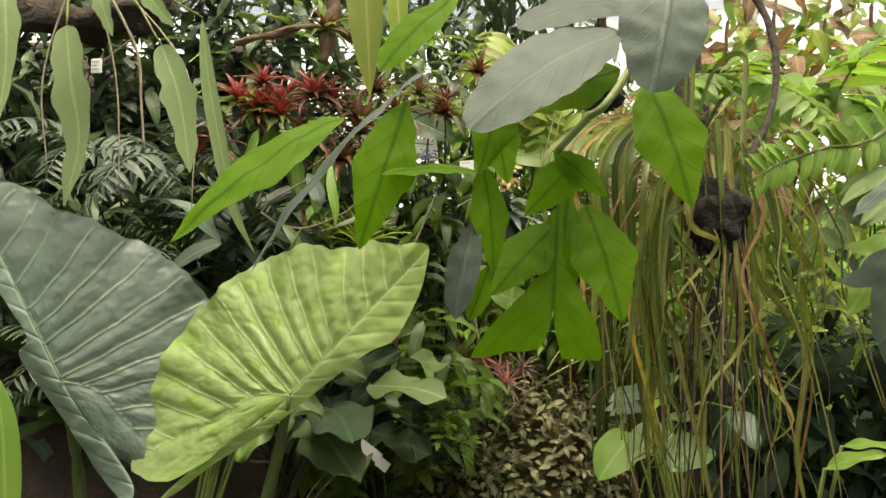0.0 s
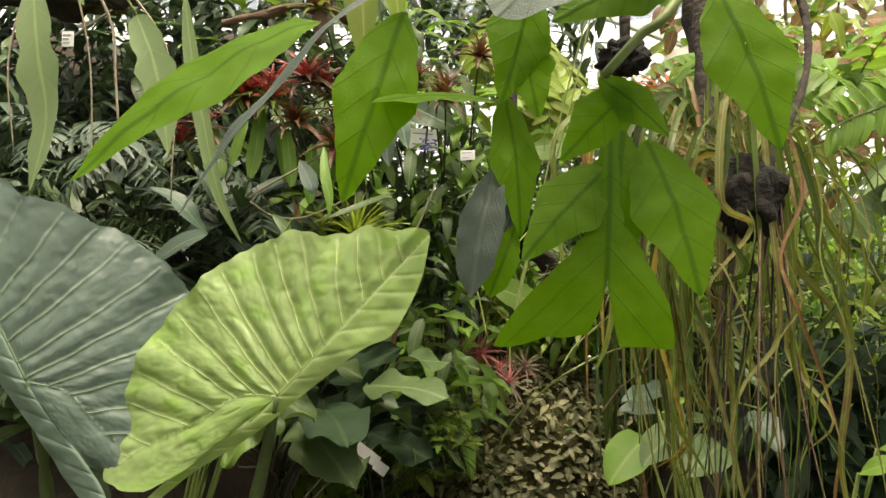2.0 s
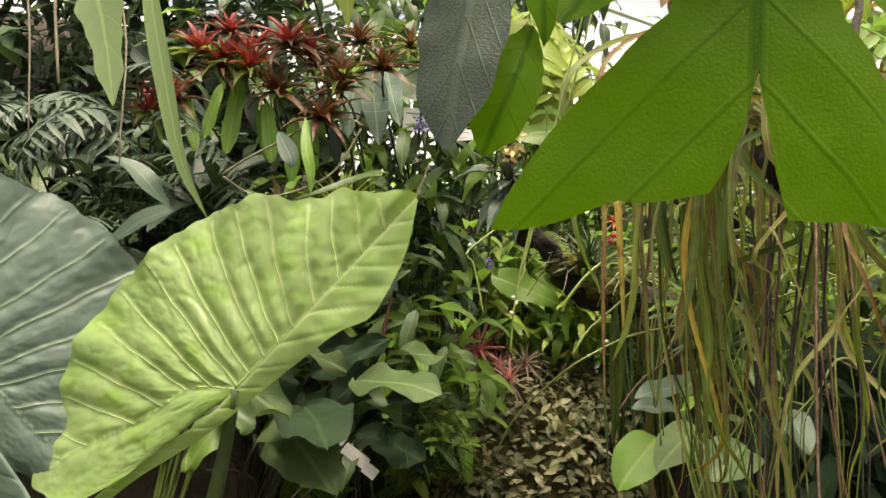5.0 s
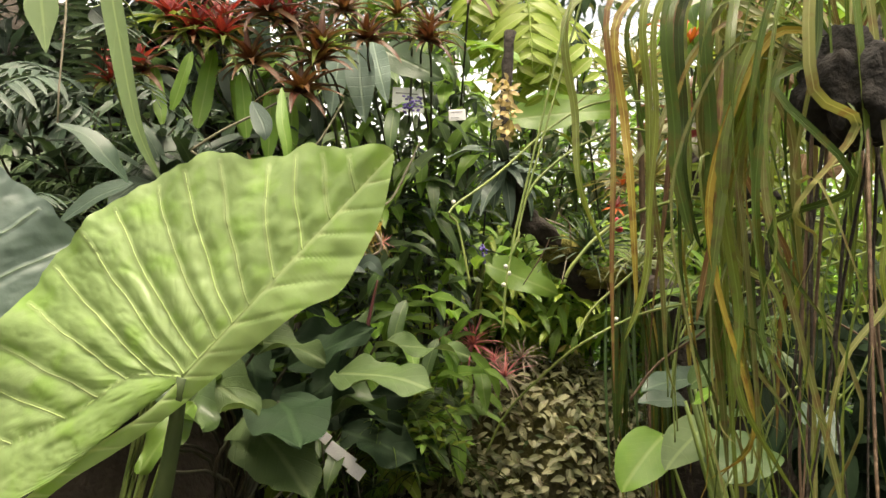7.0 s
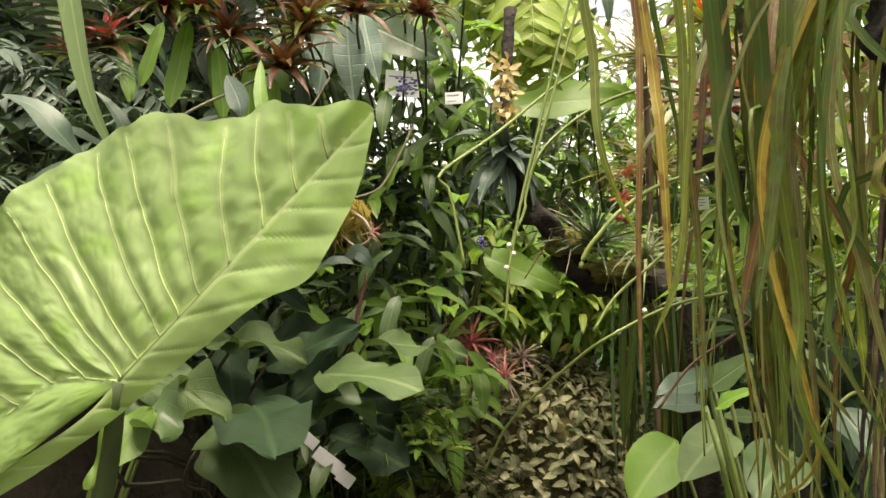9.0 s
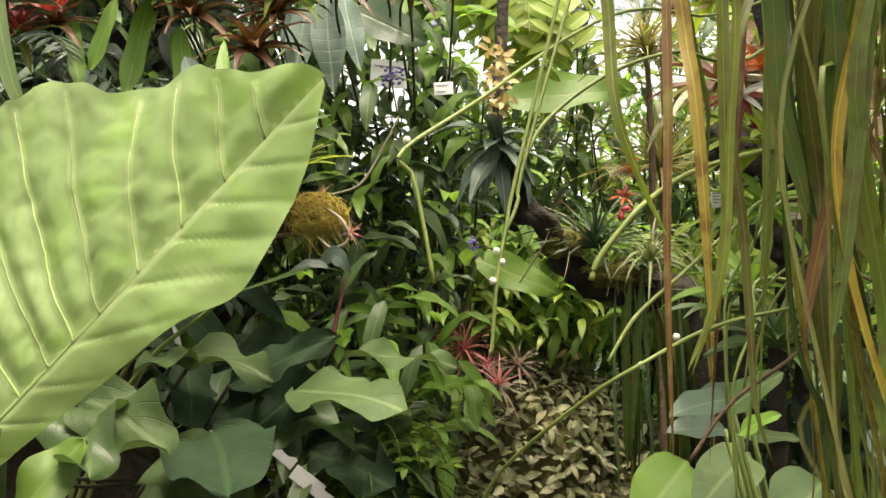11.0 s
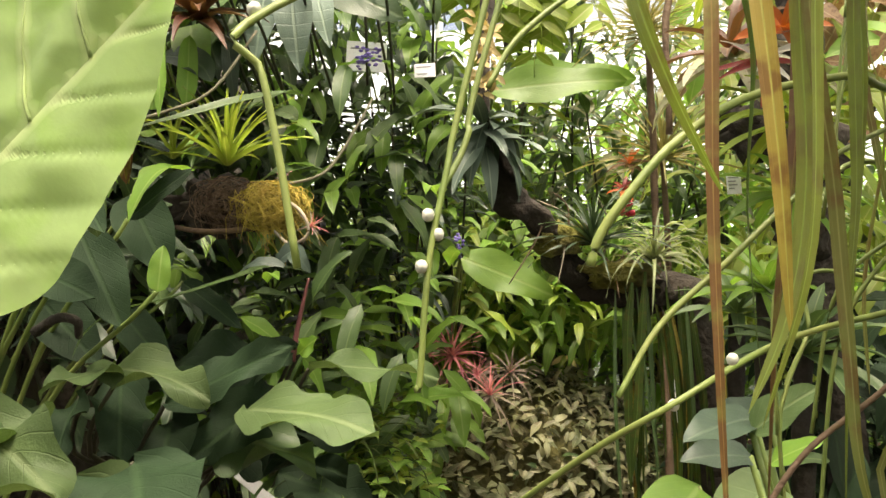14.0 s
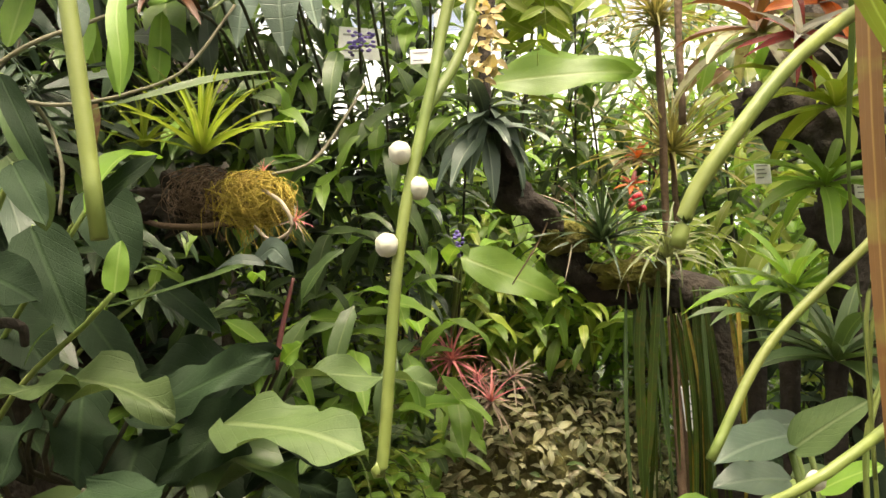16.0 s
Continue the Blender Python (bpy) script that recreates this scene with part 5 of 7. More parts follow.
    for a, b, w in (((-0.441, 2.620, 1.962), (-0.432, 2.600, 2.164), 0.24), ((-0.393, 2.680, 1.994), (-0.383, 2.660, 2.138), 0.3), ((-0.540, 2.750, 2.049), (-0.567, 2.700, 2.238), 0.2),
                    ((-0.634, 2.600, 2.041), (-0.610, 2.650, 2.303), 0.2), ((-0.497, 2.600, 2.014), (-0.517, 2.600, 2.209), 0.24), ((-0.693, 2.500, 2.023), (-0.743, 2.550, 2.214), 0.18), ((-0.670, 2.500, 2.062), (-0.623, 2.500, 2.229), 0.2)):
        a, b = Vector(a), Vector(b)
        part("leaf", blade(BRIGHT, "strap", w, 0.1, 0.3, 0.02, 12, 4, 0.0, 1), p, aim(a, b - a, (0.2, -1, 0.2), (b - a).length))
    p = thing("grey_hanging_leaf", (-0.617, 2.800, 2.306), "pale grey leaves hanging from the bank", "climber")
    for a, b, w in (((-0.620, 2.800, 2.295), (-0.558, 2.780, 2.128), 0.36), ((-0.338, 2.800, 2.202), (-0.327, 2.800, 2.042), 0.25), ((-0.597, 2.800, 2.266), (-0.555, 2.800, 2.129), 0.35), ((-0.799, 2.300, 2.252), (-0.727, 2.300, 2.188), 0.6)):
        a, b = Vector(a), Vector(b)
        part("leaf", blade(SAGE, "oval", w, 0.2, 0.2, 0.02, 10, 4, 0.0, 1), p, aim(a, b - a, (0, -1, 0.4), (b - a).length))
        part("stalk", tube(STEM, [a, a + Vector((0.02, 0.15, 0.08)), a + Vector((0.03, 0.35, -0.1))], 0.003, 0.003, 8, 5), p)


build_bank_leaves()


# ---- moss ball, tuft and creeping stems ----
def build_moss():
    c = Vector((-0.288, 2.750, 1.793))
    p = thing("moss_ball", c, "moss and fibre bundle on a branch with trailing roots", "epiphyte mount")
    part("core", ball(BARK, c + Vector((-0.05, 0.05, 0)), 0.06, (1.7, 0.8, 0.9), 7, 0.9, 4), p)
    rr = random.Random(23)
    cc = Vector((-0.216, 2.680, 1.773))
    strands = {False: [], True: []}
    for i in range(760):
        d = turn_dir(rr.uniform(0, 6.28), rr.uniform(-1.2, 1.2))
        old = i % 3 == 0
        cc = Vector((-0.307, 2.720, 1.793)) if old else Vector((-0.211, 2.680, 1.776))
        turn = Matrix.Rotation(rr.uniform(0.6, 1.4), 3, turn_dir(rr.uniform(0, 6.28), rr.uniform(-1, 1)))
        r = rr.uniform(0.028, 0.066)
        a = cc + Vector((d.x * 1.25, d.y, d.z * 0.85)) * r
        d2 = turn @ d
        b = cc + Vector((d2.x * 1.25, d2.y, d2.z * 0.85)) * r * 1.12
        d3 = turn @ d2
        e = cc + Vector((d3.x * 1.25, d3.y, d3.z * 0.85)) * r
        if i % 4 == 0:
            e = b + Vector((rr.uniform(-0.02, 0.05), rr.uniform(-0.03, 0.02), -rr.uniform(0.03, 0.08)))
        strands[old].append((tube(BROWN if old else FIBRE, [a, b, e], 0.0011, 0.0006, 6, 3), Matrix.Identity(4)))
    tagged(part("moss", merged("moss", strands[False]), p, None, "yellow moss fibres"), kind="stuff")
    tagged(part("root_mat", merged("root_mat", strands[True]), p, None, "brown matted roots"), kind="stuff")
    part("root", tube(PALEROOT, [(-0.201, 2.680, 1.799), (-0.138, 2.600, 1.751), (-0.122, 2.600, 1.706), (-0.161, 2.620, 1.689), (-0.200, 2.660, 1.721)], 0.004, 0.003, 18, 5), p)
    part("branch", tube(BROWN, [(-0.497, 2.900, 1.776), (-0.378, 2.700, 1.730), (-0.309, 2.680, 1.724), (-0.241, 2.700, 1.737)], 0.006, 0.006, 14, 6, 0.3), p)
    rosette("green_tuft", "yellow-green grassy bromeliad tuft on moss", (-0.287, 2.620, 1.844), 0.2, 38, YELLOW, "spear", 0.11, 0.6, 0.1, (0.35, 1.5), 301, (0, -0.2, 1), None, "", "bromeliad")
    rosette("green_tuft", "yellow-green grassy bromeliad tuft on moss", (-0.421, 2.700, 1.880), 0.15, 20, YELLOW, "spear", 0.13, 0.6, 0.1, (0.35, 1.5), 302, (0, -0.2, 1), None, "", "bromeliad")
    rosette("air_plant", "small pinkish-grey air plant", (-0.127, 2.650, 1.729), 0.05, 16, SILVER, "spear", 0.12, 0.6, 0.1, (-0.4, 1.3), 303, (0.6, -0.4, 0.2), PINK, "", "air plant")
    rosette("air_plant", "small pinkish-grey air plant", (-0.191, 2.680, 1.826), 0.04, 14, SILVER, "spear", 0.12, 0.6, 0.1, (-0.4, 1.3), 304, (0.2, -0.4, 0.8), PINK, "", "air plant")
    v = thing("creeping_vine", (-0.584, 2.500, 1.920), "pale woody creeping stems across the bank", "vine")
    part("stem", tube(VINE, [(-0.581, 2.400, 1.925), (-0.529, 2.450, 1.893), (-0.449, 2.450, 1.883), (-0.372, 2.500, 1.919), (-0.297, 2.550, 1.981), (-0.230, 2.600, 2.118)], 0.0036, 0.003, 26, 6, 0.2), v)
    part("stem", tube(VINE, [(-0.186, 2.680, 1.819), (-0.118, 2.750, 1.859), (-0.081, 2.850, 1.945), (-0.028, 3.000, 2.111)], 0.0036, 0.003, 20, 6, 0.2), v)
    part("stem", tube(VINE, [(-0.081, 2.850, 1.939), (-0.069, 2.900, 1.991), (-0.043, 2.950, 2.053)], 0.004, 0.003, 10, 5, 0.2), v)
    part("stem", tube(VINE, [(-0.502, 2.450, 1.888), (-0.498, 2.500, 1.857), (-0.476, 2.500, 1.791), (-0.477, 2.500, 1.716)], 0.004, 0.003, 14, 5, 0.2), v)
    part("stem", tube(VINE, [(-0.614, 2.500, 1.954), (-0.534, 2.500, 2.007), (-0.456, 2.550, 2.069), (-0.389, 2.600, 2.129)], 0.004, 0.0035, 16, 6, 0.2), v)

    r = thing("dry_leaf", (-0.476, 2.600, 1.815), "upright rust-brown dead leaf on the bank", "dead leaf")
    part("blade", ribbon(RUST, [(-0.484, 2.620, 1.810), (-0.486, 2.600, 1.866), (-0.482, 2.600, 1.918), (-0.495, 2.600, 1.980)], 0.035, 14, 0.8, (0.3, -1, 0.2), "lance", 0.8), r)
    part("blade", ribbon(AMBER, [(-0.479, 2.620, 1.810), (-0.470, 2.600, 1.856), (-0.480, 2.600, 1.902)], 0.022, 12, -0.8, (-0.3, -1, 0.2), "lance", 0.6), r)
    r = thing("seed_pod", (-0.442, 2.300, 1.521), "dull purple-brown curled pod among dark leaves", "seed pod")
    part("pod", tube(BARK, [(-0.507, 2.350, 1.515), (-0.450, 2.300, 1.534), (-0.421, 2.300, 1.528), (-0.426, 2.320, 1.506)], 0.009, 0.006, 14, 8, 0.2), r)


build_moss()


# ---- broad leaves low beside the path, many darkened to stand for shade ----
def build_low_leaves():
    root = Vector((-0.8, 2.8, 0.0))
    p = thing("large_anthurium", root, "green anthurium with broad wavy leaves, many coloured dark for shade", "anthurium")

    def broad(a, b, w, face, mat=DARK, droop=0.3, wave=0.05, fold=0.25, seed=1, prof="wavy"):
        a, b = Vector(a), Vector(b)
        part("leaf", blade(mat, prof, w, droop, fold, wave * 2.6, 26, 8, droop * 0.45, seed), p, aim(a, b - a, face, (b - a).length * 1.03))
        part("stalk", tube(DARKSTEM, [root, Vector((root.x + 0.4 * (a.x - root.x), root.y + 0.3, a.z - 0.4)), a + Vector((-0.1, 0.12, -0.14)), a], 0.006, 0.004, 14, 6), p)

    broad((-0.173, 2.750, 1.475), (-0.415, 2.600, 1.432), 0.42, (0.1, -0.85, 0.4), SHADED, 0.2, 0.05, 0.12, 1, "jagged")
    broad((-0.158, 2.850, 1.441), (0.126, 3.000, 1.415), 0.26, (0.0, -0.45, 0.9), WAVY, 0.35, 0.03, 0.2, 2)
    broad((-0.204, 2.750, 1.412), (-0.347, 2.600, 1.274), 0.45, (0.5, -0.7, 0.3), SHADED, 0.4, 0.05, 0.3, 5)
    broad((-0.440, 3.000, 1.243), (-0.083, 2.900, 1.208), 0.3, (0.1, -0.6, 0.75), SHADED, 0.4, 0.04, 0.3, 6)
    broad((-0.466, 2.600, 1.424), (-0.410, 2.450, 1.300), 0.5, (0.4, -0.9, 0.1), SHADED, 0.3, 0.04, 0.3, 8)
    broad((-0.500, 2.500, 1.404), (-0.491, 2.400, 1.310), 0.5, (-0.2, -1.0, 0.1), SHADED, 0.4, 0.04, 0.3, 9)
    broad((-0.406, 2.700, 1.347), (-0.362, 2.500, 1.257), 0.6, (0.2, -0.9, 0.25), SHADED, 0.5, 0.05, 0.3, 10)
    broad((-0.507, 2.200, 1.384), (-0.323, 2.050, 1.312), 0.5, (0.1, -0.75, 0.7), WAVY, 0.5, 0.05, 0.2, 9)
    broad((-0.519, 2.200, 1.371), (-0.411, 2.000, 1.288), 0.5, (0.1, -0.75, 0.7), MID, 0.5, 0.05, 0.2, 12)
    broad((-0.328, 2.300, 1.319), (-0.242, 2.100, 1.244), 0.8, (0.1, -0.7, 0.7), SHADED, 0.4, 0.03, 0.12, 10, "oval")
    broad((-0.302, 3.500, 1.196), (-0.010, 3.400, 0.977), 0.5, (0.1, -0.8, 0.6), SHADED, 0.5, 0.04, 0.2, 12)
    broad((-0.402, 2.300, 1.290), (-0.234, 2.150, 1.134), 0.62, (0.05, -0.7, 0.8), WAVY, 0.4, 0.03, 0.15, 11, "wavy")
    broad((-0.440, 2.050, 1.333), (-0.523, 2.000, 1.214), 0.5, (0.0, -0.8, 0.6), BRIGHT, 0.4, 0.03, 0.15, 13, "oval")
    broad((-0.352, 2.500, 1.392), (-0.132, 2.500, 1.489), 0.35, (0.1, -0.8, 0.5), SHADED, 0.2, 0.03, 0.2, 14)
    broad((-0.392, 3.000, 1.237), (-0.071, 2.900, 1.299), 0.35, (0.1, -0.6, 0.75), SHADED, 0.4, 0.05, 0.2, 15)
    broad((-0.302, 3.300, 1.151), (-0.035, 3.200, 1.042), 0.6, (0.1, -0.6, 0.75), SHADED, 0.4, 0.05, 0.2, 16)
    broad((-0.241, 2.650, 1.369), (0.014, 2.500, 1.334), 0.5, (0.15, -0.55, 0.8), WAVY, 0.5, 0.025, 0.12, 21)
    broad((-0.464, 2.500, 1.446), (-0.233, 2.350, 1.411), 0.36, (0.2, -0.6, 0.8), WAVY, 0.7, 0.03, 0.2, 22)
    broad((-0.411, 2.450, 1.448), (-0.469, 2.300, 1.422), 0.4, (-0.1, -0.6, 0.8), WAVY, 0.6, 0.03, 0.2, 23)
    broad((-0.360, 2.800, 1.297), (-0.107, 2.600, 1.276), 0.5, (0.1, -0.6, 0.8), MID, 0.4, 0.05, 0.2, 24)
    part("spike", tube(MAROON_SKIN, [(-0.176, 2.750, 1.459), (-0.168, 2.750, 1.517), (-0.155, 2.750, 1.582), (-0.144, 2.750, 1.634)], 0.007, 0.003, 14, 8), p, None, "dull purple flower spike")
    broad((-0.164, 2.760, 1.474), (-0.120, 2.720, 1.506), 0.6, (0.2, -0.9, 0.3), BRIGHT, 0.3, 0.04, 0.3, 17)
    # thin wandering pale leaf
    p2 = thing("ribbon_fern", (-0.166, 2.600, 1.642), "long pale ribbon leaf arching out of the bank", "fern")
    part("leaf", ribbon(MID, [(-0.143, 2.750, 1.647), (-0.207, 2.650, 1.648), (-0.263, 2.600, 1.621), (-0.358, 2.500, 1.574), (-0.437, 2.480, 1.553), (-0.477, 2.460, 1.517), (-0.499, 2.460, 1.474)], 0.03, 28, 0.9, (0, -0.6, 0.8), "oval", 0.2), p2)
    part("leaf", ribbon(SAGE, [(-0.190, 2.620, 1.649), (-0.156, 2.600, 1.671), (-0.133, 2.580, 1.654), (-0.113, 2.580, 1.627)], 0.04, 12, 0.6, (0, -0.9, 0.4), "torn", 0.2), p2)
    part("leaf", ribbon(SAGE, [(-0.253, 2.600, 1.633), (-0.214, 2.580, 1.648), (-0.181, 2.580, 1.647), (-0.161, 2.580, 1.639)], 0.025, 12, 0.6, (0, -0.6, 0.8), "torn", 0.2), p2)
    # tall leaves between the bank and the path, most with shade in their colour
    p3 = thing("philodendron", (-0.95, 2.7, 0.3), "philodendron with large drooping leaves coloured dark for shade", "philodendron")
    for a, b, w, mat in (((-0.465, 2.400, 1.681), (-0.376, 2.350, 1.521), 0.5, SHADED), ((-0.464, 2.600, 1.784), (-0.380, 2.550, 1.629), 0.6, SHADED), ((-0.390, 2.200, 1.725), (-0.326, 2.150, 1.642), 0.4, SHADED),
                         ((-0.303, 2.300, 1.572), (-0.295, 2.300, 1.644), 0.5, BRIGHT), ((-0.391, 2.400, 1.702), (-0.286, 2.400, 1.791), 0.28, SHADED), ((-0.507, 2.700, 1.562), (-0.382, 2.600, 1.441), 0.4, SHADED),
                         ((-0.456, 2.900, 1.642), (-0.308, 2.850, 1.532), 0.3, SHADED), ((-0.414, 2.200, 1.840), (-0.343, 2.200, 1.696), 0.2, SHADED), ((-0.477, 2.300, 1.604), (-0.356, 2.200, 1.558), 0.5, SHADED), ((-0.618, 2.600, 1.578), (-0.477, 2.500, 1.464), 0.5, SHADED)):
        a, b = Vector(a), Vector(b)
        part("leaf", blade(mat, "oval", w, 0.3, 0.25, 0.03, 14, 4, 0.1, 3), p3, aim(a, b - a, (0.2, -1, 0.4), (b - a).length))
        part("stalk", tube(STEM, [(-0.95, 2.7, 0.3), Vector((-0.95, 2.8, 1.0)).lerp(a, 0.5), a], 0.007, 0.004, 12, 5), p3)


MAROON_SKIN = plain_material("maroon_skin", (0.12, 0.03, 0.035), (0.18, 0.06, 0.05), 0.5, 20.0, 100.0, 0.3, 0.002)
build_low_leaves()
plate("plant_label", "white plastic plant label strip on a stake", (-0.366, 3.200, 1.148), (0.72, 0, -0.6), (-0.6, 0, -0.72), (0, -0.5, 1.1), 0.07, 0.036, 0, (-0.3, 3.6, 0.0))
plate("plant_label", "white plastic plant label strip on a stake", (-0.299, 3.200, 1.078), (0.78, 0, -0.58), (-0.58, 0, -0.78), (0, -0.5, 1.1), 0.105, 0.044, 0, (-0.2, 3.6, 0.0))
plate("plant_label", "white plastic plant label strip on a stake", (-0.245, 3.190, 1.027), (0.78, 0, -0.58), (-0.58, 0, -0.78), (0, -0.5, 1.1), 0.055, 0.042, 0, (-0.15, 3.6, 0.0))


# ---- dark shrub in the middle ----
def build_middle():
    rr = random.Random(41)
    for k in range(13):
        b = Vector((rr.uniform(-1.2, 0.2), rr.uniform(5.4, 6.2), 0.0))
        tips = [Vector((b.x + rr.uniform(-0.4, 0.4), rr.uniform(3.4, 4.2), rr.uniform(1.8, 2.7))) for _ in range(4)]
        shoot_plant("dark_shrub", "shrub with dark narrow drooping leaves", b, tips, rr.choice((DARK, MID, MID, WHORL)), 0.17, 0.25, "lance", 15, 1.1, 0.006, None, 400 + k, "shrub", "dark shrubs in the middle", 0.02, 0.3, 0.62)
    # low light green plants before the mound
    for k in range(16):
        at = (rr.uniform(-0.75, 0.05), rr.uniform(3.9, 4.5), rr.uniform(0.75, 1.35))
        rosette("small_rosette", "small light green broad-leaved plant", at, rr.uniform(0.12, 0.2), 16, rr.choice((BRIGHT, BRIGHT, YELLOW, OLIVE)), "oval", 0.42, 0.7, 0.0, (-0.5, 1.1), 450 + k, (0, -0.5, 1), None, "small plants before the mound", "ground cover", 0.2)
    for k, (at, size, mat) in enumerate((((-0.159, 3.700, 1.319), 0.13, BRIGHT), ((-0.224, 3.800, 1.241), 0.12, YELLOW), ((-0.069, 3.900, 1.342), 0.14, BRIGHT), ((-0.005, 3.800, 1.222), 0.13, MID), ((-0.087, 3.700, 1.182), 0.14, BRIGHT),
                                         ((0.050, 3.800, 1.116), 0.12, YELLOW), ((-0.144, 3.600, 1.114), 0.13, BRIGHT), ((-0.011, 3.600, 1.097), 0.13, YELLOW), ((-0.156, 4.000, 1.395), 0.14, PALE), ((0.122, 3.900, 1.174), 0.1, MID))):
        rosette("small_rosette", "small light green broad-leaved plant", at, size, 14, mat, "oval", 0.42, 0.7, 0.0, (-0.5, 1.1), 480 + k, (0, -0.5, 1), None, "small plants before the mound", "ground cover", 0.2)
    for k in range(7):
        b = Vector((rr.uniform(-0.9, 0.0), rr.uniform(5.6, 6.2), 0.0))
        tips = [Vector((b.x + rr.uniform(-0.3, 0.3), rr.uniform(4.4, 5.0), rr.uniform(1.35, 1.9))) for _ in range(3)]
        shoot_plant("green_shrub", "green shrub with slender leaves", b, tips, rr.choice((BRIGHT, BRIGHT, YELLOW)), 0.15, 0.25, "lance", 14, 1.1, 0.006, None, 430 + k, "shrub", "green shrubs in the middle", 0.02, 0.3, 0.62)
    # hanging whorl of blue-grey leaves on a dark stem
    c = Vector((0.261, 3.100, 2.042))
    p = thing("whorled_shrub", (0.286, 3.100, 2.497), "dark stem ending in a whorl of blue-grey leaves", "shrub")
    part("stem", tube(BARK, [(0.291, 3.150, 2.556), (0.267, 3.120, 2.268), c], 0.02, 0.013, 14, 8, 0.4), p)
    for i in range(34):
        d = turn_dir(i * 2.4 + rr.uniform(-0.3, 0.3), 0.55 - 1.6 * i / 34 + rr.uniform(-0.2, 0.2))
        part("leaf", blade(WHORL, "lance", 0.25, 0.7, 0.25, 0.02, 10, 4, 0.0, i % 3), p, aim(c + Vector((0, 0, rr.uniform(-0.03, 0.06))), d, (0, -0.4, 1), rr.uniform(0.12, 0.25)))
    f = thing("flower_spike", (0.285, 3.080, 2.251), "hanging spike of cream dried flowers", "flower")
    for i in range(80):
        q = Vector((0.260, 3.040, 2.338)).lerp(Vector((0.259, 3.040, 2.128)), i / 80) + Vector((rr.uniform(-0.035, 0.03), rr.uniform(-0.04, 0.01), 0))
        part("floret", blade(CREAM_LEAF, "oval", 0.5, 0.6, 0.3, 0.02, 4, 2, 0.0, i % 2), f, aim(q, turn_dir(rr.uniform(0, 6.28), rr.uniform(-0.9, 0.6)), (0, -1, 0.3), 0.036))
    # smooth banana-like leaves
    b = thing("heliconia", (0.3, 5.9, 0.0), "green heliconia with broad smooth leaves", "heliconia")
    for a, e, w, mat in (((0.206, 3.400, 1.749), (0.485, 3.400, 1.638), 0.42, BRIGHT), ((0.371, 4.300, 2.573), (0.979, 4.300, 2.637), 0.3, BRIGHT), ((-0.011, 3.900, 2.786), (-0.282, 3.900, 2.915), 0.4, MID),
                         ((-0.203, 3.800, 2.618), (-0.159, 3.800, 2.440), 0.5, BRIGHT), ((0.427, 4.500, 2.672), (1.079, 4.500, 2.720), 0.32, BRIGHT), ((-0.006, 4.200, 2.694), (0.221, 4.200, 2.728), 0.4, BRIGHT), ((-0.218, 3.800, 2.160), (-0.032, 3.800, 2.208), 0.4, BRIGHT)):
        a, e = Vector(a), Vector(e)
        part("leaf", blade(mat, "oval", w, 0.35, 0.15, 0.03, 16, 4, 0.15, 2), b, aim(a, e - a, (0.1, -1, 0.35), (e - a).length))
        part("stalk", tube(STEM, [(0.3, 5.9, 0.0), (a.x * 0.6 + 0.1, 5.6, 1.3), a + Vector((0, 0.5, -0.08)), a], 0.012, 0.006, 20, 6), b)
    # violet flower and the two name plates
    v = thing("violet_flower", (-0.066, 3.300, 2.342), "small violet flower spray", "flower")
    for i in range(40):
        part("petal", ball(PETAL, Vector((-0.065, 3.280, 2.331)) + Vector((rr.uniform(-0.03, 0.04), rr.uniform(-0.02, 0.02), rr.uniform(-0.03, 0.03))), 0.007, (1, 1, 0.6), i, 0.4, 1), v)
    part("stem", tube(STEM, [(-0.066, 3.300, 2.326), (-0.063, 3.700, 2.331), (0.0, 4.3, 2.0)], 0.003, 0.004, 10, 5), v)
    v = thing("violet_flower", (0.198, 3.350, 1.776), "small violet-blue flower spike", "flower")
    for i in range(26):
        part("petal", ball(PETAL, Vector((0.199, 3.350, 1.776)) + Vector((rr.uniform(-0.012, 0.012), rr.uniform(-0.01, 0.01), rr.uniform(-0.04, 0.04))), 0.006, (1, 1, 0.8), i, 0.4, 1), v)
    part("stem", tube(STEM, [(0.199, 3.360, 1.754), (0.223, 3.800, 1.715), (0.2, 4.4, 1.5)], 0.003, 0.004, 10, 5), v)
    plate("name_plate", "white name plate on a stake among leaves", (0.104, 3.280, 2.290), (1, 0, 0.06), (0.04, 0, -1), (0, -1, 0.1), 0.062, 0.042, 2, (0.12, 4.4, 2.1))
    plate("name_plate", "pale sign board with faded picture behind leaves", (-0.085, 3.500, 2.420), (1, 0, -0.08), (-0.05, 0, -1), (0, -1, 0.1), 0.13, 0.10, 2, (-0.1, 4.4, 2.2))
    plate("name_plate", "small orange plant tag low among stems", (-0.632, 4.000, 1.546), (1, 0, 0), (0, 0, -1), (0, -1, 0.1), 0.035, 0.05, 1, (-0.64, 4.6, 1.3))


CREAM_LEAF = leaf_material("cream_floret", (0.62, 0.5, 0.24), (0.48, 0.34, 0.14), (0.5, 0.45, 0.25), 0.6, 0.3)
build_middle()


# ---- the leafy mound ----
EARTH = plain_material("mossy_earth", (0.055, 0.05, 0.02), (0.12, 0.11, 0.03), 0.95, 7.0, 60.0, 1.0, 0.02)


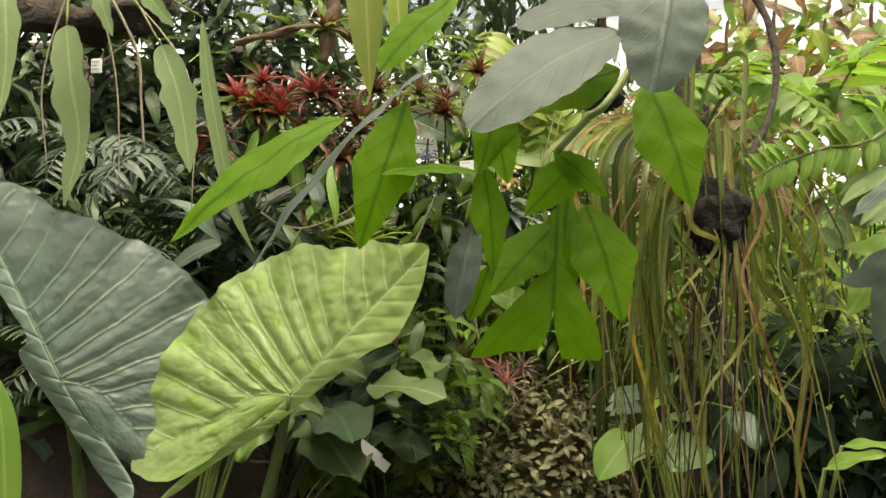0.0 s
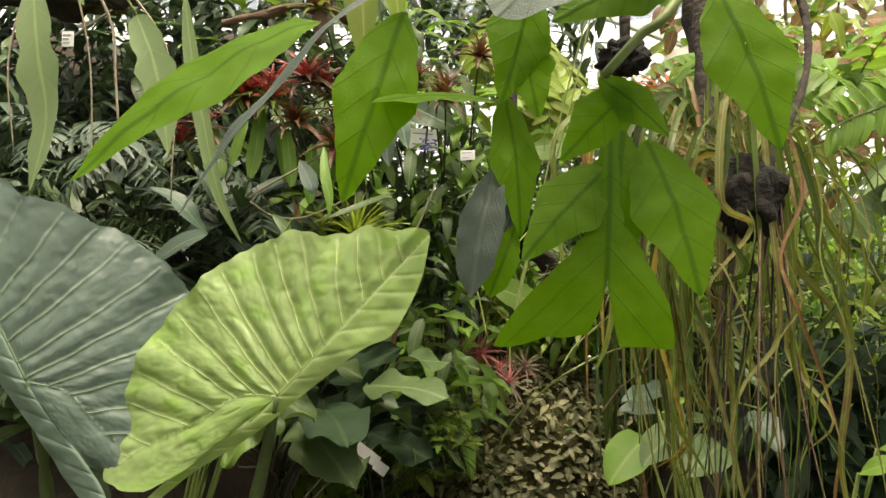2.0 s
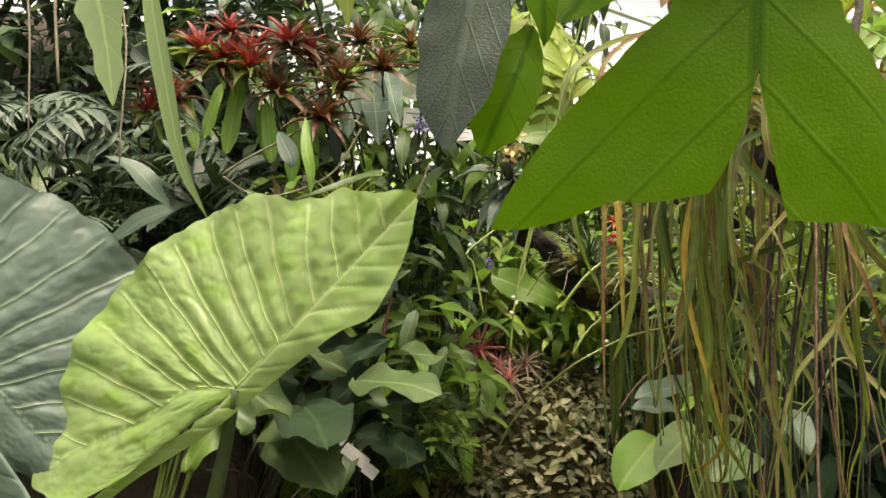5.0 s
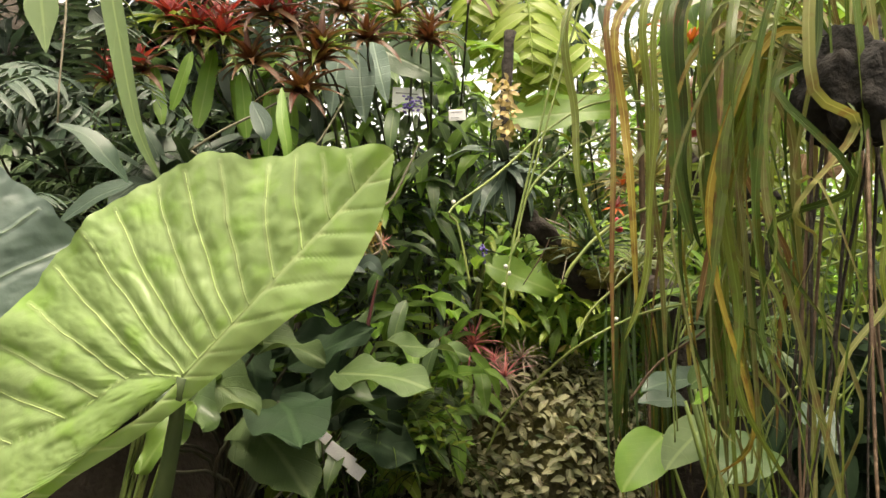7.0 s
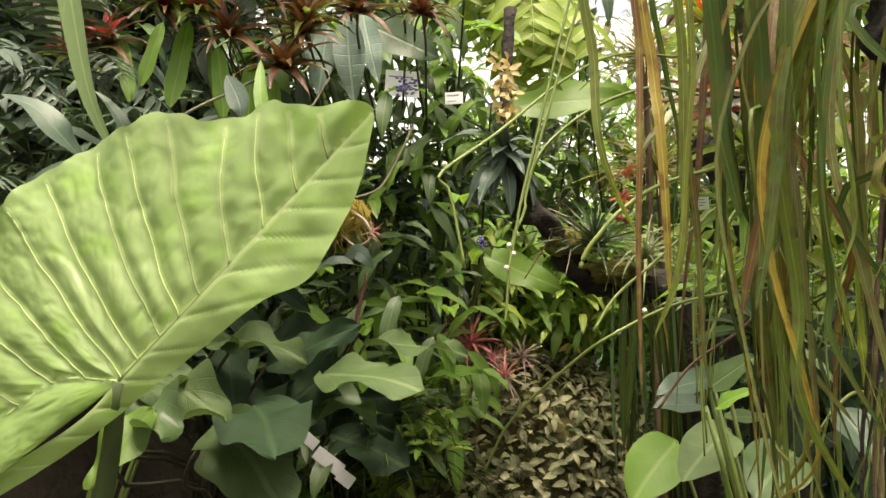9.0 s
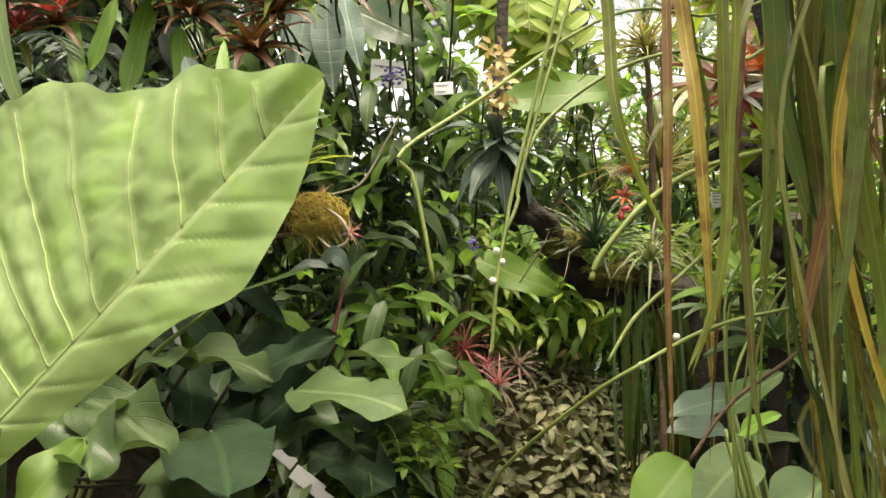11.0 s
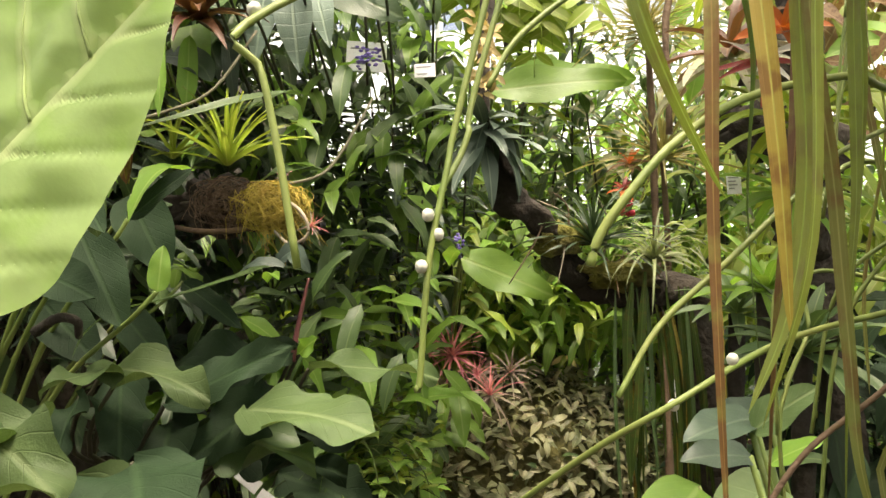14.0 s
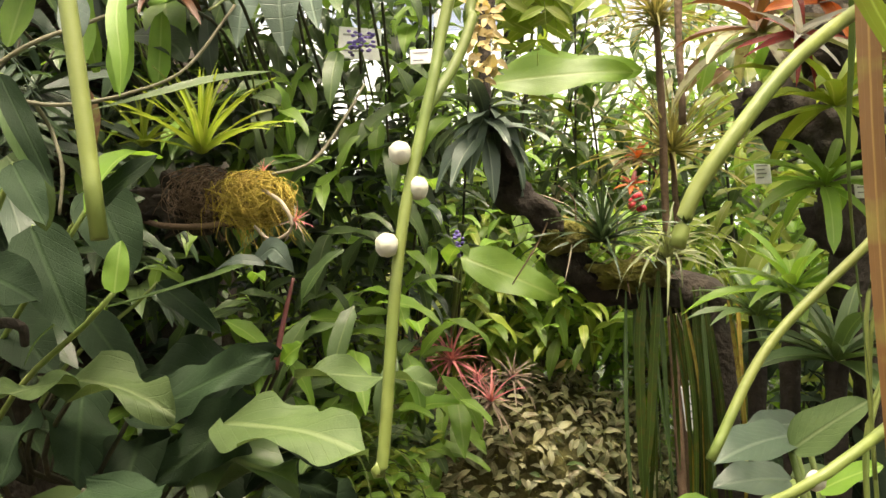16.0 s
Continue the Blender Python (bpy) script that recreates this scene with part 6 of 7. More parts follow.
def build_mound():
    rr = random.Random(53)
    c, rad, top = Vector((0.52, 4.95, 0.0)), (0.82, 0.72), 1.38

    def skin(az, f):
        """Point and outward normal of the mound."""
        k = (1 - f ** 5) ** 0.5 * 0.85 + 0.15 * (1 - f)
        w = 1 + 0.12 * noise.noise(Vector((math.cos(az) * 2, math.sin(az) * 2, f * 3)))
        p = c + Vector((math.cos(az) * rad[0] * k * w, math.sin(az) * rad[1] * k * w, top * f))
        n = Vector((math.cos(az), math.sin(az), 0.15 + 1.5 * f ** 4)).normalized()
        return p, n

    rows = []
    for i in range(25):
        rows.append([skin(2 * math.pi * j / 40, i / 24)[0] for j in range(40)])
    mound = thing("planted_mound", c, "mossy mound covered with small olive and brown leaves", "planted mound")
    part("core", from_grid("core", rows, EARTH, None, True), mound)
    small = [blade(mat, "lance", 0.44, 0.7, 0.25, 0.03, 5, 2, 0.0, s) for s, mat in enumerate((OLIVE, OLIVE, MID))]
    near = 0
    extra = []
    for i in range(3000):
        az = rr.uniform(math.pi, 2 * math.pi) if i < 2700 else rr.uniform(0, math.pi)
        f = rr.uniform(0.25, 0.99)
        p, n = skin(az, f)
        bare = noise.noise(p * 2.6)
        if bare < -0.36 and p.x < 0.35:
            continue
        d = n * 0.5 + Vector((rr.uniform(-1, 1), rr.uniform(-0.6, 0.6), rr.uniform(-1.0, 0.6)))
        m = aim(p + n * rr.uniform(0.0, 0.05), d, n + Vector((rr.uniform(-0.5, 0.5), 0, rr.uniform(0, 1.0))), rr.uniform(0.035, 0.088))
        if az > math.pi and near < 220 and f > 0.5:
            part("leaf", small[i % 3], mound, m)
            near += 1
        else:
            extra.append((small[i % 3], m))
    tagged(part("foliage", merged("foliage", extra), mound), kind="stuff")
    tufts = []
    for i in range(900):
        az, f = rr.uniform(math.pi, 2 * math.pi), rr.uniform(0.3, 1.0)
        p, n = skin(az, f)
        tufts.append((blade(BRIGHT if i % 5 == 0 and p.x < 0.5 else YELLOW_MOSS, "spear", 0.3, 0.6, 0.3, 0.0, 3, 2), aim(p, n + Vector((rr.uniform(-1, 1), rr.uniform(-1, 1), rr.uniform(-0.6, 0.8))), (0, 0, 1), rr.uniform(0.02, 0.04))))
    tagged(part("moss", merged("moss", tufts), mound), kind="stuff")
    # bromeliads that stand on it
    for at, size, mat, heart, nleaf, label in (
        ((0.204, 4.350, 1.450), 0.2, PINK, PINK, 40, "pink thin-leaved bromeliad on the mound"),
        ((0.075, 4.450, 1.498), 0.16, PINK, SILVER, 34, "pink thin-leaved bromeliad on the mound"),
        ((0.346, 4.180, 1.298), 0.17, SILVER, PINK, 32, "grey-pink spiky bromeliad on the mound"),
        ((0.442, 4.300, 1.384), 0.15, SILVER, SILVER, 32, "grey spiky bromeliad on the mound"),
        ((0.304, 4.300, 1.368), 0.13, SILVER, PINK, 28, "grey-pink spiky bromeliad on the mound"),
    ):
        rosette("thin_bromeliad", label, at, size, nleaf, mat, "spear", 0.09, 0.8, 0.15, (-0.5, 1.4), int(size * 1000) + nleaf, (0, -0.5, 1), heart, "bromeliads on the mound")
    for at, size in (((0.592, 4.900, 1.554), 0.34), ((0.807, 5.100, 1.570), 0.3), ((0.421, 5.000, 1.531), 0.28)):
        rosette("green_bromeliad", "bright green broad-leaved bromeliad on the mound", at, size, 20, BRIGHT, "strap", 0.15, 0.9, 0.1, (0.0, 1.3), int(size * 500), (0, -0.2, 1), None, "green bromeliads")
    y = thing("yellow_flower", (0.725, 4.600, 1.441), "yellow and violet bract on the mound", "flower")
    for i in range(7):
        part("petal", blade(CREAM_LEAF if i % 2 else YELLOW, "oval", 0.35, 0.6, 0.3, 0.01, 6, 2), y, aim((0.725, 4.600, 1.446), turn_dir(i * 0.9, -0.4), (0, -1, 0.5), 0.08))
    # small leafy plants hanging at its upper edge
    for k, s in enumerate(((0.007, 4.300, 1.322), (0.108, 4.200, 1.218), (-0.065, 4.600, 1.431), (-0.219, 4.400, 1.343), (-0.118, 4.300, 1.213))):
        s = Vector(s)
        rosette("peperomia", "small dark round-leaved plant at the mound's edge", s, 0.11, 16, DARK if k % 2 else MID, "oval", 0.5, 0.5, 0.0, (-0.9, 0.9), 600 + k, (0, -0.6, 0.6), None, "small plants at the mound", "peperomia", 0.2)
    for k in range(10):
        s = (rr.uniform(-0.75, 0.1), rr.uniform(4.3, 5.2), rr.uniform(0.7, 1.3))
        fern("fern", "green fern beside the mound", s, 0.33, 8, rr.choice((YELLOW, MID, BRIGHT)), 620 + k, 1.2, 14, 0.22, 0.2, (-0.1, 0.9), math.pi, 2.0, "ferns beside the mound")
    for k in range(5):
        s = (rr.uniform(1.25, 1.5), rr.uniform(4.3, 5.2), rr.uniform(0.6, 1.3))
        fern("fern", "pale green fern beside the mound", s, 0.36, 9, BRIGHT, 640 + k, 1.2, 16, 0.2, 0.18, (-0.1, 0.9), math.pi, 2.0, "ferns beside the mound")
    # bright ground cover at the foot of the mound
    rc = random.Random(98)
    for mat, count, word in ((BRIGHT, 260, "light green"), (YELLOW, 200, "yellow-green")):
        kinds = [blade(mat, "oval", 0.45, 0.7, 0.25, 0.03, 5, 2, 0.0, s) for s in range(3)]
        low, corner = Vector((-0.182, 3.350, 1.101)), Vector((0.161, 3.350, 1.365))
        lots = []
        for i in range(count):
            f, g = rc.random(), rc.random()
            q = Vector((low.x + (corner.x - low.x) * f, 3.35 + 0.3 * g + rc.uniform(-0.04, 0.04), low.z + (corner.z - low.z) * g + rc.uniform(-0.03, 0.03)))
            if noise.noise(q * 9) > -0.12:
                lots.append((kinds[i % 3], aim(q, turn_dir(rc.uniform(0, 6.28), rc.uniform(-0.5, 0.7)), (0, -0.6, 1), rc.uniform(0.035, 0.075))))
        single("ground_cover", merged("ground_cover", lots), f"small {word} ground cover leaves at the mound's foot", "ground cover", kind="stuff")
    # dark grassy fronds below the labels
    for k, s in enumerate(((-0.061, 3.500, 1.035), (-0.157, 3.400, 1.072), (0.067, 3.600, 0.946), (-0.116, 3.400, 1.196))):
        rosette("mondo_grass", "dark drooping grassy tuft", s, 0.3, 40, DARKSTRAP, "spear", 0.05, 1.6, 0.3, (0.0, 1.3), 660 + k, (0, 0, 1), None, "dark grass tufts", "grass")


YELLOW_MOSS = leaf_material("yellow_moss", (0.3, 0.29, 0.05), (0.18, 0.19, 0.035), (0.2, 0.2, 0.05), 0.8, 0.2)
build_mound()


# ---- the mossy bough with tufts ----
def build_bough():
    rr2 = random.Random(67)
    b = thing("curved_bough", (0.304, 3.200, 1.953), "dark curved bough carrying epiphytes", "branch")
    part("limb", tube(BARK, [(0.299, 3.200, 2.058), (0.332, 3.200, 1.901), (0.432, 3.250, 1.827), (0.498, 3.300, 1.728), (0.629, 3.350, 1.663), (0.782, 3.350, 1.630), (0.890, 3.400, 1.577), (0.95, 3.5, 0.9), (1.0, 3.6, 0.0)], 0.028, 0.07, 60, 12, 1.0), b)
    part("moss", ball(MOSS, (0.476, 3.250, 1.782), 0.05, (1.4, 0.8, 0.8), 41, 0.9, 3), b, None, "patch of moss on the bark")
    part("moss", ball(MOSS, (0.658, 3.280, 1.686), 0.06, (1.8, 0.8, 0.6), 42, 0.9, 3), b, None, "patch of moss on the bark")
    for k in range(14):
        a = Vector((0.332, 3.200, 1.901)).lerp(Vector((0.783, 3.350, 1.638)), k / 13)
        e = a + Vector((rr2.uniform(-0.12, 0.12), rr2.uniform(-0.1, 0.1), rr2.uniform(-0.2, 0.16)))
        part("twig", tube(BROWN if k % 2 else PALEROOT, [a, a.lerp(e, 0.5) + Vector((0.02, 0, 0.02)), e], 0.004, 0.0015, 8, 4), b)
    rosette("grassy_tuft", "dark green dense grassy tuft on the bough", (0.572, 3.250, 1.766), 0.24, 70, DARK, "spear", 0.075, 0.9, 0.2, (-0.1, 1.45), 701, (0, -0.3, 1), None, "", "grass")
    rosette("pale_tuft", "pale green narrow-leaved tuft hanging on the bough", (0.740, 3.250, 1.716), 0.26, 44, SILVER_GREEN, "spear", 0.06, 2.0, 0.5, (-0.1, 1.3), 702, (0, -0.4, 1), None, "", "grass")
    rr = random.Random(61)
    p = thing("strap_orchid", (0.768, 3.300, 1.664), "long dark straps hanging below the bough", "hanging plant")
    for k in range(26):
        a = Vector((0.767, 3.300, 1.649)) + Vector((rr.uniform(-0.14, 0.2), rr.uniform(-0.05, 0.08), 0))
        c = a + Vector((rr.uniform(-0.03, 0.04), -0.03, -rr.uniform(0.25, 0.4)))
        e = c + Vector((rr.uniform(-0.03, 0.03), 0.0, -rr.uniform(0.2, 0.6)))
        part("leaf", ribbon(rr.choice((DARKSTRAP, DARKSTRAP, MID, AMBER)), [a, c, e], rr.uniform(0.008, 0.017), 14, rr.uniform(-1.5, 1.5)), p)
    part("leaf", ribbon(DARKSTRAP, [(0.664, 3.200, 1.656), (0.640, 3.180, 1.514), (0.634, 3.180, 1.294), (0.632, 3.180, 1.107)], 0.024, 16, 0.4), p)
    part("leaf", ribbon(DARKSTRAP, [(0.701, 3.200, 1.685), (0.677, 3.180, 1.513), (0.655, 3.180, 1.294), (0.630, 3.180, 1.120)], 0.022, 16, 0.5), p)
    f = thing("red_flower", (0.684, 3.300, 1.880), "small red flower head on the tuft", "flower")
    for i in range(14):
        part("petal", ball(SCARLET, Vector((0.679, 3.280, 1.876)) + Vector((rr.uniform(-0.02, 0.02), rr.uniform(-0.02, 0.02), rr.uniform(-0.02, 0.02))), 0.011, (1, 1, 1), i, 0.4, 1), f)
    part("stem", tube(STEM, [(0.684, 3.300, 1.872), (0.654, 3.300, 1.818), (0.606, 3.300, 1.773)], 0.004, 0.004, 8, 5), f)
    rosette("orange_bromeliad", "orange-red bracts of a bromeliad behind the bough", (0.781, 3.700, 2.016), 0.07, 12, ORANGE_LEAF, "oval", 0.3, 0.6, 0.0, (-0.3, 1.2), 731, (0, -0.6, 0.8), RED)
    rosette("orange_bromeliad", "orange-red bracts of a bromeliad behind the bough", (0.858, 3.900, 2.156), 0.09, 12, TAN, "oval", 0.3, 0.6, 0.0, (-0.3, 1.2), 732, (0, -0.6, 0.8), ORANGE_LEAF)
    # spiky air plants on thin stems
    for k, (s, size) in enumerate((((0.985, 3.900, 2.178), 0.36), ((0.887, 3.700, 2.602), 0.26), ((0.890, 3.700, 2.561), 0.2))):
        q = rosette("spiky_air_plant", "yellow-green spiky tuft on a bare stem", s, size, 80, SPIKE, "spear", 0.05, 0.5, 0.1, (-0.3, 1.5), 710 + k, (0, -0.2, 1), None, "spiky tufts", "air plant")
        s = Vector(s)
        part("stem", tube(BROWN, [s, s + Vector((0.02, 0.05, -0.3)), s + Vector((0.03, 0.1, -0.9)), Vector((s.x + 0.05, s.y + 0.1, 0))], 0.01, 0.014, 12, 6, 0.3), q)


ORANGE_LEAF = leaf_material("orange_leaf", (0.6, 0.17, 0.03), (0.5, 0.08, 0.03), (0.65, 0.25, 0.06), 0.4, 0.35)
SILVER_GREEN = leaf_material("silver_green_leaf", (0.28, 0.32, 0.17), (0.2, 0.25, 0.1), (0.36, 0.38, 0.24), 0.5, 0.3, 1.0, 0.2, 0.2, 0.7, None, 0.4, 2.0)
SPIKE = leaf_material("spiky_leaf", (0.24, 0.26, 0.08), (0.33, 0.26, 0.12), (0.4, 0.38, 0.2), 0.5, 0.4, 1.0, 0.2, 0.2, 0.8, None, 0.4, 2.0)
build_bough()


# ---- the post with bromeliads ----
def build_post():
    p = thing("epiphyte_post", (1.0, 2.75, 0), "dark cork-covered post carrying bromeliads", "post")
    part("trunk", tube(BARK, [(1.06, 2.9, 0.0), (1.04, 2.85, 0.9), (0.98, 2.8, 1.6), (0.95, 2.78, 2.3), (0.9, 2.8, 2.9)], 0.036, 0.045, 30, 11, 0.9), p)
    for k, (s, r) in enumerate((((0.855, 2.650, 2.079), 0.075), ((0.788, 2.650, 1.913), 0.06), ((0.874, 2.600, 1.866), 0.07), ((0.759, 2.700, 1.952), 0.04), ((0.868, 2.650, 1.709), 0.05))):
        part("cork", ball(BARK, s, r, (1, 0.8, 1), 30 + k, 0.6, 3), p)
    rosette("post_bromeliad", "yellow-green bromeliad on the post", (0.770, 2.450, 1.870), 0.2, 20, YELLOW, "strap", 0.16, 0.9, 0.0, (-0.2, 1.3), 801, (0.1, -0.5, 1), None, "bromeliads on the post")
    rosette("post_bromeliad", "dull green bromeliad on the post", (0.711, 2.550, 2.037), 0.2, 18, OLIVE, "strap", 0.2, 0.9, 0.0, (-0.2, 1.2), 802, (-0.4, -0.5, 1), MAROON, "bromeliads on the post")
    rosette("post_bromeliad", "green bromeliad low on the post", (0.772, 2.500, 1.751), 0.17, 18, BRIGHT, "strap", 0.18, 0.9, 0.0, (-0.2, 1.2), 803, (0, -0.5, 1), None, "bromeliads on the post")
    rosette("post_bromeliad", "orange-flowered bromeliad on the post", (0.844, 2.900, 2.399), 0.2, 24, YELLOW, "strap", 0.14, 0.8, 0.0, (-0.2, 1.3), 804, (0, -0.4, 1), ORANGE_LEAF, "bromeliads on the post")
    rosette("post_bromeliad", "scarlet and white flowered bromeliad on the post", (0.694, 2.400, 1.968), 0.10, 16, RED, "spear", 0.25, 0.6, 0.0, (-0.5, 1.2), 805, (0, -0.8, 0.4), WHITE_LEAF, "bromeliads on the post")
    rosette("post_bromeliad", "orange bract on the post", (0.761, 2.450, 2.047), 0.09, 10, ORANGE_LEAF, "oval", 0.4, 0.5, 0.0, (-0.2, 1.2), 806, (0, -0.8, 0.4), None, "bromeliads on the post")
    plate("plant_label", "small white label on the post", (0.693, 2.550, 1.788), (1, 0, 0.05), (0.03, 0, -1), (0, -1, 0.1), 0.028, 0.042, 4, (0.95, 2.75, 1.9))
    plate("plant_label", "white label on the post", (0.839, 2.500, 1.749), (1, 0, 0.03), (0.02, 0, -1), (0, -1, 0.1), 0.036, 0.036, 3, (0.98, 2.75, 1.85))
    plate("plant_label", "white label board low behind the straps", (1.035, 3.900, 1.292), (1, 0, 0.1), (0.08, 0, -1), (0, -1, 0.25), 0.12, 0.15, 4, (0.95, 4.1, 0.0))
    rr = random.Random(71)
    for k, s in enumerate(((0.894, 2.900, 1.603), (0.874, 2.700, 1.461), (0.904, 3.100, 1.563))):
        q = rosette("dracaena", "green broad-leaved rosette on a dark trunk", s, 0.22, 20, MID if k else BRIGHT, "lance", 0.2, 0.8, 0.1, (0.0, 1.2), 810 + k, (0, -0.4, 1), None, "rosettes beside the post", "dracaena")
        s = Vector(s)
        part("trunk", tube(BARK, [s, s + Vector((0, 0.05, -0.4)), Vector((s.x, s.y + 0.1, 0))], 0.02, 0.025, 12, 8, 0.4), q)
    root = Vector((0.95, 2.5, 0.2))
    p = thing("broad_leaf_plant", root, "blue-green plant with broad smooth leaves low down", "calathea")
    for a, e, w, mat in (((0.615, 2.350, 1.346), (0.699, 2.300, 1.421), 0.55, WAVY), ((0.640, 2.400, 1.363), (0.494, 2.300, 1.343), 0.4, BLUE), ((0.706, 2.500, 1.369), (0.595, 2.450, 1.363), 0.5, BLUE),
                         ((0.589, 2.300, 1.317), (0.470, 2.250, 1.320), 0.45, BLUE), ((0.576, 2.200, 1.320), (0.624, 2.150, 1.359), 0.5, BRIGHT), ((0.710, 2.500, 1.248), (0.570, 2.400, 1.153), 0.6, PALE),
                         ((0.772, 2.700, 1.255), (0.917, 2.700, 1.254), 0.3, PALE), ((0.759, 2.300, 1.224), (0.645, 2.200, 1.155), 0.8, MID), ((0.680, 2.800, 1.187), (0.535, 2.700, 1.047), 0.7, BRIGHT),
                         ((0.828, 2.900, 1.115), (0.996, 2.800, 1.011), 0.5, DARK), ((0.857, 2.300, 1.314), (0.885, 2.200, 1.216), 0.6, BLUE), ((0.923, 1.900, 1.208), (1.017, 1.800, 1.261), 0.35, BRIGHT), ((0.968, 1.900, 1.261), (1.047, 1.800, 1.274), 0.3, BRIGHT)):
        a, e = Vector(a), Vector(e)
        part("leaf", blade(mat, "oval", w, 0.4, 0.2, 0.03, 14, 4, 0.15, 2), p, aim(a, e - a, (0, -0.7, 0.8), (e - a).length))
        part("stalk", tube(STEM, [root, root.lerp(a, 0.5) + Vector((0, 0, -0.05)), a], 0.006, 0.005, 10, 5), p)


WHITE_LEAF = leaf_material("white_bract", (0.75, 0.72, 0.68), (0.7, 0.6, 0.55), (0.75, 0.72, 0.7), 0.5, 0.3)
build_post()


# ---- bright planting behind, up to the glass ----
def build_behind():
    rr = random.Random(83)
    # dry pale climber hanging in the light
    p = thing("dry_climber", (1.0, 3.3, 2.7), "dry climber with pale tan and white leaves", "climber")
    part("stem", tube(BROWN, [(1.6, 3.4, 2.75), (1.1, 3.3, 2.72), (0.85, 3.3, 2.55), (0.82, 3.3, 2.1)], 0.014, 0.01, 16, 6, 0.3), p)
    for i in range(170):
        s = Vector((rr.uniform(1.05, 2.0), rr.uniform(3.1, 3.6), rr.uniform(2.1, 3.0)))
        part("leaf", blade(rr.choice((TAN, TAN, YELLOW, BRIGHT)), "oval", 0.45, 0.6, 0.3, 0.05, 6, 2, 0.0, i % 3), p, aim(s, turn_dir(rr.uniform(0, 6.28), rr.uniform(-1.2, 0.3)), (0, -1, 0.5), rr.uniform(0.09, 0.18)))
    rd = random.Random(131)
    for mat, count in ((TAN, 170), (WHITE_LEAF, 40), (YELLOW, 110), (BRIGHT, 90)):
        kinds = [blade(mat, "oval", 0.42, 0.7, 0.3, 0.05, 6, 2, 0.0, k) for k in range(3)]
        lots = []
        for i in range(count):
            s = (rd.uniform(1.15, 2.6), rd.uniform(3.5, 4.2), rd.uniform(2.45, 3.55))
            lots.append((kinds[i % 3], aim(s, turn_dir(rd.uniform(1.2, 5.1), rd.uniform(-1.2, 0.4)), (0, -1, 0.5), rd.uniform(0.1, 0.2))))
        tagged(part("foliage", merged("foliage", lots), p), kind="stuff")
    for k in range(5):
        a = Vector((1.3 + 0.25 * k, 3.8, 3.5 - 0.1 * (k % 2)))
        part("stem", tube(BROWN, [a, a + Vector((-0.1, -0.05, -0.4)), a + Vector((0.05, 0.0, -0.9))], 0.012, 0.006, 12, 6, 0.3), p)
    # yellow-green fern fronds hanging in the light
    for k, s in enumerate(((0.417, 3.700, 3.014), (0.252, 3.800, 3.145), (0.482, 3.700, 2.945))):
        fern("hanging_fern", "yellow-green fern with broad hanging leaflets", s, 0.6, 4, YELLOW, 900 + k, 0.6, 7, 0.32, 0.36, (-1.3, -0.7), math.pi, 0.8, "hanging ferns")
    # overhanging yellow-green straps
    p = thing("hanging_straps", (-0.15, 2.0, 2.65), "yellow-green strap leaves hanging from a branch", "hanging plant")
    part("branch", tube(BROWN, [(-0.7, 2.3, 2.8), (-0.2, 2.05, 2.62), (0.2, 2.0, 2.66), (0.55, 2.1, 2.75)], 0.02, 0.02, 14, 8, 0.4), p)
    for a, c, e, w in (((-0.227, 2.000, 2.647), (-0.206, 1.980, 2.390), (-0.195, 1.980, 2.164), 0.10), ((-0.132, 2.000, 2.647), (-0.121, 1.980, 2.406), (-0.105, 1.980, 2.230), 0.06), ((-0.263, 2.050, 2.573), (-0.237, 2.050, 2.438), (-0.227, 2.050, 2.289), 0.06)):
        part("leaf", ribbon(YELLOW, [a, c, e], w, 16, 0.4, (0, -1, 0), "lance", 0.3), p)
    # tall light-filled shrubs
    for k in range(14):
        b = Vector((rr.uniform(0.3, 3.0), rr.uniform(5.0, 6.8), 0.0))
        tips = [Vector((b.x + rr.uniform(-0.7, 0.5), b.y + rr.uniform(-1.2, 0.2), rr.uniform(2.1, 3.4))) for _ in range(4)]
        shoot_plant("tall_shrub", "tall yellow-green shrub against the light", b, tips, rr.choice((BRIGHT, YELLOW, MID)), 0.27, 0.24, "lance", 13, 0.9, 0.008, None, 1020 + k, "shrub", "tall shrubs", 0.02, 0.3, 0.45)
    # shrubs and rosettes to the back
    mats = (BRIGHT, MID, YELLOW, BRIGHT)
    for k in range(18):
        b = Vector((rr.uniform(-1.5, 3.4), rr.uniform(4.6, 7.6), 0.0))
        tall = rr.uniform(1.3, 2.3)
        tips = [Vector((b.x + rr.uniform(-0.6, 0.6), b.y + rr.uniform(-0.5, 0.4), tall * rr.uniform(0.6, 1.25))) for _ in range(5)]
        # shrubs on the right take a near-black leaf in place of shade
        shoot_plant("back_shrub", "leafy shrub, bright green to the left, painted shade-dark to the right", b, tips, rr.choice(mats) if b.x < 1.3 else SHADED, 0.24, 0.26, "lance", 10, 0.9, 0.008, None, 920 + k, "shrub", "bright shrubs", 0.02, 0.3, 0.3)
    for k in range(16):
        s = (rr.uniform(1.4, 2.8), rr.uniform(3.8, 5.6), rr.uniform(0.9, 2.1)) if k % 2 else (rr.uniform(0.2, 1.6), rr.uniform(5.7, 6.4), rr.uniform(1.3, 2.1))
        rosette("bright_rosette", "yellow-green grassy rosette in back light", s, rr.uniform(0.3, 0.45), 26, rr.choice((YELLOW, BRIGHT, SPIKE)), "spear", 0.08, 1.1, 0.2, (0.0, 1.4), 960 + k, (0, -0.2, 1), None, "bright rosettes", "bromeliad")
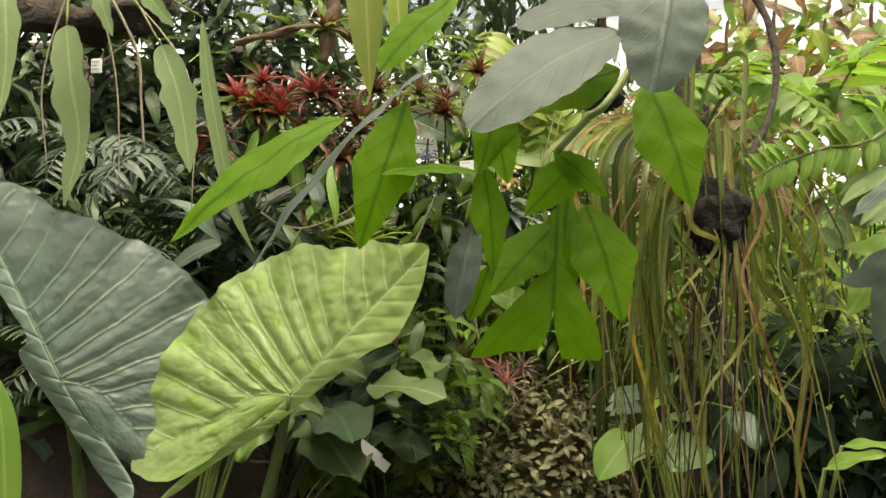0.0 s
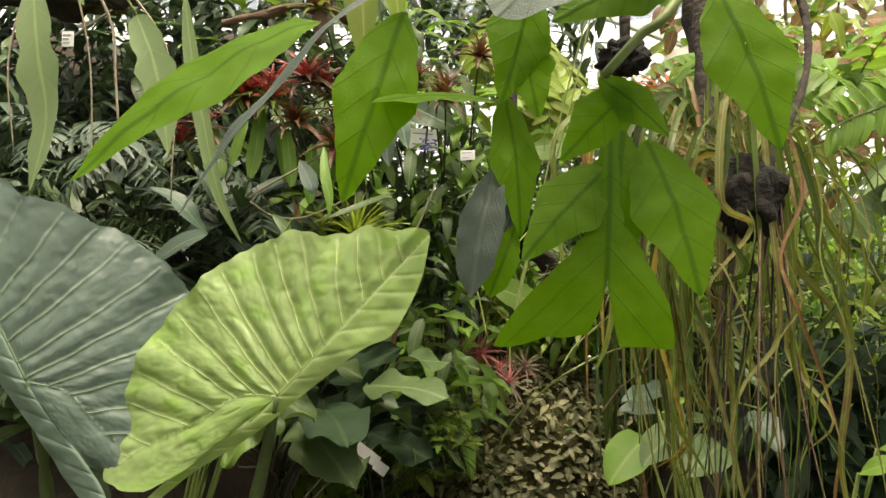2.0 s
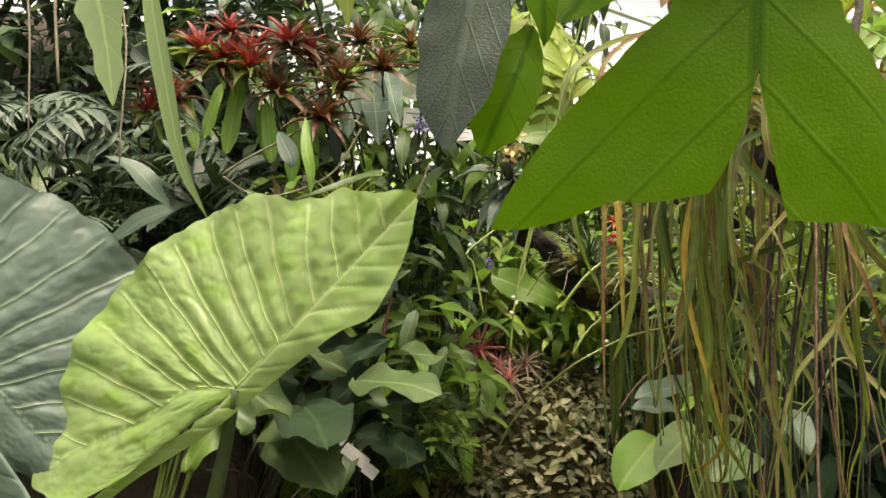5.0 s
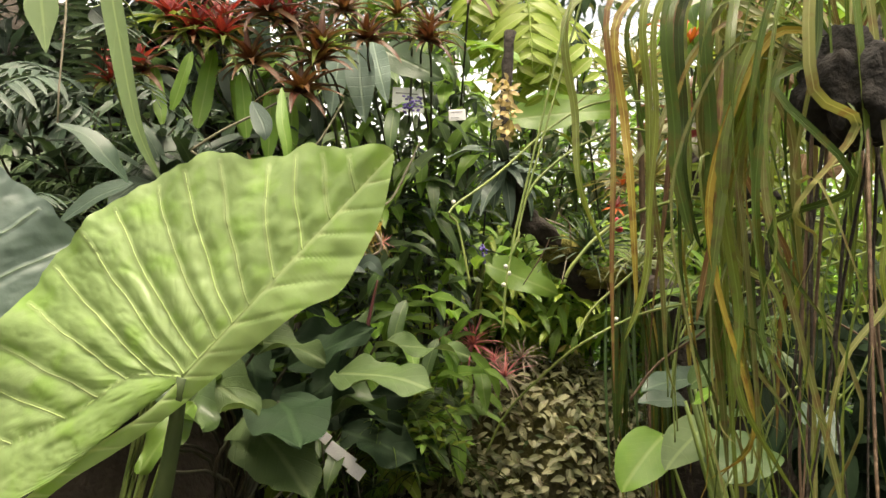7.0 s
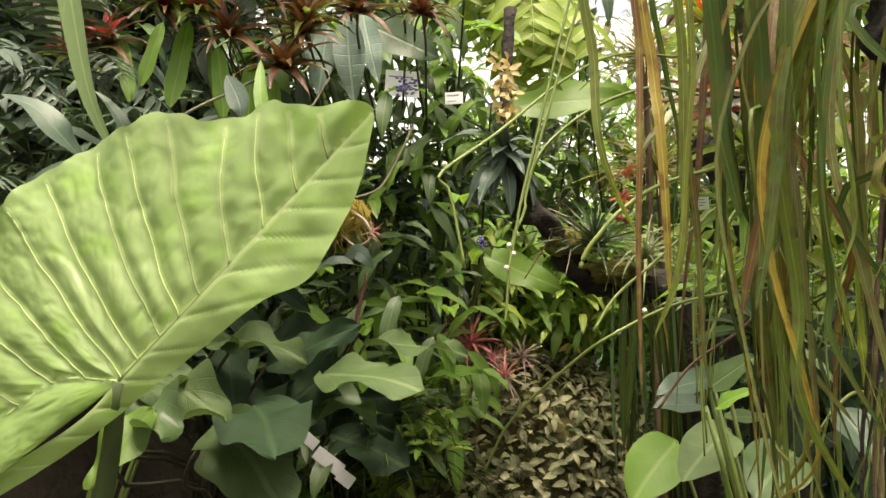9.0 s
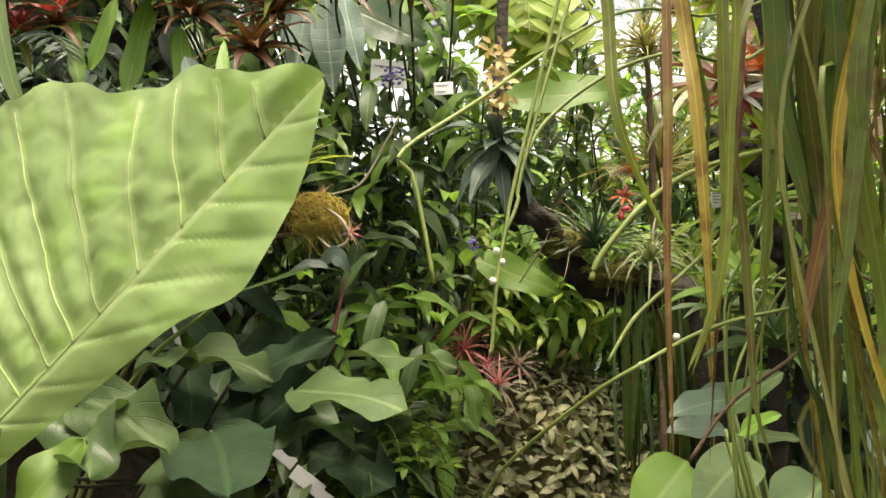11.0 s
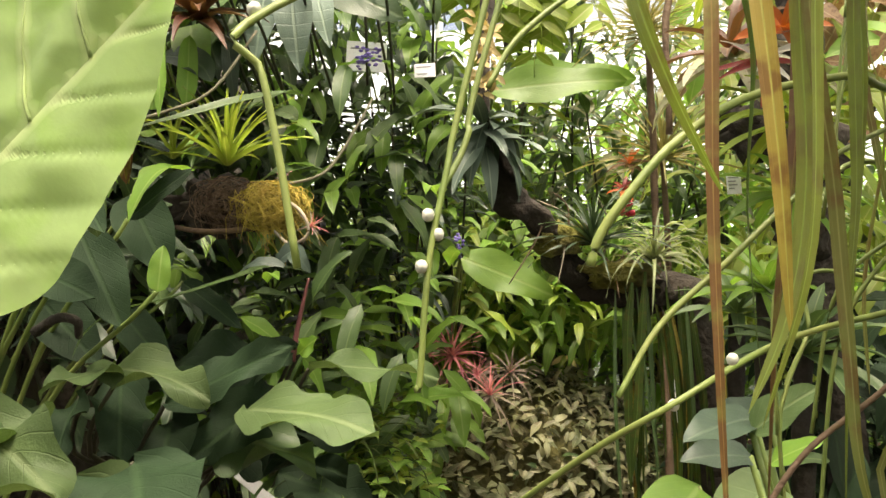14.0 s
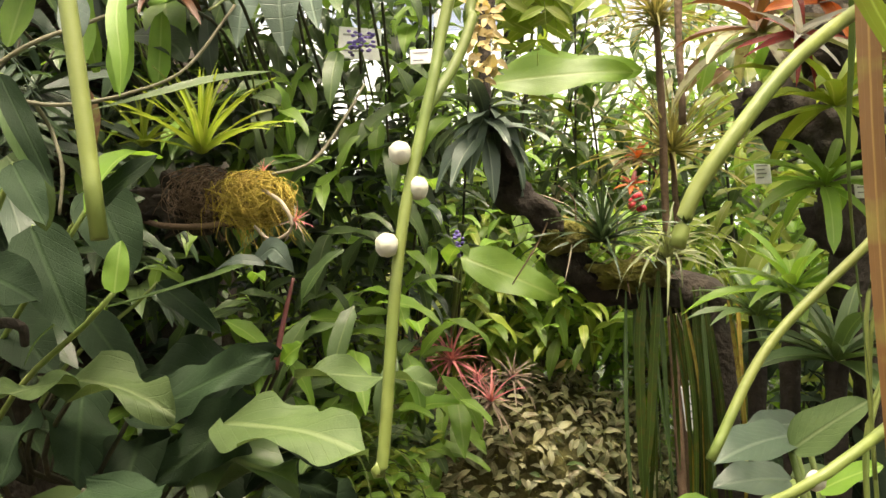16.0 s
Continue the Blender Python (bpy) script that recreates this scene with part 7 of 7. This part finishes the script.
    # the tree that leans over the middle
    tree = thing("overhanging_tree", (0.8, 6.7, 0.0), "tall tree with dark leaves leaning over the bed", "tree")
    part("trunk", tube(BARK, [(0.8, 6.7, 0.0), (0.75, 6.6, 2.0), (0.6, 5.8, 3.7), (0.2, 4.6, 4.0)], 0.035, 0.015, 24, 8, 0.4), tree)
    kinds = [blade(mat, "lance", 0.28, 0.9, 0.3, 0.03, 6, 2, 0.0, s) for s, mat in enumerate((DARK, MID, MAROON))]
    crown, rc = [], random.Random(97)
    for i in range(520):
        q = (rc.uniform(-0.55, 1.0), rc.uniform(4.3, 5.3), rc.uniform(3.28, 4.1))
        crown.append((kinds[(i % 7) // 3], aim(q, turn_dir(rc.uniform(0, 6.28), rc.uniform(-1.0, 0.5)), (0, -0.5, 1), rc.uniform(0.14, 0.28))))
    tagged(part("crown", merged("crown", crown), tree), kind="stuff")
    # leaf masses that close the beds, far and behind
    lots = []
    kinds = [blade(DARK, "lance", 0.3, 0.8, 0.3, 0.02, 5, 2, 0.0, s) for s in range(3)]
    for i in range(7000):
        side = i % 4
        if side == 0:
            p, z = (rr.uniform(-4.8, 5.2), rr.uniform(8.0, 9.2)), rr.uniform(0, 1) ** 1.2 * 2.2
        elif side == 1:
            p, z = (rr.uniform(-4.7, -1.7), rr.uniform(2.2, 7.5)), 0.4 + rr.uniform(0, 1.0) * 2.3
        elif side == 2:
            p, z = (rr.uniform(1.5, 4.9), rr.uniform(-2.0, 8.0)), rr.uniform(0, 1) ** 1.2 * 2.1
        else:
            p, z = (rr.uniform(-4.7, 5.0), rr.uniform(-3.7, -2.2)), rr.uniform(0, 1) * 2.4
        lots.append((kinds[i % 3], aim((*p, z), turn_dir(rr.uniform(0, 6.28), rr.uniform(-0.6, 0.8)), (0, 0, 1), rr.uniform(0.18, 0.36))))
    # the leafy slope behind the bank
    for mat, count, x0, x1, word in ((DARK, 2000, -2.6, -0.55, "dark green"), (MID, 1700, -2.6, 0.1, "green"), (BLUE, 700, -2.6, -0.6, "blue-grey"), (BRIGHT, 500, -1.2, 0.25, "light green")):
        kinds = [blade(mat, "lance", 0.28, 0.9, 0.3, 0.03, 6, 2, 0.0, s) for s in range(3)]
        wall = []
        for i in range(count):
            x = rr.uniform(x0, x1)
            p = (x, rr.uniform(3.3, 4.1) + max(0, -x - 1.4) * -0.4, rr.uniform(1.1, 3.5 - max(0.0, x + 0.5) * 0.9))
            wall.append((kinds[i % 3], aim(p, turn_dir(rr.uniform(1.6, 4.7), rr.uniform(-0.9, 0.6)), (0, -0.5, 1), rr.uniform(0.12, 0.26))))
        single("bank_foliage", merged("bank_foliage", wall), f"dense {word} foliage on the slope behind the bank", "foliage", kind="stuff")
    for mat, count, word in ((DARK, 150, "dark green"), (YELLOW, 300, "yellow-green"), (BRIGHT, 800, "light green"), (MID, 350, "green")):
        kinds = [blade(mat, "lance", 0.27, 1.0, 0.3, 0.03, 6, 2, 0.0, s) for s in range(3)]
        wall = []
        for i in range(count):
            p = (rr.uniform(-0.8, 0.62), rr.uniform(4.9, 5.7), rr.uniform(1.35, 2.35) + (0.5 * rr.random() if mat is MID else 0.0))
            wall.append((kinds[i % 3], aim(p, turn_dir(rr.uniform(1.6, 4.7), rr.uniform(-0.9, 0.5)), (0, -0.5, 1), rr.uniform(0.14, 0.26))))
        single("middle_foliage", merged("middle_foliage", wall), f"dense {word} foliage behind the mound", "foliage", kind="stuff")
    # the low dark green box has shade painted into its leaf colour
    for mat, count, box, word in ((BRIGHT, 2000, (0.0, 2.6, 5.2, 6.8, 1.4, 3.3), "light green"), (YELLOW, 500, (1.2, 2.9, 3.4, 4.8, 1.3, 3.1), "yellow-green"), (SHADED, 900, (1.25, 3.2, 2.7, 4.4, 0.3, 1.6), "dark green")):
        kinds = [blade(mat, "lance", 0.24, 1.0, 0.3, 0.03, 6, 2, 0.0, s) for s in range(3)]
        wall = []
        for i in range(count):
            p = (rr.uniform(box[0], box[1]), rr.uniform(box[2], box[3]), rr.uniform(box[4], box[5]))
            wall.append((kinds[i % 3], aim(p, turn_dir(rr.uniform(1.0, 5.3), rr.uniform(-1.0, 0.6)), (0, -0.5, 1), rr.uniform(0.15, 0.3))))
        single("side_foliage", merged("side_foliage", wall), f"{word} foliage beyond the bough, darkest where shade is coloured in", "foliage", kind="stuff")
    # leaf mass added to give near-black shade behind the straps
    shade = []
    kinds = [blade(SHADED, "lance", 0.3, 0.9, 0.3, 0.03, 6, 2, 0.0, k) for k in range(3)]
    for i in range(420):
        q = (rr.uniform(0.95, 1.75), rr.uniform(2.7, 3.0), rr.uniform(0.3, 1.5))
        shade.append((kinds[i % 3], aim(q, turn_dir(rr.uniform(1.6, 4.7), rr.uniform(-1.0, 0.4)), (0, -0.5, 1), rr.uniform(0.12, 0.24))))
    single("shade_foliage", merged("shade_foliage", shade), "dark green foliage behind the straps with the shade in its colour", "foliage", kind="stuff")
    for mat, count, box, word in ((DARK, 220, (-0.75, 0.2, 3.7, 4.4, 1.9, 3.1), "dark green foliage behind the drooping leaves"), (MID, 260, (-0.75, 0.2, 3.7, 4.4, 1.9, 3.1), "green foliage behind the drooping leaves"),
                                  (BRIGHT, 300, (0.25, 1.2, 4.4, 5.0, 1.5, 2.1), "light green foliage behind the bough"), (YELLOW, 180, (0.25, 1.2, 4.4, 5.0, 1.5, 2.1), "yellow-green foliage behind the bough"),
                                  (MID, 520, (0.45, 2.2, 4.6, 5.4, 2.2, 3.4), "green foliage high before the far glass"), (OLIVE, 160, (0.6, 2.2, 4.6, 5.4, 2.2, 3.4), "olive foliage high before the far glass")):
        kinds = [blade(mat, "lance", 0.27, 0.9, 0.3, 0.03, 6, 2, 0.0, k) for k in range(3)]
        backing = []
        for i in range(count):
            q = (rr.uniform(box[0], box[1]), rr.uniform(box[2], box[3]), rr.uniform(box[4], box[5]))
            backing.append((kinds[i % 3], aim(q, turn_dir(rr.uniform(1.6, 4.7), rr.uniform(-0.9, 0.5)), (0, -0.5, 1), rr.uniform(0.1, 0.22))))
        single("backing_foliage", merged("backing_foliage", backing), word, "foliage", kind="stuff")
    single("undergrowth", merged("undergrowth", lots), "dense dark green undergrowth along the glasshouse walls", "undergrowth", kind="stuff")
    lots = []
    kinds = [blade(BRIGHT, "lance", 0.3, 0.8, 0.3, 0.02, 5, 2, 0.0, s) for s in range(3)]
    for i in range(7000):
        p = (rr.uniform(-2.6, 4.6), rr.uniform(6.0, 8.8), rr.uniform(0, 1) ** 0.8 * 2.9)
        lots.append((kinds[i % 3], aim(p, turn_dir(rr.uniform(0, 6.28), rr.uniform(-0.6, 0.8)), (0, 0, 1), rr.uniform(0.16, 0.3))))
    single("far_foliage", merged("far_foliage", lots), "bright green foliage before the far glass", "undergrowth", kind="stuff")


build_behind()
